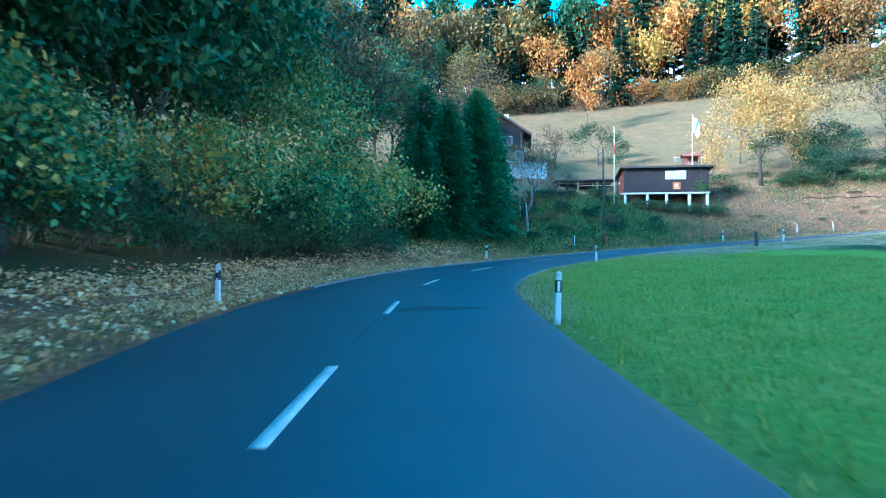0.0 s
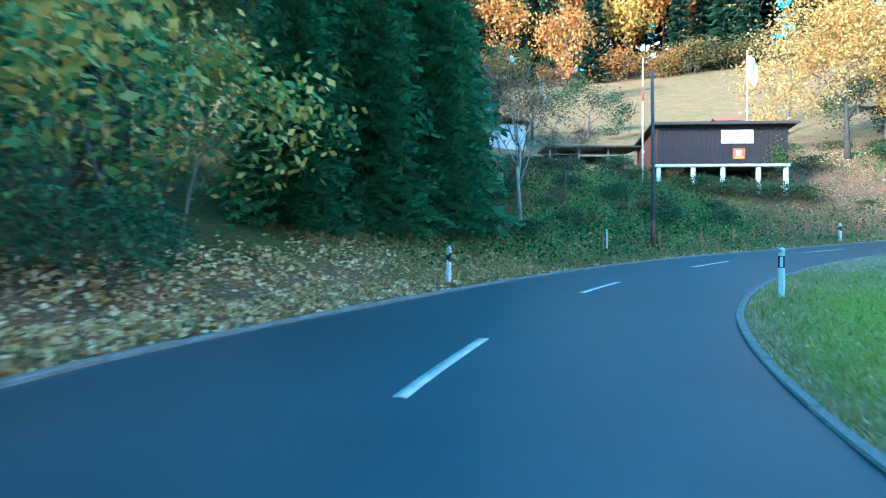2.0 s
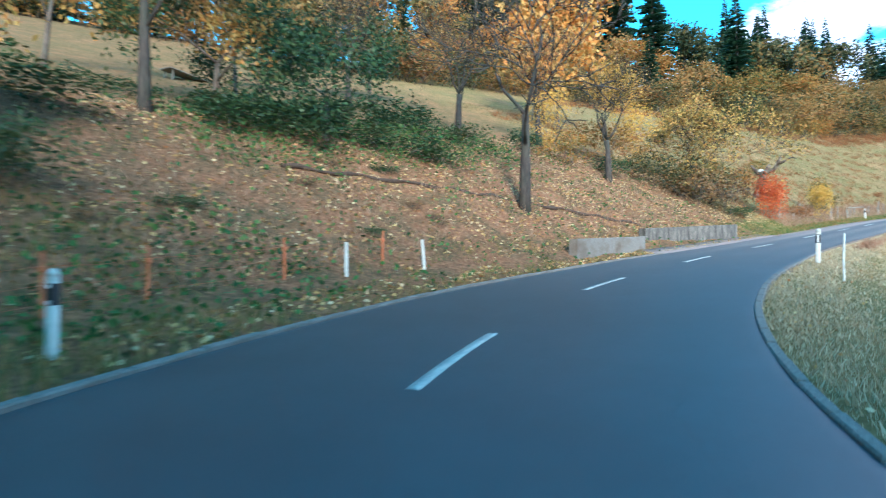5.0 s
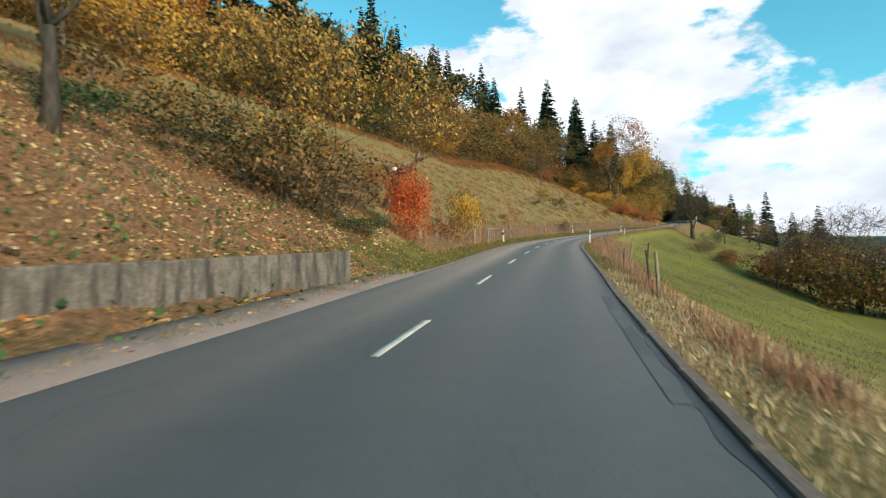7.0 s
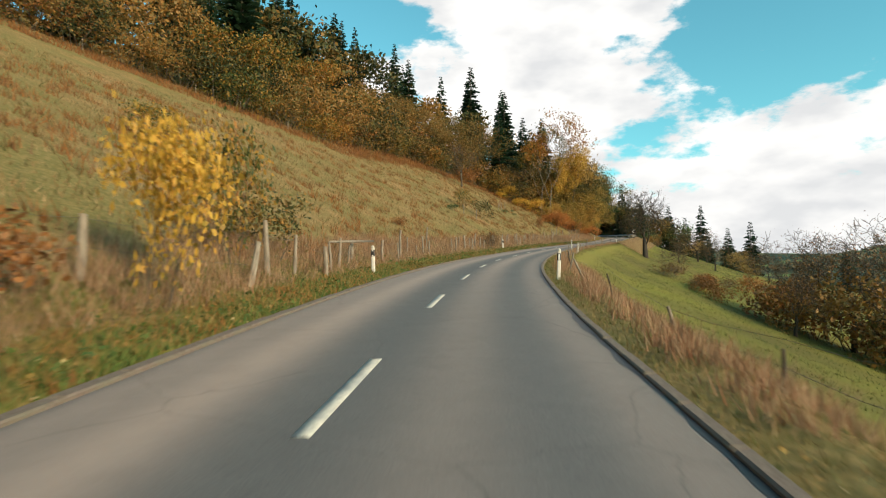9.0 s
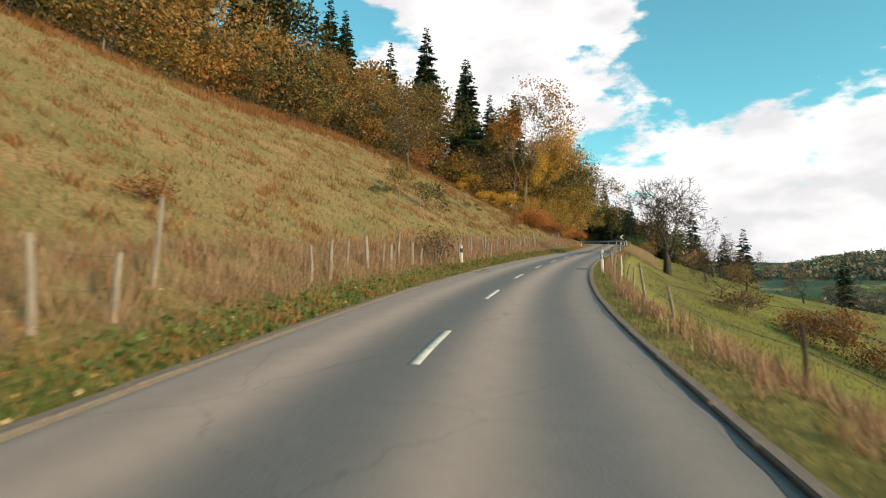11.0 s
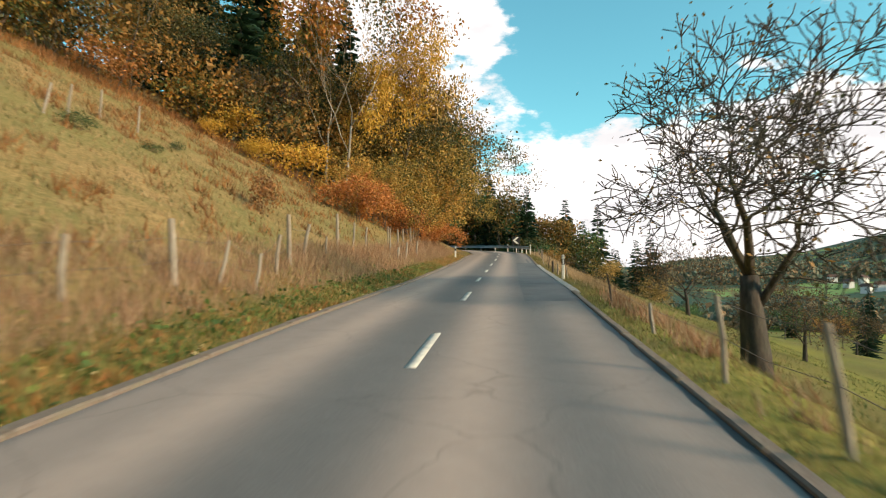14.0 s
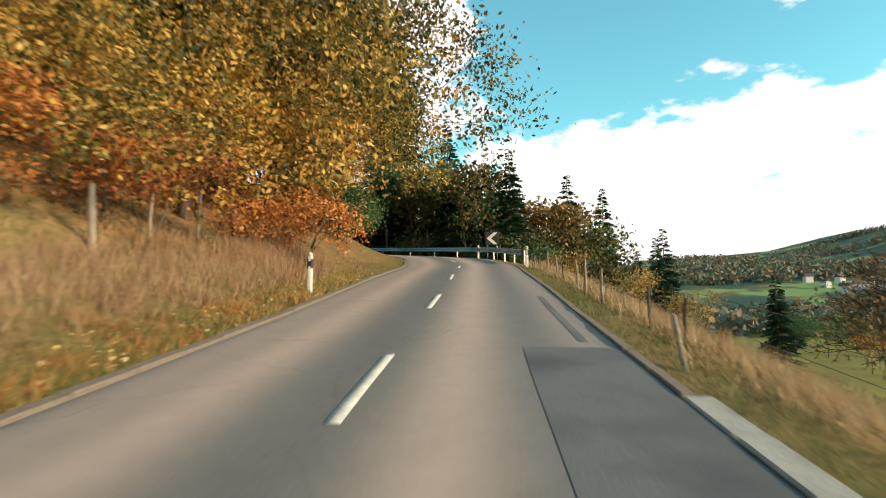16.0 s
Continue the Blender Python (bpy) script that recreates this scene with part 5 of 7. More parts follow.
def shed():
    """The low open shed beside the hut, with stored things under its roof."""
    p = Vector((13.0, 65.2, ground_at(14.5, 66.5) - 0.6))
    ob = thing("open_shed", "low open wooden shed with a flat roof and stored goods", "shed", Matrix.Translation(p) @ Euler((0, 0, -0.1)).to_matrix().to_4x4())
    part("roof", box_mesh("roof", (-0.4, -0.4, 1.35), (6.6, 3.4, 1.48), M_ROOFING, 0.015, Matrix.Rotation(0.04, 4, "X")), ob)
    for x in (0.0, 2.1, 4.2, 6.2):
        part("post", box_mesh("post", (x - 0.06, -0.06, -1.2), (x + 0.06, 0.06, 1.36), M_POST, 0.01), ob)
        part("post", box_mesh("post", (x - 0.06, 2.94, -0.6), (x + 0.06, 3.06, 1.46), M_POST, 0.01), ob)
    part("back_wall", box_mesh("back_wall", (-0.05, 3.07, -0.6), (6.25, 3.12, 1.4), M_BOARD, 0.005), ob)
    part("floor", box_mesh("floor", (-0.1, -0.1, -0.3), (6.3, 3.05, -0.12), M_CONCRETE, 0.02), ob)
    part("rail", box_mesh("rail", (2.2, -0.05, 0.75), (6.2, 0.05, 0.85), M_POST, 0.01), ob)
    rng = random.Random(8)
    for k in range(7):
        x = 0.2 + k * 0.85
        bx = thing("storage_box", "pale storage crate stacked under the shed roof", "crate", ob.matrix_world @ Matrix.Translation((x, 1.2 + rng.random() * 0.6, -0.12)), group="crates in the shed")
        h = rng.uniform(0.4, 0.9)
        part("body", box_mesh("body", (0, 0, 0), (0.62, 0.5, h), (M_WHITEPAINT, M_POST, M_CONCRETE)[k % 3], 0.02), bx)
        part("lid", box_mesh("lid", (-0.02, -0.02, h + 0.003), (0.64, 0.52, h + 0.05), M_STEEL, 0.008), bx)


shed()


def house():
    """The white house with a brown gable behind the trees."""
    ob = thing("white_house", "white rendered house with brown timber gable and tiled roof", "house", Matrix.Translation((2.5, 73.4, 10.0)) @ Euler((0, 0, -0.14)).to_matrix().to_4x4())
    w, dp, h, ridge = 7.6, 9.0, 6.0, 8.6
    part("wall", box_mesh("wall", (0, 0, -2), (w, dp, 3.7), M_RENDERED, 0.02), ob, "white rendered walls")
    part("upper_storey", box_mesh("upper_storey", (0.02, 0.02, 3.703), (w - 0.02, dp - 0.02, h), M_BOARD, 0.01), ob, "dark brown timber upper storey")
    for k in range(26):
        part("board", box_mesh("board", (0.05 + 0.29 * k, -0.012, 3.72), (0.31 + 0.29 * k, 0.018, h - 0.02), M_BOARD, 0.004), ob)
    for x in (1.3, 4.9):
        up = part("window", box_mesh("window", (x, -0.05, 4.3), (x + 1.3, -0.015, 5.5), M_WHITEPAINT, 0.01), ob, "white framed window")
        part("pane", box_mesh("pane", (x + 0.08, -0.062, 4.38), (x + 1.22, -0.052, 5.42), M_GLASS, 0.0), up)
    for y0, y1 in ((0.02, 0.25), (dp - 0.25, dp - 0.02)):
        bm = bmesh.new()
        vs = [bm.verts.new((x, y, z)) for y in (y0, y1) for x, z in ((0, h + 0.003), (w, h + 0.003), (w / 2, ridge))]
        for f in ((0, 1, 2), (5, 4, 3), (0, 3, 4, 1), (1, 4, 5, 2), (2, 5, 3, 0)):
            bm.faces.new([vs[i] for i in f])
        part("gable", from_bm("gable", bm, M_BOARD), ob, "dark timber gable")
    pitch = math.atan2(ridge - h, w / 2)
    ln = (w / 2 + 0.9) / math.cos(pitch)
    for sgn in (-1, 1):
        m = Matrix.Translation((w / 2, 0, ridge + 0.03)) @ Matrix.Rotation(sgn * pitch, 4, "Y")
        lo, hi = ((0.0, -1.1, 0.0), (ln, dp + 0.8, 0.2)) if sgn > 0 else ((-ln, -1.1, 0.0), (0.0, dp + 0.8, 0.2))
        part("roof", box_mesh("roof", lo, hi, M_BROWNTILE, 0.02, m), ob, "brown tiled roof pitch")
        lo, hi = ((0.05, -1.16, -0.06), (ln, -1.105, 0.18)) if sgn > 0 else ((-ln, -1.16, -0.06), (-0.05, -1.105, 0.18))
        part("barge_board", box_mesh("barge_board", lo, hi, M_DARKPOST, 0.01, m), ob)
    for x in (1.1, 4.6):
        win = part("window", box_mesh("window", (x, -0.05, 1.0), (x + 1.3, -0.01, 2.4), M_WHITEPAINT, 0.01), ob, "white framed window")
        for k in range(2):
            part("pane", box_mesh("pane", (x + 0.08 + 0.6 * k, -0.062, 1.08), (x + 0.62 + 0.6 * k, -0.052, 2.32), M_GLASS, 0.0), win)
    for y in (1.5, 4.2, 6.8):
        win = part("window", box_mesh("window", (w + 0.01, y, 1.0), (w + 0.05, y + 1.2, 2.3), M_WHITEPAINT, 0.01), ob, "white framed window")
        part("pane", box_mesh("pane", (w + 0.052, y + 0.08, 1.08), (w + 0.062, y + 1.12, 2.22), M_GLASS, 0.0), win)
    part("chimney", box_mesh("chimney", (w * 0.66, dp * 0.6, h + 0.9), (w * 0.66 + 0.6, dp * 0.6 + 0.6, ridge + 0.9), M_RENDERED, 0.02), ob)
    part("annex", box_mesh("annex", (w + 0.07, 0.6, -3.5), (w + 2.9, 4.6, 2.35), M_RENDERED, 0.02), ob, "low white annex")
    part("annex_roof", box_mesh("annex_roof", (w + 0.07, 0.1, 0), (w + 3.3, 5.0, 0.16), M_BROWNTILE, 0.02, Matrix.Translation((0, 0, 3.1)) @ Matrix.Translation((w, 0, 0)) @ Matrix.Rotation(0.24, 4, "Y") @ Matrix.Translation((-w, 0, 0))), ob)
    part("downpipe", tubes_mesh("downpipe", [tube([(w - 0.3, -0.08, h - 0.1), (w - 0.3, -0.08, -1)], [0.06, 0.06], 6)], M_STEEL), ob)


house()


def garden_hut():
    """The little red-roofed shelter on the slope behind the hut."""
    x, y = 30.0, 72.3
    ob = thing("garden_shelter", "small open garden shelter with a red roof on the slope", "shelter", Matrix.Translation((x, y, ground_at(x, y) + 1.0)) @ Euler((0, 0, -0.25)).to_matrix().to_4x4() @ Matrix.Diagonal((0.68, 0.68, 0.68, 1)))
    for px in (0, 2.6):
        for py in (0, 2.0):
            part("post", box_mesh("post", (px - 0.06, py - 0.06, -2.4), (px + 0.06, py + 0.06, 1.9), M_REDBOARD, 0.01), ob)
    for sgn in (-1, 1):
        part("roof", box_mesh("roof", (-0.4, min(0, sgn * 1.6), 0), (3.0, max(0, sgn * 1.6), 0.09), M_TILE, 0.01, Matrix.Translation((0, 1.0, 2.55)) @ Matrix.Rotation(-sgn * 0.42, 4, "X")), ob, "red roof pitch")
    for k in range(9):
        part("slat", box_mesh("slat", (0.1 + 0.28 * k, -0.03, -0.3), (0.22 + 0.28 * k, 0.0, 0.95), M_POST, 0.006), ob)
    part("back_wall", box_mesh("back_wall", (-0.05, 1.97, -0.3), (2.65, 2.03, 1.85), M_REDBOARD, 0.005), ob)
    x, y = 32, 80
    deck = thing("terrace_wall", "low pale retaining wall on the slope", "wall", Matrix.Translation((x, y, ground_at(x, y))) @ Euler((0, 0, 0.02)).to_matrix().to_4x4())
    part("wall", box_mesh("wall", (0, 0, -0.8), (15.0, 0.4, 0.55), M_CONCRETE, 0.02), deck)
    part("coping", box_mesh("coping", (-0.1, -0.06, 0.553), (15.1, 0.46, 0.63), M_WHITEPAINT, 0.01), deck)
    x, y = 47.5, 77.5
    tr = thing("garden_table", "pale weathered trestle table on the slope", "table", Matrix.Translation((x, y, ground_at(x, y))))
    part("tabletop", box_mesh("tabletop", (0, 0, 0.75), (4.2, 1.0, 0.83), M_POST, 0.01), tr)
    for px in (0.3, 3.9):
        for py in (0.15, 0.85):
            part("leg", box_mesh("leg", (px - 0.05, py - 0.05, -0.5), (px + 0.05, py + 0.05, 0.748), M_POST, 0.005), tr)


garden_hut()

# ---- retaining walls ----
def retaining_wall(s0, s1, d0, d1, h0, h1, label, material):
    ob = tagged(new("retaining_wall"), label, "wall", kind="structure")
    n = max(2, int((s1 - s0) / 2.2))
    for k in range(n):
        sa, sb = s0 + (s1 - s0) * k / n, s0 + (s1 - s0) * (k + 1) / n
        fa, fb = k / n, (k + 1) / n
        bm = bmesh.new()
        ring = []
        for s, f in ((sa, fa), (sb - 0.015, fb)):
            d, h = d0 + (d1 - d0) * f, h0 + (h1 - h0) * f
            rows = [(d + 0.04, -0.5), (d, -0.5), (d - 0.0, h - 0.03), (d + 0.03, h), (d + 0.33, h), (d + 0.36, -0.5)]
            ring.append([bm.verts.new(tuple(on_road(s, q, z))) for q, z in rows[1:]])
        for i in range(5):
            j = (i + 1) % 5
            bm.faces.new((ring[0][i], ring[0][j], ring[1][j], ring[1][i]))
        bm.faces.new(ring[0])
        bm.faces.new(ring[1][::-1])
        part("wall_panel", from_bm("wall_panel", bm, material), ob)


retaining_wall(79.4, 85.0, 3.9, 3.75, 0.95, 0.8, "low pale concrete retaining wall beside the road", M_CONCRETE)
retaining_wall(86.5, 95.4, 4.5, 3.42, 1.15, 0.95, "stained old concrete retaining wall above fallen leaves", M_WALL)

# ---- gully grate, manhole, inlet ----
def on_surface(s, d, up):
    p = on_road(s, d, up)
    a, b = on_road(s - 0.4, d), on_road(s + 0.4, d)
    g = math.atan2(b[2] - a[2], math.hypot(b[0] - a[0], b[1] - a[1]))
    return Matrix.Translation(p) @ Euler((0, -g, heading(s))).to_matrix().to_4x4()


M_WORNROAD = surface("worn_asphalt", [(0.10, 0.095, 0.09), (0.17, 0.155, 0.14), (0.24, 0.21, 0.18)], 50, 0.75, 0.3, 0.004)
grate = thing("drain_grate", "dark cast-iron drain grate set in the asphalt edge", "drain grate", on_surface(162.1, -2.42, 0.009))
# solid black plate, its colour standing in for the dark hollow between the bars
part("frame", box_mesh("frame", (-0.25, -0.3, -0.03), (0.25, 0.3, 0.002), M_BLACK, 0.001), grate)
for k in range(9):
    part("bar", box_mesh("bar", (-0.215 + 0.05 * k, -0.27, 0.0025), (-0.192 + 0.05 * k, 0.27, 0.010), M_IRON, 0.002), grate)
hole = thing("manhole_cover", "round dark iron manhole cover set in the road", "manhole cover", on_surface(160.3, 1.98, 0.010))
part("rim", tubes_mesh("rim", [tube([(0, 0, -0.03), (0, 0, 0.003)], [0.39, 0.39], 32)], M_IRON, False), hole)
part("cover", tubes_mesh("cover", [tube([(0, 0, 0.0035), (0, 0, 0.006)], [0.36, 0.355], 32)], M_WORNROAD, False), hole)
M_BLUEMARK = surface("faded_blue_paint", [(0.14, 0.20, 0.28), (0.22, 0.29, 0.36)], 18, 0.7, 0.2, 0.003)
part("paint_mark", box_mesh("paint_mark", (-0.02, -0.13, 0.0062), (0.10, 0.10, 0.0085), M_BLUEMARK, 0.001), hole, "faded blue paint mark")
inlet = thing("drain_inlet", "small iron drain inlet at the kerb", "drain grate", on_surface(162.0, 2.22, 0.004))
part("frame", box_mesh("frame", (-0.28, -0.12, -0.03), (0.28, 0.12, 0.012), M_IRON, 0.004), inlet)

# ---- chevron sign and guard rail at the bend ----
sg = on_road(252.0, -4.4)
sign = thing("chevron_sign", "dark bend sign with a white chevron arrow", "road sign", Matrix.Translation((sg[0], sg[1], sg[2])) @ Euler((0, 0, radians(-128))).to_matrix().to_4x4())
for x in (-0.35, 0.35):
    part("post", tubes_mesh("post", [tube([(x, 0.05, -1.0), (x, 0.05, 1.9)], [0.03, 0.03], 8)], M_STEEL), sign)
part("panel", box_mesh("panel", (-0.5, -0.02, 0.95), (0.5, 0.01, 1.95), M_BLACK, 0.01), sign)
bm = bmesh.new()
ch = [(-0.40, 1.45), (0.10, 1.88), (0.40, 1.88), (-0.08, 1.45), (0.40, 1.02), (0.10, 1.02)]
lo = [bm.verts.new((x, -0.026, z)) for x, z in ch]
hi = [bm.verts.new((x, -0.040, z)) for x, z in ch]
for q in ((0, 1, 2, 3), (0, 3, 4, 5)):
    bm.faces.new([hi[k] for k in q])
for k in range(6):
    bm.faces.new((lo[k], lo[(k + 1) % 6], hi[(k + 1) % 6], hi[k]))
part("chevron", from_bm("chevron", bm, M_WHITEPAINT), sign, "white chevron")
guard = thing("guard_rail", "galvanised steel guard rail round the bend", "guard rail")
gs = np.arange(240.5, 275, 1.0)
rail_pts = [on_road(s, -edge_r(s) - 0.55) for s in gs]
prof = [(0.0, 0.45), (-0.05, 0.5), (0.0, 0.58), (0.0, 0.64), (-0.05, 0.7), (0.0, 0.78), (0.02, 0.78), (-0.02, 0.7), (0.03, 0.61), (-0.02, 0.5), (0.02, 0.45)]
v, f = [], []
for s, p in zip(gs, rail_pts):
    h = heading(s) + math.pi / 2
    v += [(p[0] + math.cos(h) * -q, p[1] + math.sin(h) * -q, p[2] + z) for q, z in prof]
for k in range(len(gs) - 1):
    for j in range(11):
        a, b = k * 11 + j, k * 11 + (j + 1) % 11
        f.append((a, b, b + 11, a + 11))
part("rail", mesh_of("rail", v, f, M_STEEL), guard)
for s in gs[::3]:
    p = on_road(s, -edge_r(s) - 0.68)
    part("post", box_mesh("post", (p[0] - 0.05, p[1] - 0.05, p[2] - 0.6), (p[0] + 0.05, p[1] + 0.05, p[2] + 0.72), M_STEEL, 0.005), guard)

# ---- trees: one of each kind, then copies ----
KINDS = {}
M_BROWNLEAF = foliage("brown_leaves", [(0.09, 0.06, 0.03), (0.19, 0.115, 0.05), (0.30, 0.17, 0.07)])


def kind(key, maker):
    KINDS[key] = [maker, None]


def plant(key, where, turn=0.0, size=1.0, label="", squeeze=1.0):
    """The first of a kind is built in place; later ones are copies that share its meshes."""
    maker, first = KINDS[key]
    if first is None:
        ob = KINDS[key][1] = maker()
        ob.matrix_world = Matrix.Translation(where) @ Euler((0, 0, turn)).to_matrix().to_4x4() @ Matrix.Diagonal((size * squeeze, size * squeeze, size, 1))
        if label:
            ob["label"] = label
        return ob
    return again(first, where, turn, size, label=label, squeeze=squeeze)


def broad(key, seed, m_leaf, colour, tall=14, leaves=2300, leaf=0.56, puff=1.0, spread=0.62, share=0.25, m_bark=None, depth=3):
    kind(key, lambda: leafy_tree(seed, tall, share, depth, spread, 0.16, leaves, leaf, puff, m_leaf, m_bark or M_BARK, "deciduous_tree", "%s autumn broadleaf tree in the hillside wood" % colour))


broad("orange_a", 1, M_ORANGE, "orange")
broad("orange_b", 2, M_ORANGE, "orange", 16, 2500, spread=0.5)
broad("yellow_a", 3, M_YELLOW, "yellow")
broad("yellow_b", 4, M_YELLOW, "golden yellow", 17, 2600, spread=0.5)
broad("mixed_a", 5, M_MIXLEAF, "green and yellow")
broad("mixed_b", 6, M_MIXLEAF, "green and gold", 15, 2400, spread=0.7)
broad("olive_a", 7, M_OLIVE, "olive brown")
broad("olive_b", 8, M_OLIVE, "dull olive", 12, 2100, spread=0.75)
broad("tan_a", 9, M_TAN, "faded tan", 13, 1900, 0.42)
broad("dark_a", 10, M_DARKLEAF, "dark green", 14, 2400)
kind("spruce_a", lambda: conifer(21, 22, 4.2, 32, M_CONIFER, 0.95, power=0.8))
kind("spruce_b", lambda: conifer(22, 18, 3.9, 28, M_CONIFER, 0.9, power=0.8))
kind("bush_olive", lambda: leafy_tree(31, 3.6, 0.3, 2, 0.9, 0.1, 1300, 0.26, 0.42, M_OLIVE, M_BARK, "bush", "olive brown bush at the wood's edge", "bush", stems=5))
kind("bush_brown", lambda: leafy_tree(37, 2.2, 0.3, 3, 0.9, 0.1, 700, 0.16, 0.3, M_BROWNLEAF, M_BARK, "bush", "brown withered bush on the weedy bank", "bush", stems=5))
kind("bush_rust", lambda: leafy_tree(32, 2.6, 0.3, 2, 0.9, 0.1, 800, 0.28, 0.36, M_RUST, M_BARK, "bush", "rust brown autumn bush on the bank", "bush", stems=5))
kind("bush_mixed", lambda: leafy_tree(33, 4.0, 0.3, 2, 0.8, 0.1, 1400, 0.26, 0.45, M_MIXLEAF, M_BARK, "bush", "green and yellow bush at the wood's edge", "bush", stems=5))
kind("bush_green", lambda: leafy_tree(34, 2.2, 0.3, 2, 0.9, 0.1, 1000, 0.2, 0.30, M_SHADE, M_BARK, "bush", "dark green bush on the weedy bank", "bush", stems=5))
kind("bush_yellow", lambda: leafy_tree(35, 3.0, 0.3, 2, 0.7, 0.2, 1600, 0.20, 0.34, M_YELLOW, M_BARK, "bush", "golden yellow bush beside the fence", "bush", stems=4))
kind("bush_red", lambda: leafy_tree(36, 3.0, 0.34, 2, 0.55, 0.25, 4200, 0.13, 0.28, M_RED, M_BARK, "bush", "bright red autumn bush beside the fence", "bush", stems=4, droop=0.7))
kind("hedge_a", lambda: leafy_tree(41, 5.6, 0.3, 3, 0.75, 0.12, 4600, 0.23, 0.4, M_HEDGE, M_BARK, "roadside_shrub", "tall tangled green shrub with yellowing leaves by the verge", "shrub", stems=4, keep=0.6))
kind("hedge_b", lambda: leafy_tree(42, 4.6, 0.3, 3, 0.8, 0.10, 4400, 0.22, 0.36, M_HEDGE, M_BARK, "roadside_shrub", "dense green and yellow shrub by the verge", "shrub", stems=5, keep=0.6))
kind("hedge_c", lambda: leafy_tree(43, 3.2, 0.3, 3, 0.85, 0.05, 2600, 0.19, 0.38, M_DARKLEAF, M_BARK, "roadside_shrub", "low dark green shrub by the leafy verge", "shrub", stems=5))
kind("woods_dark", lambda: leafy_tree(44, 14, 0.2, 4, 0.7, 0.12, 8000, 0.36, 0.75, M_DARKLEAF, M_BARK, "deciduous_tree", "tall dark green tree shading the road", keep=0.6))
kind("woods_mixed", lambda: leafy_tree(45, 13, 0.2, 4, 0.7, 0.12, 7500, 0.33, 0.9, M_HEDGE, M_BARK, "deciduous_tree", "tall roadside tree with green and yellowing leaves"))
kind("woods_thin", lambda: leafy_tree(46, 15, 0.22, 5, 0.72, 0.1, 5500, 0.20, 0.42, M_OLIVE, M_DARKBARK, "deciduous_tree", "half-bare tree with dark limbs and thin olive leaves", keep=0.75, radius=0.34, twiggy=True, twig=0.02))
kind("yew", lambda: conifer(51, 11.0, 3.0, 78, M_YEW, 0.40, "thuja_tree", "dense dark green conifer beside the road", 0.02, 0.5, rough=0.17))
kind("apple_bare", lambda: leafy_tree(62, 8.0, 0.2, 5, 0.85, 0.07, 900, 0.11, 0.35, M_RUST, M_BARK, "apple_tree", "almost bare old apple tree with crooked dark branches", forks=3, radius=0.2, kink=0.22, twiggy=True))
kind("apple_great", lambda: leafy_tree(60, 8.6, 0.12, 6, 0.9, 0.13, 1700, 0.10, 0.3, M_OLIVE, M_DARKBARK, "apple_tree", "large almost bare apple tree with crooked dark branches", forks=3, radius=0.36, kink=0.2, twiggy=True, twig=0.014))
kind("apple_small", lambda: leafy_tree(63, 5.0, 0.22, 5, 0.85, 0.09, 1300, 0.12, 0.3, M_BROWNLEAF, M_DARKBARK, "fruit_tree", "small brown half-bare fruit tree on the sloping orchard", forks=3, radius=0.16, kink=0.22, twiggy=True))
kind("apple_dark", lambda: leafy_tree(64, 5.4, 0.3, 4, 0.85, 0.08, 4200, 0.17, 0.34, M_SHADE, M_BARK, "fruit_tree", "dark green fruit tree on the bank", forks=3, radius=0.15, kink=0.2))
kind("field_yellow", lambda: leafy_tree(65, 13.0, 0.17, 5, 0.9, 0.06, 15000, 0.27, 0.6, M_GOLD, M_DARKBARK, "deciduous_tree", "broad faded yellow and olive tree beside the hut", radius=0.3, kink=0.14))
kind("field_bare", lambda: leafy_tree(66, 10.5, 0.25, 4, 0.7, 0.14, 1100, 0.14, 0.45, M_TAN, M_DARKBARK, "deciduous_tree", "half-bare tree with dark trunk and sparse tan leaves", radius=0.30, kink=0.16, forks=4, keep=0.6, twiggy=True))
kind("road_gold", lambda: leafy_tree(73, 8.6, 0.16, 5, 0.62, 0.14, 9500, 0.2, 0.4, M_GOLD, M_DARKBARK, "deciduous_tree", "olive and yellow tree with dark trunks above the wall", stems=3, keep=0.8, twiggy=True))
kind("bare_oak", lambda: leafy_tree(74, 14.5, 0.22, 5, 0.78, 0.1, 260, 0.12, 0.3, M_TAN, M_DARKBARK, "deciduous_tree", "almost bare tree with stout dark trunk and upswept branches", radius=0.3, kink=0.17, keep=0.6, twiggy=True, twig=0.024))
kind("gold_tree", lambda: leafy_tree(67, 7.2, 0.15, 4, 0.6, 0.12, 9000, 0.16, 0.45, M_YELLOW, M_BARK, "deciduous_tree", "golden yellow tree beside the road", stems=2))
kind("birch", lambda: leafy_tree(68, 7.0, 0.35, 3, 0.4, 0.2, 700, 0.14, 0.4, M_OLIVE, M_PALEBARK, "birch_tree", "slim pale-barked leaning young tree", radius=0.11, twiggy=True))
kind("poplar", lambda: leafy_tree(69, 22, 0.2, 5, 0.36, 0.3, 4600, 0.36, 0.45, M_MIXLEAF, M_PALEBARK, "poplar_tree", "tall slender half-bare poplar above the bank", radius=0.15))
kind("great_gold", lambda: leafy_tree(70, 17.5, 0.22, 4, 0.7, 0.14, 13000, 0.29, 0.6, M_YELLOW, M_BARK, "deciduous_tree", "large golden tree over the roadside bank", radius=0.3, keep=0.55))
kind("bank_gold", lambda: leafy_tree(71, 9, 0.2, 4, 0.85, 0.06, 12500, 0.23, 0.36, M_GOLD, M_BARK, "deciduous_tree", "wide golden and olive tree leaning over the verge", stems=3, keep=0.62))
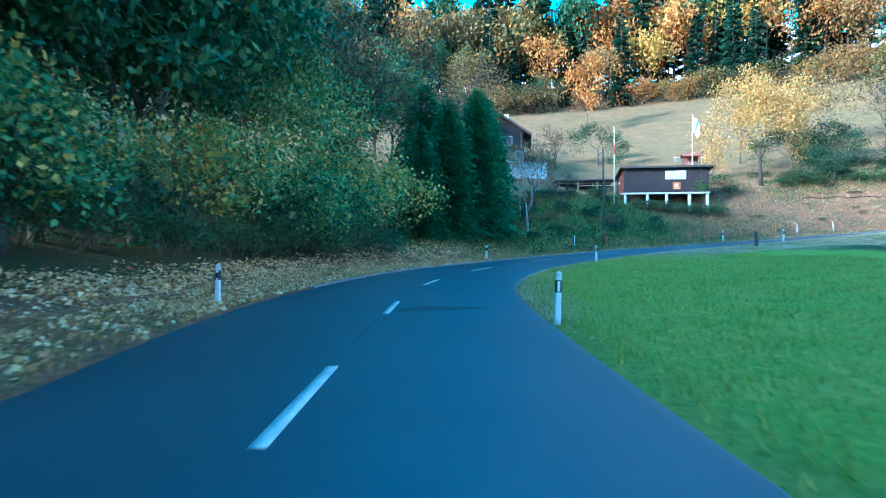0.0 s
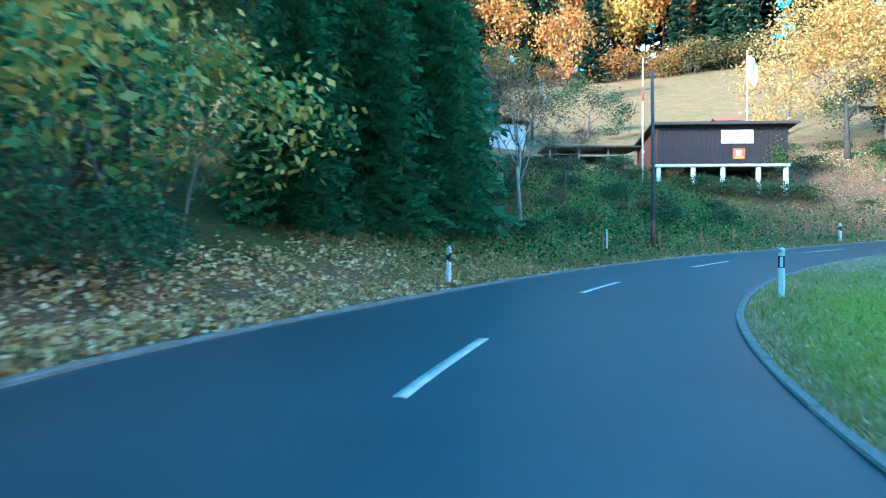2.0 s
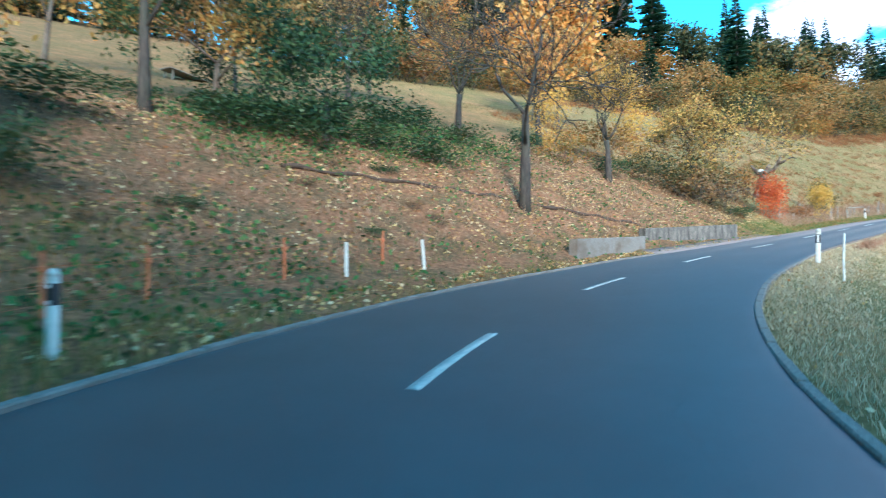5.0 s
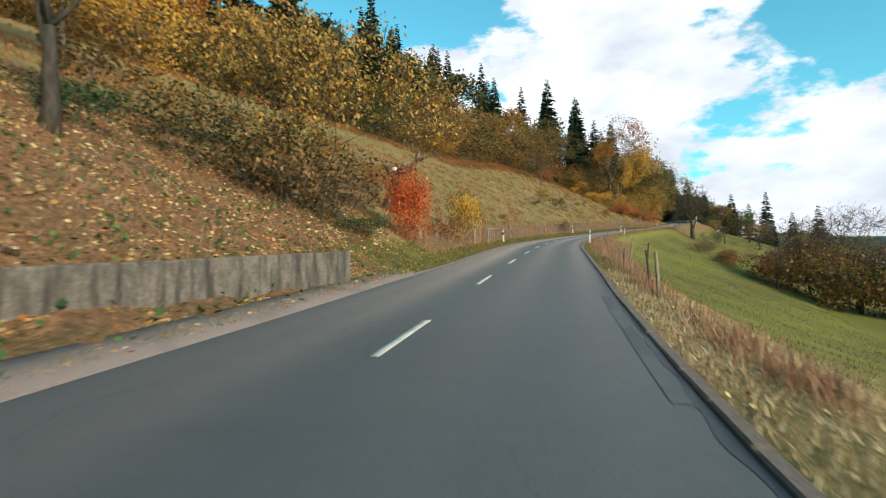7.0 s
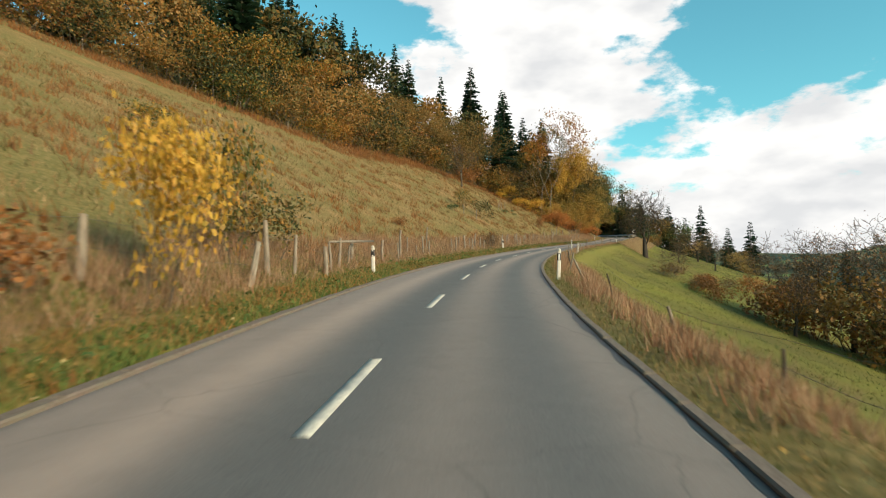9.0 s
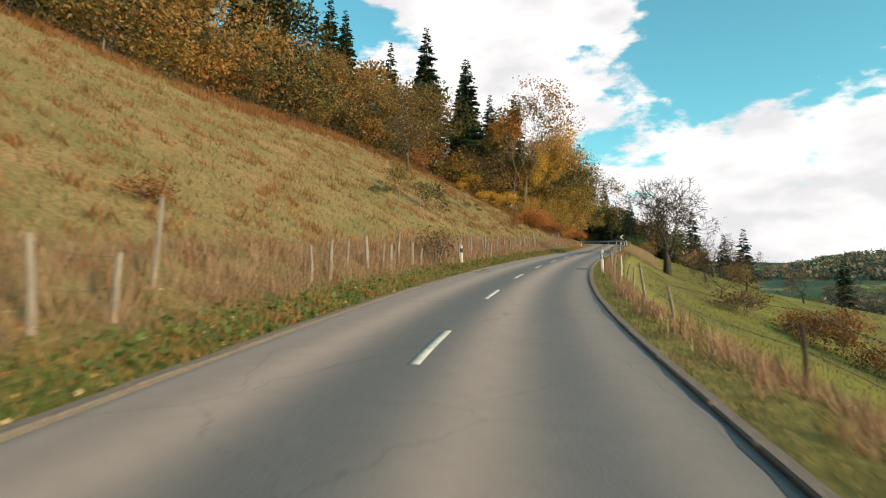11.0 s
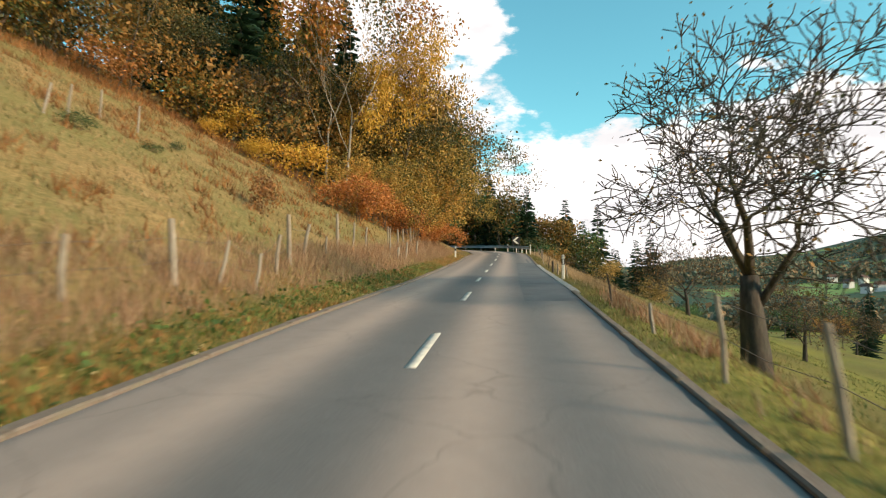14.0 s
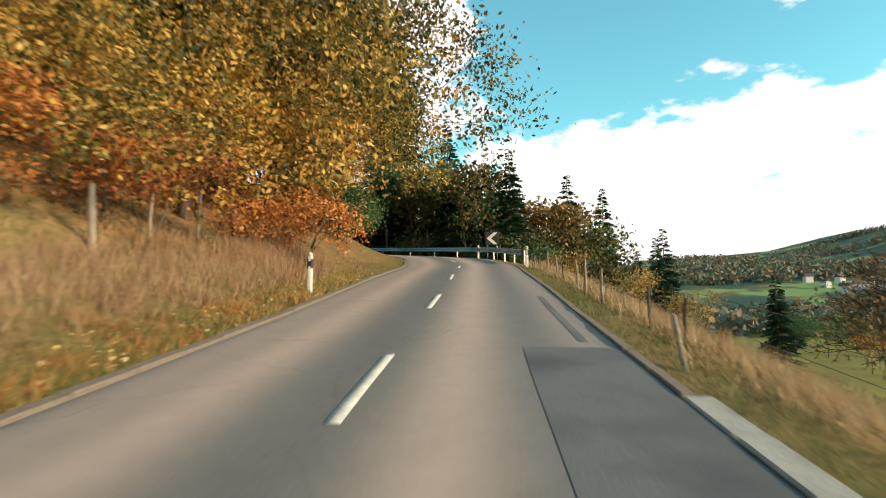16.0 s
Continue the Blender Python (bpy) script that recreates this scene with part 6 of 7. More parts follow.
kind("bank_rust", lambda: leafy_tree(72, 5.0, 0.28, 3, 0.8, 0.08, 4500, 0.24, 0.42, M_REDRUST, M_BARK, "bush", "rust red thicket on the bank", "bush", stems=5))

for key, seed, m_leaf, colour, tall in (("far_orange", 81, M_ORANGE, "orange", 16), ("far_yellow", 82, M_YELLOW, "yellow", 15), ("far_mixed", 83, M_MIXLEAF, "green and gold", 16), ("far_olive", 84, M_OLIVE, "olive brown", 14), ("far_green", 85, M_DARKLEAF, "dark green", 17)):
    broad(key, seed, m_leaf, colour, tall, 1500, 0.78, 1.15, 0.6, 0.2)
kind("edge_brown", lambda: leafy_tree(90, 11, 0.24, 4, 0.6, 0.12, 12000, 0.2, 0.5, M_OLIVE, M_BARK, "deciduous_tree", "olive brown tree leaning over the roadside fence", stems=2, keep=0.55))
kind("far_spruce", lambda: conifer(86, 23, 4.4, 20, M_CONIFER, 1.5, power=0.75))
kind("thicket", lambda: leafy_tree(87, 6.5, 0.26, 2, 0.85, 0.08, 1500, 0.40, 0.7, M_OLIVE, M_BARK, "bush", "tall olive brown thicket at the wood's edge", "bush", stems=6))
kind("thicket_gold", lambda: leafy_tree(88, 6.0, 0.26, 2, 0.85, 0.08, 1500, 0.40, 0.7, M_MIXLEAF, M_BARK, "bush", "tall gold and green thicket at the wood's edge", "bush", stems=6))
kind("thicket_rust", lambda: leafy_tree(89, 5.0, 0.26, 2, 0.85, 0.08, 1500, 0.36, 0.65, M_RUST, M_BARK, "bush", "rust brown thicket at the wood's edge", "bush", stems=6))
rng_w = random.Random(3)


def put(key, x, y, size=1.0, label="", squeeze=1.0, sink=0.1):
    return plant(key, (x, y, ground_at(x, y) - sink), rng_w.uniform(0, 6.28), size, label, squeeze)


def put_sd(key, s, d, size=1.0, label="", squeeze=1.0):
    x, y, _ = on_road(s, d)
    return put(key, float(x), float(y), size, label, squeeze)


# the wooded bank at the first bend
s = -26.0
while s < 35:
    e = 8.2 - 3.6 * smooth(16, 30, s) + rng_w.uniform(-0.4, 0.6)
    put_sd(rng_w.choice(("hedge_a", "hedge_b", "hedge_a", "hedge_c")), s, edge_l(s) + e, rng_w.uniform(0.8, 1.15))
    s += rng_w.uniform(1.9, 2.8)
s = -24.0
while s < 33:
    put_sd("hedge_c", s, edge_l(s) + 7.4 - 3.7 * smooth(16, 30, s) + rng_w.uniform(-0.3, 0.5), rng_w.uniform(0.5, 0.8))
    s += rng_w.uniform(2.2, 3.6)
for row, (d, gap) in enumerate(((13, 4.2), (18, 5.0), (24, 6.0), (31, 7.0))):
    s = -45.0 + row * 2
    while s < (27 if row == 0 else 24):
        put_sd(rng_w.choice(("woods_dark", "woods_dark", "woods_dark") if row < 1 else ("far_green", "far_spruce", "far_green")), s, d + rng_w.uniform(-1.2, 1.2), rng_w.uniform(0.85, 1.15) * (1 + 0.1 * row))
        s += gap * rng_w.uniform(0.8, 1.3)
for s, d, k in ((8.5, 13.5, 1.2), (12.0, 12.0, 1.2), (16.0, 11.5, 1.15), (19.0, 14.5, 1.2), (21.5, 12.0, 1.0), (24.5, 14.5, 1.2), (27.0, 17.5, 1.25), (30.0, 20.0, 1.2), (23.0, 20.0, 1.3), (33.0, 23.0, 1.15), (26.5, 24.0, 1.3)):
    put_sd("woods_dark", s, d, k)
put_sd("woods_thin", 35.0, 11.9, 1.12)
put_sd("woods_thin", 37.5, 15.5, 1.0)
put_sd("woods_mixed", 28.2, 11.6, 0.8)
for s, d, k in ((38.8, 9.4, 0.75), (41.0, 9.0, 0.95), (43.3, 8.7, 1.06), (45.2, 10.2, 0.98), (41.5, 12.2, 1.0)):
    put_sd("yew", s, d, k)
for s, d, k in ((47.4, 7.85, 1.05), (48.6, 10.5, 0.9)):
    put_sd("birch", s, d, k)
for s, d, k in ((45, 12, 0.9), (47, 14.5, 0.9), (43, 16, 1.0), (50, 17, 0.8), (40, 20, 1.1), (46, 20, 1.0)):
    put_sd("hedge_c" if k < 0.95 else "hedge_b", s, d, k)
put("woods_thin", 2.5, 62, 0.9)
put("apple_dark", -6, 64, 1.3)
# trees added south-west of the house to shade its white wall
for x, y, k in ((-9, 58, 0.9), (-6, 67, 0.95), (-12, 66, 1.0), (-4, 72, 0.9), (-9, 76, 1.0), (-14, 56, 0.9)):
    put("woods_dark", x, y, k)
# weeds and bushes on the bank below the hut
for k in range(40):
    s, e = rng_w.uniform(43, 61), rng_w.uniform(3.2, 12.5)
    put_sd("bush_green" if k % 3 else "bush_brown", s, edge_l(s) + e, rng_w.uniform(0.25, 0.6))
for k in range(10):
    s, e = rng_w.uniform(62, 76), rng_w.uniform(3.5, 11)
    put_sd("bush_brown" if k % 3 else "bush_green", s, edge_l(s) + e, rng_w.uniform(0.10, 0.2), squeeze=2.0)
for x, y, k in ((9.9, 60.2, 0.42), (10.7, 60.4, 0.45), (11.5, 60.9, 0.42), (12.2, 61.3, 0.4), (9.0, 60.0, 0.42), (13.0, 61.0, 0.4)):     # green tangle below the house
    plant("bush_green", (x, y, ground_at(x, y) - 0.1), x * 5.0, k, squeeze=1.3)
# trees between hut and wall
put("field_yellow", 34.6, 63.3, 1.0, squeeze=0.8)
put("apple_dark", 40.9, 60.7, 1.05)
put("apple_dark", 38.6, 64.4, 1.2)
put("apple_dark", 44.0, 66.5, 1.0)
put("field_bare", 50.5, 66.0, 0.9)
put("tan_a", 46.5, 71.0, 0.7)
put("olive_a", 56.0, 68.0, 0.7)
put("tan_a", 38.0, 74.5, 0.75)
put("bare_oak", 45.7, 53.8, 1.0)
put("field_bare", 58.6, 52.2, 0.85)
put("field_bare", 53.0, 60.0, 0.9)
put("apple_dark", 21.8, 82.0, 1.2, "olive green fruit tree on the meadow")
put("apple_small", 15.5, 80.0, 1.2)
put("apple_bare", 11.2, 56.0, 0.55, "dark crooked bare tree on the weedy bank")
put("birch", 8.2, 54.6, 1.0)
put("woods_thin", 9.0, 57.0, 0.42)
put("bush_brown", 8.4, 55.5, 0.8)
put("apple_dark", 21.3, 135.6, 1.7, "round green bush at the top of the meadow")
put("apple_dark", 26.8, 138.0, 1.4, "round green bush at the top of the meadow")
for x, y, k in ((42.5, 59.8, 0.5), (44.0, 58.6, 0.5), (45.2, 57.6, 0.45), (36.5, 62.0, 0.5), (38.0, 62.2, 0.5), (41.5, 61.5, 0.6), (30, 66, 0.7), (47.5, 61, 0.6), (50, 63, 0.7), (31, 62.5, 0.5)):
    put("bush_green", x, y, k, squeeze=1.9)
for k in range(16):
    s = rng_w.uniform(64, 84)
    put_sd("bush_green", s, rng_w.uniform(12.0, 17.5), rng_w.uniform(0.3, 0.5), squeeze=1.9)
for x in (20.6, 22.0, 23.6, 25.0, 26.4, 27.8):     # weeds before the hut
    put("bush_green", x, 60.9 - 0.145 * (x - 19.2) - 1.3, 0.6 + 0.06 * math.sin(x * 7), squeeze=1.1)
put("road_gold", 65.9, 47.2, 0.92, squeeze=0.85)
put("gold_tree", 61.5, 53.5, 0.9, squeeze=0.7)
put("far_orange", 74.0, 59.0, 0.7)
put("far_orange", 80.0, 62.0, 0.8)
put("field_bare", 60.0, 57.0, 0.9)
for s, d, k in ((97, 9.5, 0.8), (99.5, 8.5, 0.6), (106.5, 9.5, 0.6), (94, 10.5, 0.8), (90, 11.5, 0.7), (97, 13, 1.0), (88, 13, 0.8)):
    put_sd(rng_w.choice(("bush_olive", "bush_green", "bush_mixed")), s, d, k * 0.8)
put_sd("bush_red", 106.8, 5.1, 1.1, squeeze=0.72)
put_sd("bush_brown", 101.0, 6.1, 1.2, "brown tangled bush with dark twigs above the verge")
put_sd("bush_olive", 103.2, 7.2, 0.65)
put_sd("bush_olive", 101.5, 8.2, 0.8)
put_sd("bush_brown", 98.8, 7.3, 1.1, "brown tangled bush with dark twigs above the verge")
put_sd("bush_green", 102.2, 5.6, 0.35, squeeze=1.6)
put_sd("bush_mixed", 108.0, 7.6, 0.6, squeeze=0.7)
put_sd("bush_yellow", 114.9, 3.9, 1.02, squeeze=0.45)
put_sd("bush_mixed", 119.0, 4.7, 0.85, "yellow-green young tree at the fence", 0.42)
put_sd("bush_olive", 121.8, 4.9, 0.5)
put_sd("bush_rust", 145.9, 7.6, 0.3)
put_sd("bush_mixed", 128.5, 13.5, 0.45)
put_sd("bush_rust", 112, 4.6, 0.45)
put_sd("bush_mixed", 177.0, 12.6, 0.62, squeeze=0.7)
put_sd("bush_olive", 177.0, 10.3, 0.62, squeeze=0.8)
put_sd("bush_brown", 159.3, 3.95, 0.85, "dark brown bramble bush at the verge", 0.7)
put_sd("bush_rust", 200.4, 8.1, 0.62, squeeze=0.55)
for s, d, k in ((171, 12, 0.3), (174, 12.5, 0.25), (196, 12.6, 0.3), (199, 12, 0.22), (203, 13.5, 0.2)):
    put_sd("bush_green", s, d, k)

# the wood along the hill
EDGE_S = np.array([38, 50, 62, 80, 92, 100, 120, 145, 160, 172, 188, 203, 212, 219, 226, 234, 300])
EDGE_D = np.array([84, 86, 86, 78, 60, 46, 47, 45, 37, 31, 33, 33, 31, 23, 14, 8.5, 8.5])
rng_f = np.random.default_rng(17)
spots = [(x + rng_f.uniform(-2.4, 2.4), y + rng_f.uniform(-2.4, 2.4)) for x in np.arange(-60, 275, 6.4) for y in np.arange(-60, 190, 6.4)]
fx, fy = np.array(spots).T
fs, fd = road_frame(fx, fy)
fe = fd - np.interp(fs, EDGE_S, EDGE_D)
for x, y, s, e in zip(fx, fy, fs, fe):
    if not (e > 0 and s > 36 and s < 290):
        continue
    high = s < 96
    if e > (38 if high else 22) or (s > 255 and e > 14):
        continue
    roll = rng_f.random()
    if high:
        key = ("far_orange", "far_orange", "far_yellow", "far_olive", "far_mixed", "far_olive", "far_spruce", "far_spruce", "far_spruce", "far_spruce", "far_green")[int(roll * 11)]
        size = rng_f.uniform(1.25, 1.75) if e > 8 else rng_f.uniform(0.8, 1.15)
    elif e < 11:
        key = (("olive_a", "orange_a", "mixed_a", "olive_b", "orange_b", "spruce_b", "mixed_b") if s < 148 else ("olive_a", "olive_b", "mixed_a", "olive_b", "olive_a", "spruce_b", "tan_a"))[int(roll * 7)]
        size = rng_f.uniform(0.55, 0.8)
    else:
        key = ("spruce_a", "spruce_b", "olive_a", "spruce_a", "far_orange" if s < 165 else "far_olive", "far_olive", "far_orange" if s < 150 else "spruce_b")[int(roll * 7)]
        size = rng_f.uniform(0.8, 1.2) * (1.55 if s < 160 else 1.0)
    if s > 200 and e < 12:
        key, size = "edge_brown", rng_f.uniform(0.8, 1.15)
    plant(key, (x, y, ground_at(x, y) - 0.15), rng_f.uniform(0, 6.28), size, squeeze=0.72 if high else 1.0)
for s in np.concatenate([np.arange(39, 98, 1.5), np.arange(98, 226, 3.0)]):      # the thicket along its edge
    for row in ((0.0, 3.6) if s >= 98 else (1.0,)):
        d = float(np.interp(s, EDGE_S, EDGE_D)) + row - 1.5 + rng_f.uniform(-1.0, 1.0)
        x, y, _ = on_road(s + rng_f.uniform(-1.2, 1.2), d)
        key = ("thicket", "thicket", "thicket_gold", "thicket_rust", "thicket")[int(rng_f.random() * 5)]
        plant(key, (float(x), float(y), ground_at(float(x), float(y)) - 0.1), rng_f.uniform(0, 6.28), rng_f.uniform(0.6, 0.85) if row == 0 else rng_f.uniform(0.8, 1.15))
put("far_orange", 26.3, 106.0, 0.85, squeeze=0.6)
# tall spruces that stand out above the wood
for x, y, top in ((216, -16, 66), (194.5, -17, 57), (200.8, 17.5, 71), (222, -27, 62), (205, -5, 63), (209, 4, 66), (196, 9, 66), (190, 22, 67), (184, 33, 70), (199, -10, 60), (176, 42, 70)):
    size = (top - ground_at(x, y)) / 22
    put("spruce_a", x, y, size, squeeze=0.8 / max(1.0, size * 0.8))
# front of the wood near the bend
put("poplar", 170.6, -17.0, 1.0, squeeze=1.0)
put("poplar", 172.0, -16.0, 0.85, squeeze=0.9)
put("great_gold", 172.0, -23.2, 0.98, squeeze=0.62)
put("tan_a", 176.0, -27.0, 1.2, "faded pinkish tan tree beside the golden one", 0.7)
put("bank_gold", 169.3, -20.6, 0.62)
put("bank_gold", 172.6, -24.6, 0.68)
put("bank_gold", 175.8, -28.2, 0.66)
put("bank_gold", 168.4, -17.8, 0.5)
put("bank_rust", 165.0, -15.4, 0.62)
put("bank_rust", 166.6, -17.9, 0.55)
put("bank_rust", 168.6, -21.6, 0.5)
put("bank_rust", 172.0, -26.6, 0.5)
for x, y, k in ((173.8, -9.2, 1.0), (169.7, -13.4, 1.0), (171.0, -11.0, 0.7), (170.2, -10.0, 0.5), (172.6, -7.6, 0.5)):
    put("bush_yellow", x, y, k)
put("apple_bare", 175.4, -12.0, 1.0, "gnarled old tree with twisting limbs at the wood's edge")
put("apple_bare", 161.5, 4.5, 0.95, "gnarled half-bare tree at the wood's edge")
for x, y, k in ((184, -12, 1.0), (188, -15, 1.1), (181.5, -17.5, 0.9), (187, -21, 1.0), (191, -8, 1.2)):
    put("spruce_a" if k > 1.08 else "spruce_b", x, y, k)
put("dark_a", 186, -33, 1.0)
put("spruce_a", 187, -24, 1.0)

# valley side: orchard, hedgerow and the trees past the bend
plant("apple_great", (138.3, -15.4, ground_at(138.3, -15.4) - 0.1), 0.9, 1.14, squeeze=1.14)
for x, y, k in ((146.2, -34.7, 1.0), (158.2, -41.6, 1.3), (161.5, -46.5, 1.1), (162.0, -80.8, 1.1), (140.5, -44.0, 0.9), (152.0, -52.0, 1.0), (133.0, -40.0, 0.9), (128.5, -12.0, 0.6)):
    put("apple_small", x, y, k)
put("apple_small", 143.0, -25.0, 0.75)
put("spruce_b", 212.0, -147.6, 1.15)
for x, y, k in ((123.4, -19.3, 0.7), (117.5, -7.3, 0.5), (120, -9.5, 0.45), (114, -4.5, 0.5), (111, -3.5, 0.45)):
    put("bush_rust", x, y, k * 1.3)
for k in range(22):     # hedgerow across the slope
    f = k / 21
    x, y = 108 - 36 * f + rng_w.uniform(-1.5, 1.5), -5 - 12 * f + rng_w.uniform(-2.5, 1.5)
    put(rng_w.choice(("bush_rust", "bush_brown", "bush_olive", "bush_rust")), x, y, rng_w.uniform(1.1, 1.9))
for x, y, k in ((102.3, -8.4, 1.7), (99, -9.5, 1.6), (96, -7, 1.55), (106, -10, 1.4), (93, -9.5, 1.7), (90, -10, 1.5)):
    put("apple_small", x, y, k, "tall brown half-bare tree in the hedgerow")
put("apple_bare", 108.5, -9.5, 1.15)
put("apple_bare", 101.0, -10.0, 1.45)
for x, y, k in ((120.8, -5.7, 0.9), (117.1, -6.5, 0.8), (120.8, -13.0, 0.9), (122.5, -7.5, 0.7)):
    put("bush_brown", x, y, k, "dark brown withered bush on the orchard slope", 1.3)
put("apple_small", 102.6, -2.7, 1.0)
put("apple_bare", 108.0, -9.0, 0.7)
put("birch", 97.0, -8.0, 1.1)
put("apple_bare", 96.0, -11, 0.8)
for x, y, k, key in ((204.4, -82.8, 1.0, "spruce_a"), (198, -72, 0.85, "spruce_b"), (200, -88, 0.9, "spruce_b"), (212.0, -108.0, 1.32, "spruce_b"), (192, -62, 0.8, "spruce_b"), (190, -70, 0.55, "spruce_b"), (196, -78, 0.65, "spruce_b"),
                     (187, -60, 0.65, "olive_b"), (203, -95, 0.7, "olive_a"), (193, -84, 0.6, "tan_a"), (188, -66, 0.5, "tan_a"), (196, -66, 0.7, "spruce_b"), (206, -101, 0.6, "tan_a")):
    put(key, x, y, k)
for k in range(12):     # the dark wood straight ahead
    s = 254 + 28 * rng_w.random()
    d = -(13 + 9 * rng_w.random())
    put_sd(rng_w.choice(("spruce_b", "spruce_b", "dark_a", "dark_a", "spruce_a")), s, d, rng_w.uniform(0.55, 0.75))
for k in range(14):
    s = 255 + 2.2 * k
    for d in (-6.6, -11.0):
        put_sd(rng_w.choice(("far_green", "spruce_b", "spruce_b", "far_olive")), s + rng_w.uniform(-0.8, 0.8), d + rng_w.uniform(-1, 1), rng_w.uniform(0.48, 0.64))
for k in range(26):
    put_sd(rng_w.choice(("hedge_c", "bush_olive", "bush_brown")), 247 + 1.5 * k, -(6.2 + 2.2 * rng_w.random()), rng_w.uniform(0.7, 1.1))
    put_sd("hedge_c", 240 + 1.5 * k, 6.0 + 1.5 * rng_w.random(), rng_w.uniform(0.8, 1.2))
for s, d, key, k in ((229, 8.5, "bank_gold", 0.9), (232, 8.5, "edge_brown", 0.95), (235.5, 8.0, "bank_gold", 1.0), (238.5, 7.0, "woods_thin", 1.05), (241.5, 7.5, "edge_brown", 1.25), (245, 7.5, "woods_dark", 0.9), (249, 8, "woods_dark", 0.85), (253, 7.5, "woods_dark", 0.8), (233, 12, "edge_brown", 1.3), (239, 12, "edge_brown", 1.35), (246, 13, "woods_dark", 0.7)):
    put_sd(key, s, d, k)
for x, y, k, key in ((200.6, -54.0, 0.8, "spruce_a"), (199.4, -56.0, 0.8, "dark_a"), (197.8, -58.0, 0.75, "spruce_b"), (204.5, -51.5, 0.95, "spruce_a"), (203.0, -56.5, 0.85, "dark_a"), (207.5, -50.5, 1.05, "spruce_a"), (201.5, -60.5, 0.6, "olive_a")):
    put(key, x, y, k)
# darker clumps down in the valley
for x, y, k, key in ((262, -180, 0.6, "spruce_b"), (270, -190, 0.55, "orange_a"), (280, -215, 0.8, "dark_a"), (272, -205, 0.8, "dark_a"), (290, -240, 0.9, "dark_a"), (255, -205, 0.5, "olive_b"), (238, -215, 0.9, "dark_a"), (248, -240, 1.0, "spruce_b"),
                     (225, -205, 0.8, "dark_a"), (230, -240, 1.0, "dark_a"), (205, -180, 0.6, "olive_a"), (190, -150, 0.7, "olive_b"), (215, -225, 0.9, "spruce_a"), (200, -160, 0.6, "orange_a"), (300, -150, 1.0, "spruce_b"), (180, -130, 0.7, "spruce_b")):
    put(key, x, y, k)


# ---- the old hollow tree ----
def old_stump():
    """A thick, split old trunk with two stubs of limbs."""
    rng = np.random.default_rng(9)
    base = Vector((77.0, 42.5, ground_at(77.0, 42.5)))
    ob = thing("hollow_tree", "gnarled old pollard trunk with broken limb stubs", "dead tree", Matrix.Translation(base) @ Euler((0, 0, radians(-110))).to_matrix().to_4x4() @ Matrix.Diagonal((0.94, 0.94, 0.97, 1)))

    def rough(points, radii, sides):
        v, f = tube(points, radii, sides)
        return [q + Vector(rng.normal(0, 0.07 * radii[min(len(radii) - 1, k // sides)] / 0.35, 3)) for k, q in enumerate(v)], f
    trunk = [rough([(-0.35, 0, -0.4), (-0.25, 0.0, 0.3), (-0.1, 0.05, 0.9), (0.05, 0, 1.5), (0.12, 0, 2.0), (0.1, 0, 2.45)], [0.55, 0.42, 0.33, 0.28, 0.26, 0.34], 12),
             rough([(-0.5, 0.1, -0.3), (-0.55, 0.1, 0.4), (-0.35, 0.1, 1.0)], [0.35, 0.3, 0.12], 8), rough([(0.3, -0.2, -0.3), (0.25, -0.2, 0.5), (0.15, -0.1, 1.2)], [0.32, 0.26, 0.1], 8)]
    part("trunk", tubes_mesh("trunk", trunk, M_OLDWOOD), ob)
    part("limb", tubes_mesh("limb", [rough([(-0.05, 0, 2.3), (-0.3, 0, 2.6), (-0.5, 0.1, 2.8), (-0.7, 0.1, 3.05), (-0.8, 0.15, 3.2)], [0.24, 0.17, 0.13, 0.1, 0.06], 8)], M_OLDWOOD), ob)
    part("limb", tubes_mesh("limb", [rough([(0.1, 0, 2.3), (0.55, 0, 2.5), (1.05, 0, 2.55), (1.35, -0.1, 2.9), (1.6, -0.15, 3.45), (1.75, -0.15, 3.7)], [0.25, 0.18, 0.15, 0.14, 0.11, 0.05], 8),
                                     rough([(1.4, -0.1, 3.0), (2.0, -0.1, 3.2), (2.5, -0.1, 3.45), (2.85, -0.1, 3.3)], [0.12, 0.09, 0.07, 0.04], 6)], M_OLDWOOD), ob)
    part("limb", tubes_mesh("limb", [rough([(0.3, 0.1, 2.4), (0.55, 0.2, 2.9), (0.7, 0.2, 3.1)], [0.18, 0.14, 0.08], 7)], M_OLDWOOD), ob)
    tub = thing("plastic_tub", "upturned white plastic tub on the old trunk", "tub", ob.matrix_world @ Matrix.Translation((0.02, 0.0, 2.62)))
    part("tub", tubes_mesh("tub", [tube([(0, 0, -0.2), (0, 0, 0.02), (0, 0, 0.10)], [0.25, 0.24, 0.12], 16)], M_WHITEPAINT), tub)
    return ob


old_stump()


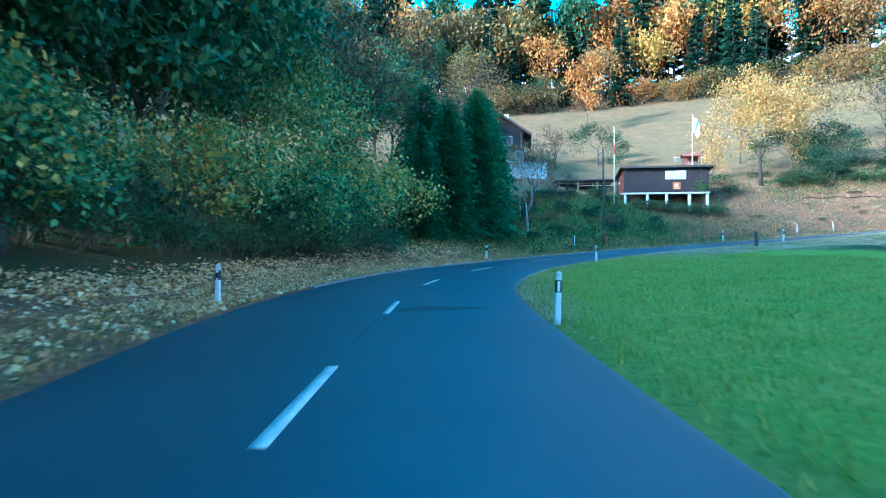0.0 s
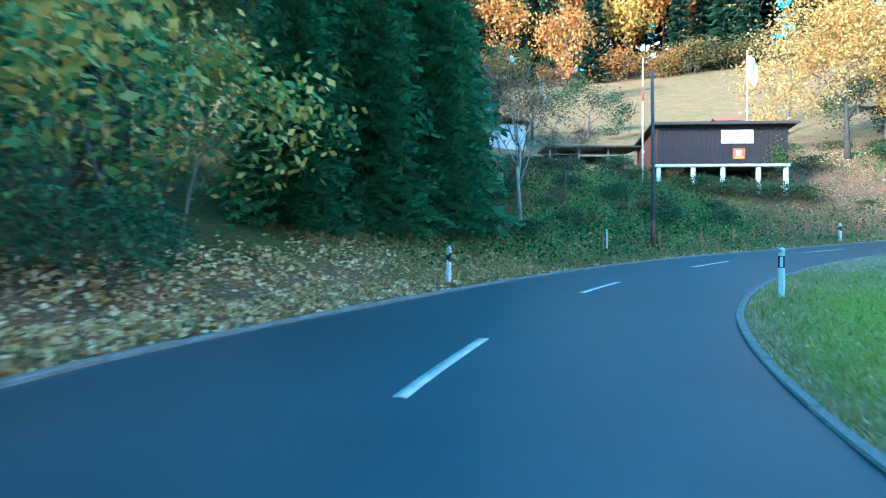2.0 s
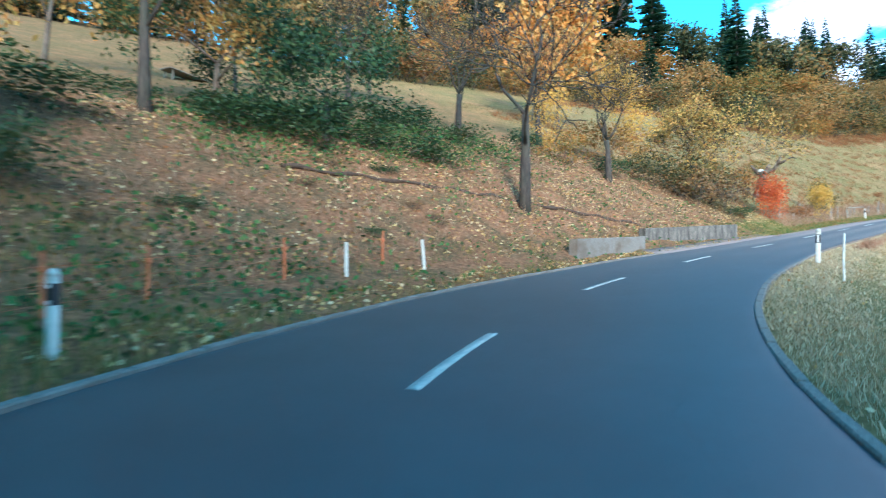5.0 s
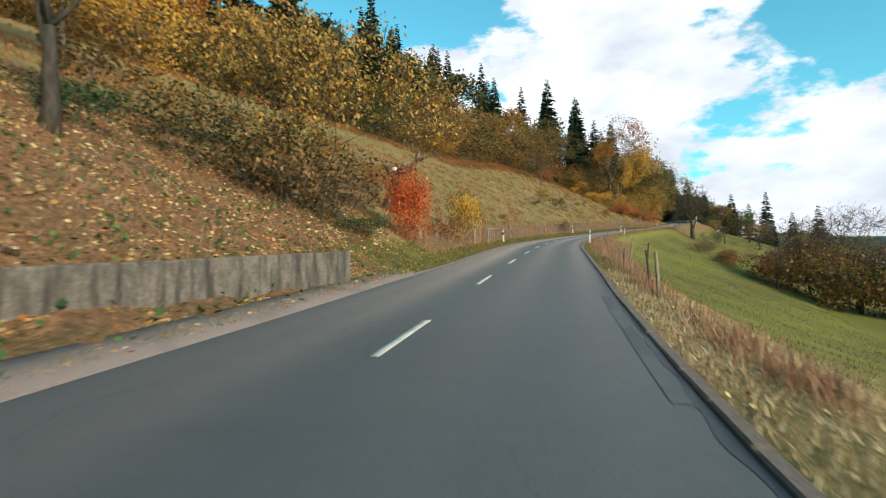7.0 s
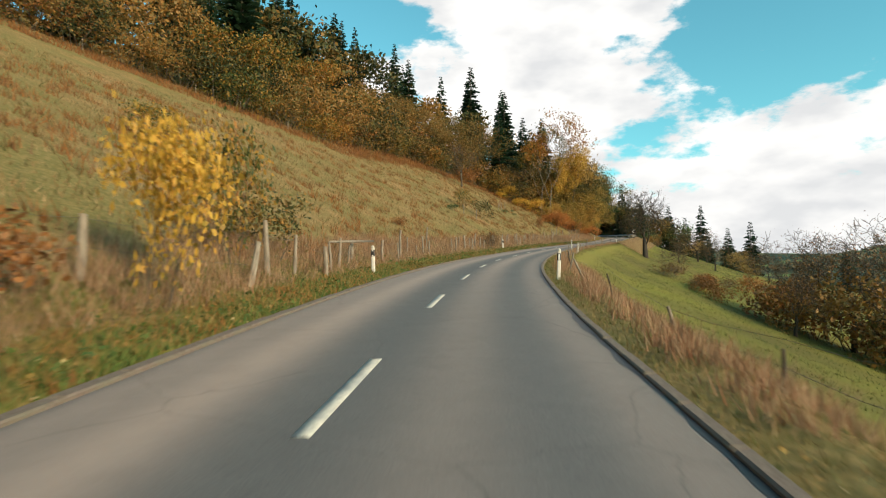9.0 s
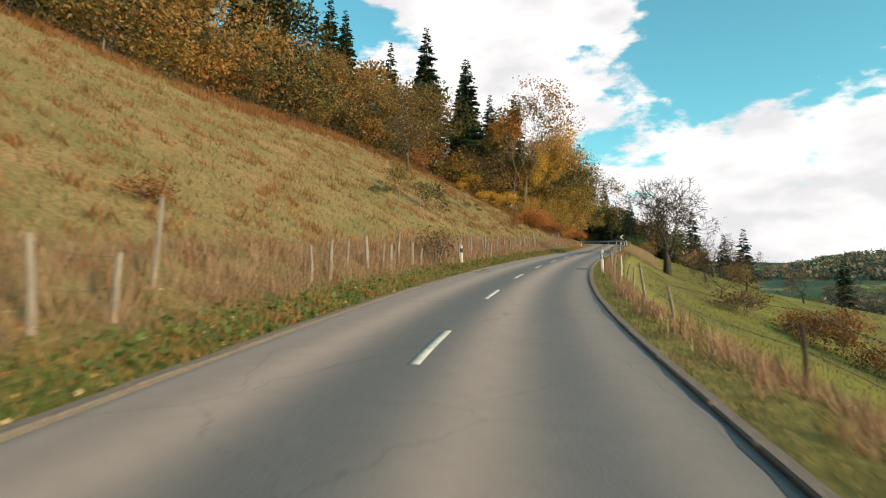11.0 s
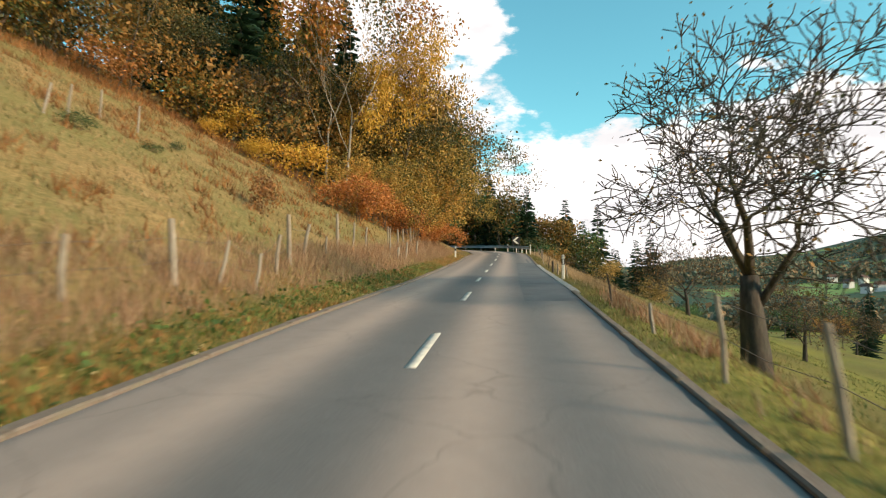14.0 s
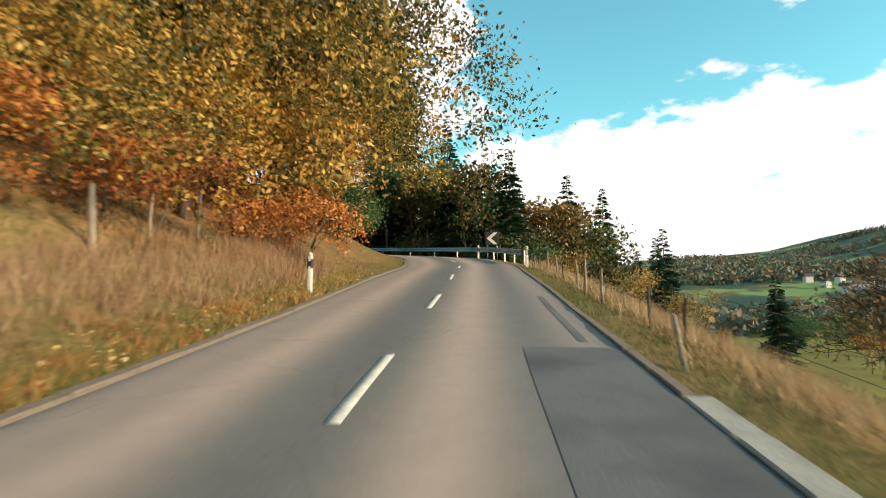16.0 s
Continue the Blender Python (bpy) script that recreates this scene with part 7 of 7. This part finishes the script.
# ---- far village ----
def far_house(x, y, turn, w, dp, h):
    ob = thing("far_house", "small white village house far across the valley", "house", Matrix.Translation((x, y, ground_at(x, y) + 2)) @ Euler((0, 0, turn)).to_matrix().to_4x4(), group="village houses")
    part("wall", box_mesh("wall", (-w / 2, -dp / 2, -6), (w / 2, dp / 2, h), M_RENDERED, 0), ob)
    bm = bmesh.new()
    vs = [bm.verts.new(p) for p in ((-w / 2 - 0.6, -dp / 2 - 0.6, h), (w / 2 + 0.6, -dp / 2 - 0.6, h), (w / 2 + 0.6, dp / 2 + 0.6, h), (-w / 2 - 0.6, dp / 2 + 0.6, h), (-w / 2 - 0.6, 0, h + 3.2), (w / 2 + 0.6, 0, h + 3.2))]
    for f in ((0, 1, 5, 4), (2, 3, 4, 5), (0, 4, 3), (1, 2, 5), (3, 2, 1, 0)):
        bm.faces.new([vs[i] for i in f])
    part("roof", from_bm("roof", bm, M_BROWNTILE), ob)
    for k in range(3):
        part("window", box_mesh("window", (-w / 2 + 1 + 2.6 * k, -dp / 2 - 0.05, 1.5), (-w / 2 + 2.2 + 2.6 * k, -dp / 2 + 0.05, 3.2), M_GLASS, 0), ob)
    return ob


for k, (r, az) in enumerate(((640, 160.5), (655, 161.4), (670, 162.2), (690, 159.2), (655, 163.0), (720, 160.2), (705, 164.2), (610, 163.8), (740, 158.0), (900, 147.0), (910, 149.0))):
    a = radians(az)
    far_house(154 + r * math.sin(a), -19 + r * math.cos(a), k * 0.9, 8, 6, 3.5)


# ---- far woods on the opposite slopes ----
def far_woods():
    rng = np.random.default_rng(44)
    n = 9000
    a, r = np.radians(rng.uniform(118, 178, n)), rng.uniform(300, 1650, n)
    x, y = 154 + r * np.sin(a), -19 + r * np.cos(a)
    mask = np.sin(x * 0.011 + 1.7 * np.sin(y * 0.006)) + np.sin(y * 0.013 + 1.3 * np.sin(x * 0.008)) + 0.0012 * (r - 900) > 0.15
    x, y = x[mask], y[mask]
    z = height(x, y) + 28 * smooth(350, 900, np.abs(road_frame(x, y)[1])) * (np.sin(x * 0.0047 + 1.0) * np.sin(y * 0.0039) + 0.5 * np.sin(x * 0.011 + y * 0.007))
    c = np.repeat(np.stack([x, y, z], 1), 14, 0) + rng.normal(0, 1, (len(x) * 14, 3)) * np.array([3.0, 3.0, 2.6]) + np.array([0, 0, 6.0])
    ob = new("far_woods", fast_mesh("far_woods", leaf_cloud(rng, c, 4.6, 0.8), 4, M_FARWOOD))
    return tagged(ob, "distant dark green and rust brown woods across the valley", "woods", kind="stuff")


# distant haze is put into these leaf colours, lifted and bluer
M_FARWOOD = foliage("hazed_far_wood", [(0.06, 0.10, 0.085), (0.09, 0.135, 0.095), (0.16, 0.145, 0.09), (0.28, 0.17, 0.085)], 0.8, 0.1)
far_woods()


# ---- grass, weeds and fallen leaves ----
def strip(name, label, material, seed, n, s0, s1, e0, e1, side, tall, wide, lean, bunch=6, loose=0.12):
    x, y, z = scatter(seed, n, s0, s1, e0, e1, side, bunch, loose)
    return blades(name, label, x, y, z, tall, wide, lean, material, seed)


strip("verge_grass", "short green and straw grass along the hillside verge", M_VERGE, 101, 52000, 96, 232, 0.22, 2.2, 1, 0.16, 0.012, 0.7)
strip("verge_grass", "short straw and green grass along the valley verge", M_ORCHARD, 102, 60000, 96, 240, 0.12, 1.6, -1, 0.08, 0.007, 0.8)
strip("straw_grass", "short dry straw grass on the valley verge", M_STRAW, 112, 52000, 12, 100, 0.12, 1.5, -1, 0.07, 0.007, 0.9)
strip("straw_grass", "pale dry grass inside the bend", M_STRAW, 115, 50000, 40, 98, 0.3, 7, -1, 0.09, 0.014, 0.9, 6, 0.2)
strip("verge_grass", "thin grass among fallen leaves at the verge", M_VERGE, 103, 36000, -4, 98, 0.2, 2.6, 1, 0.14, 0.011, 0.7)
strip("verge_turf", "short dark green grass and weeds along the verge", M_TURF, 113, 30000, 98, 130, 0.2, 2.4, 1, 0.13, 0.012, 0.7, 10, 0.14)
strip("verge_turf", "patches of green grass along the verge", M_TURF, 114, 26000, 128, 216, 0.2, 1.6, 1, 0.15, 0.012, 0.7, 26, 0.16)
strip("dry_grass", "tall dry straw grass along the pasture fence", M_DRYGRASS, 104, 50000, 106, 232, 1.35, 3.4, 1, 0.5, 0.008, 0.6, 14, 0.16)
strip("dry_grass", "tall dry grass along the valley fence", M_PALEGRASS, 105, 36000, 198, 242, 0.95, 4.4, -1, 0.36, 0.008, 0.7, 9, 0.16)
strip("dry_grass", "brown grass tufts under the valley fence", M_DRYGRASS, 116, 9000, 86, 196, 0.75, 1.15, -1, 0.3, 0.009, 0.6, 30, 0.13)
strip("dry_grass", "clumps of tall dry grass below the valley verge", M_DRYGRASS, 117, 8000, 112, 146, 1.3, 3.2, -1, 0.38, 0.009, 0.6, 30, 0.2)
strip("meadow_grass", "rough faded pasture grass on the slope", M_MEADOW, 106, 90000, 100, 226, 3.0, 30, 1, 0.20, 0.022, 0.9, 6, 0.25)
strip("orchard_grass", "rough green grass on the orchard slope", M_ORCHARD, 107, 46000, 88, 240, 2.5, 22, -1, 0.16, 0.016, 0.8, 6, 0.22)
strip("lush_grass", "lush green meadow grass inside the bend", M_LUSH, 108, 96000, -4, 46, 0.35, 16, -1, 0.13, 0.014, 0.8, 5, 0.2)
strip("dead_tufts", "clumps of dead brown grass on the pasture", M_RUST, 110, 30000, 101, 224, 2.5, 27, 1, 0.4, 0.022, 0.8, 24, 0.22)
strip("bank_grass", "straw and brown grass among the weeds on the bank", M_VERGE, 111, 30000, 38, 66, 0.3, 13, 1, 0.3, 0.012, 0.8, 8, 0.2)
strip("brown_weeds", "dead brown weeds on the slope", M_DRYGRASS, 109, 26000, 60, 100, 2.5, 16, 1, 0.28, 0.012, 0.9, 6, 0.2)


def leaf_carpet(name, label, material, seed, n, s0, s1, e0, e1, side, size, rise=0.02, flat=0.75):
    rng = np.random.default_rng(seed)
    x, y, z = scatter(seed, n, s0, s1, e0, e1, side, 4, 0.35)
    c = np.stack([x, y, z + rng.uniform(0.0, 1.0, len(x)) ** 2 * rise + 0.015], 1)
    return tagged(new(name, fast_mesh(name, leaf_cloud(rng, c, size, 0.75, flat), 4, material)), label, "leaves", kind="stuff")


leaf_carpet("fallen_leaves", "yellow and brown fallen leaves on the shady verge", M_LITTER, 201, 14000, -6, 60, 0.05, 5.5, 1, 0.13)
leaf_carpet("fallen_leaves", "thick carpet of pale yellow leaves under the roadside trees", M_LITTER, 209, 11000, 12, 44, 0.3, 4.6, 1, 0.13)
leaf_carpet("fallen_leaves", "band of orange leaves at the foot of the wall", M_LITTER, 210, 5000, 84, 100, 0.15, 1.3, 1, 0.075)
leaf_carpet("fallen_leaves", "brown fallen leaves on the slope below the trees", M_LITTER, 202, 22000, 60, 106, 0.3, 14, 1, 0.11)
leaf_carpet("fallen_leaves", "scattered fallen leaves along the verge", M_LITTER, 203, 4500, 100, 236, 0.25, 2.0, 1, 0.07)
leaf_carpet("fallen_leaves", "scattered fallen leaves on the valley verge", M_LITTER, 204, 900, 20, 110, 0.1, 1.6, -1, 0.06)
leaf_carpet("verge_weeds", "low broad-leaved green weeds along the verge", M_TURF, 205, 7000, 98, 214, 0.25, 1.3, 1, 0.075, 0.12, 0.3)
strip("rust_tufts", "rust-brown dying grass in patches along the verge", M_RUST, 119, 16000, 104, 226, 0.3, 1.7, 1, 0.16, 0.012, 0.8, 32, 0.17)
leaf_carpet("verge_weeds", "clumps of dark green docks on the verge", M_TURF, 212, 2600, 130, 212, 0.3, 1.5, 1, 0.11, 0.2, 0.3)
leaf_carpet("bank_weeds", "dense green brambles and weeds on the bank", M_WEED, 206, 14000, 40, 60, 2.8, 13, 1, 0.15, 0.45, 0.3)
leaf_carpet("bank_weeds", "dark green weeds along the foot of the bank", M_WEED, 208, 3800, 44, 69, 1.0, 5.5, 1, 0.14, 0.35, 0.3)
leaf_carpet("bank_weeds", "patchy green weeds on the brown slope", M_WEED, 207, 5000, 60, 98, 0.5, 14, 1, 0.13, 0.25, 0.3)
leaf_carpet("bank_weeds", "dark brambles along the top of the brown slope", M_WEED, 211, 5000, 70, 86, 7.5, 12, 1, 0.14, 0.7, 0.3)


def edge_grass():
    """Rust-brown tall grass in patches below the wood's edge."""
    rng = np.random.default_rng(118)
    s = np.repeat(rng.uniform(128, 228, 420), 40) + rng.normal(0, 0.5, 16800)
    d = np.interp(s, EDGE_S, EDGE_D) - 1.0 - np.repeat(rng.uniform(0.3, 4.5, 420), 40) + rng.normal(0, 0.4, 16800)
    p = on_road(s, d)
    return blades("rust_grass", "rust-brown tall grass below the wood's edge", p[:, 0], p[:, 1], height(p[:, 0], p[:, 1]), 0.6, 0.03, 0.8, M_RUST, 118)


edge_grass()
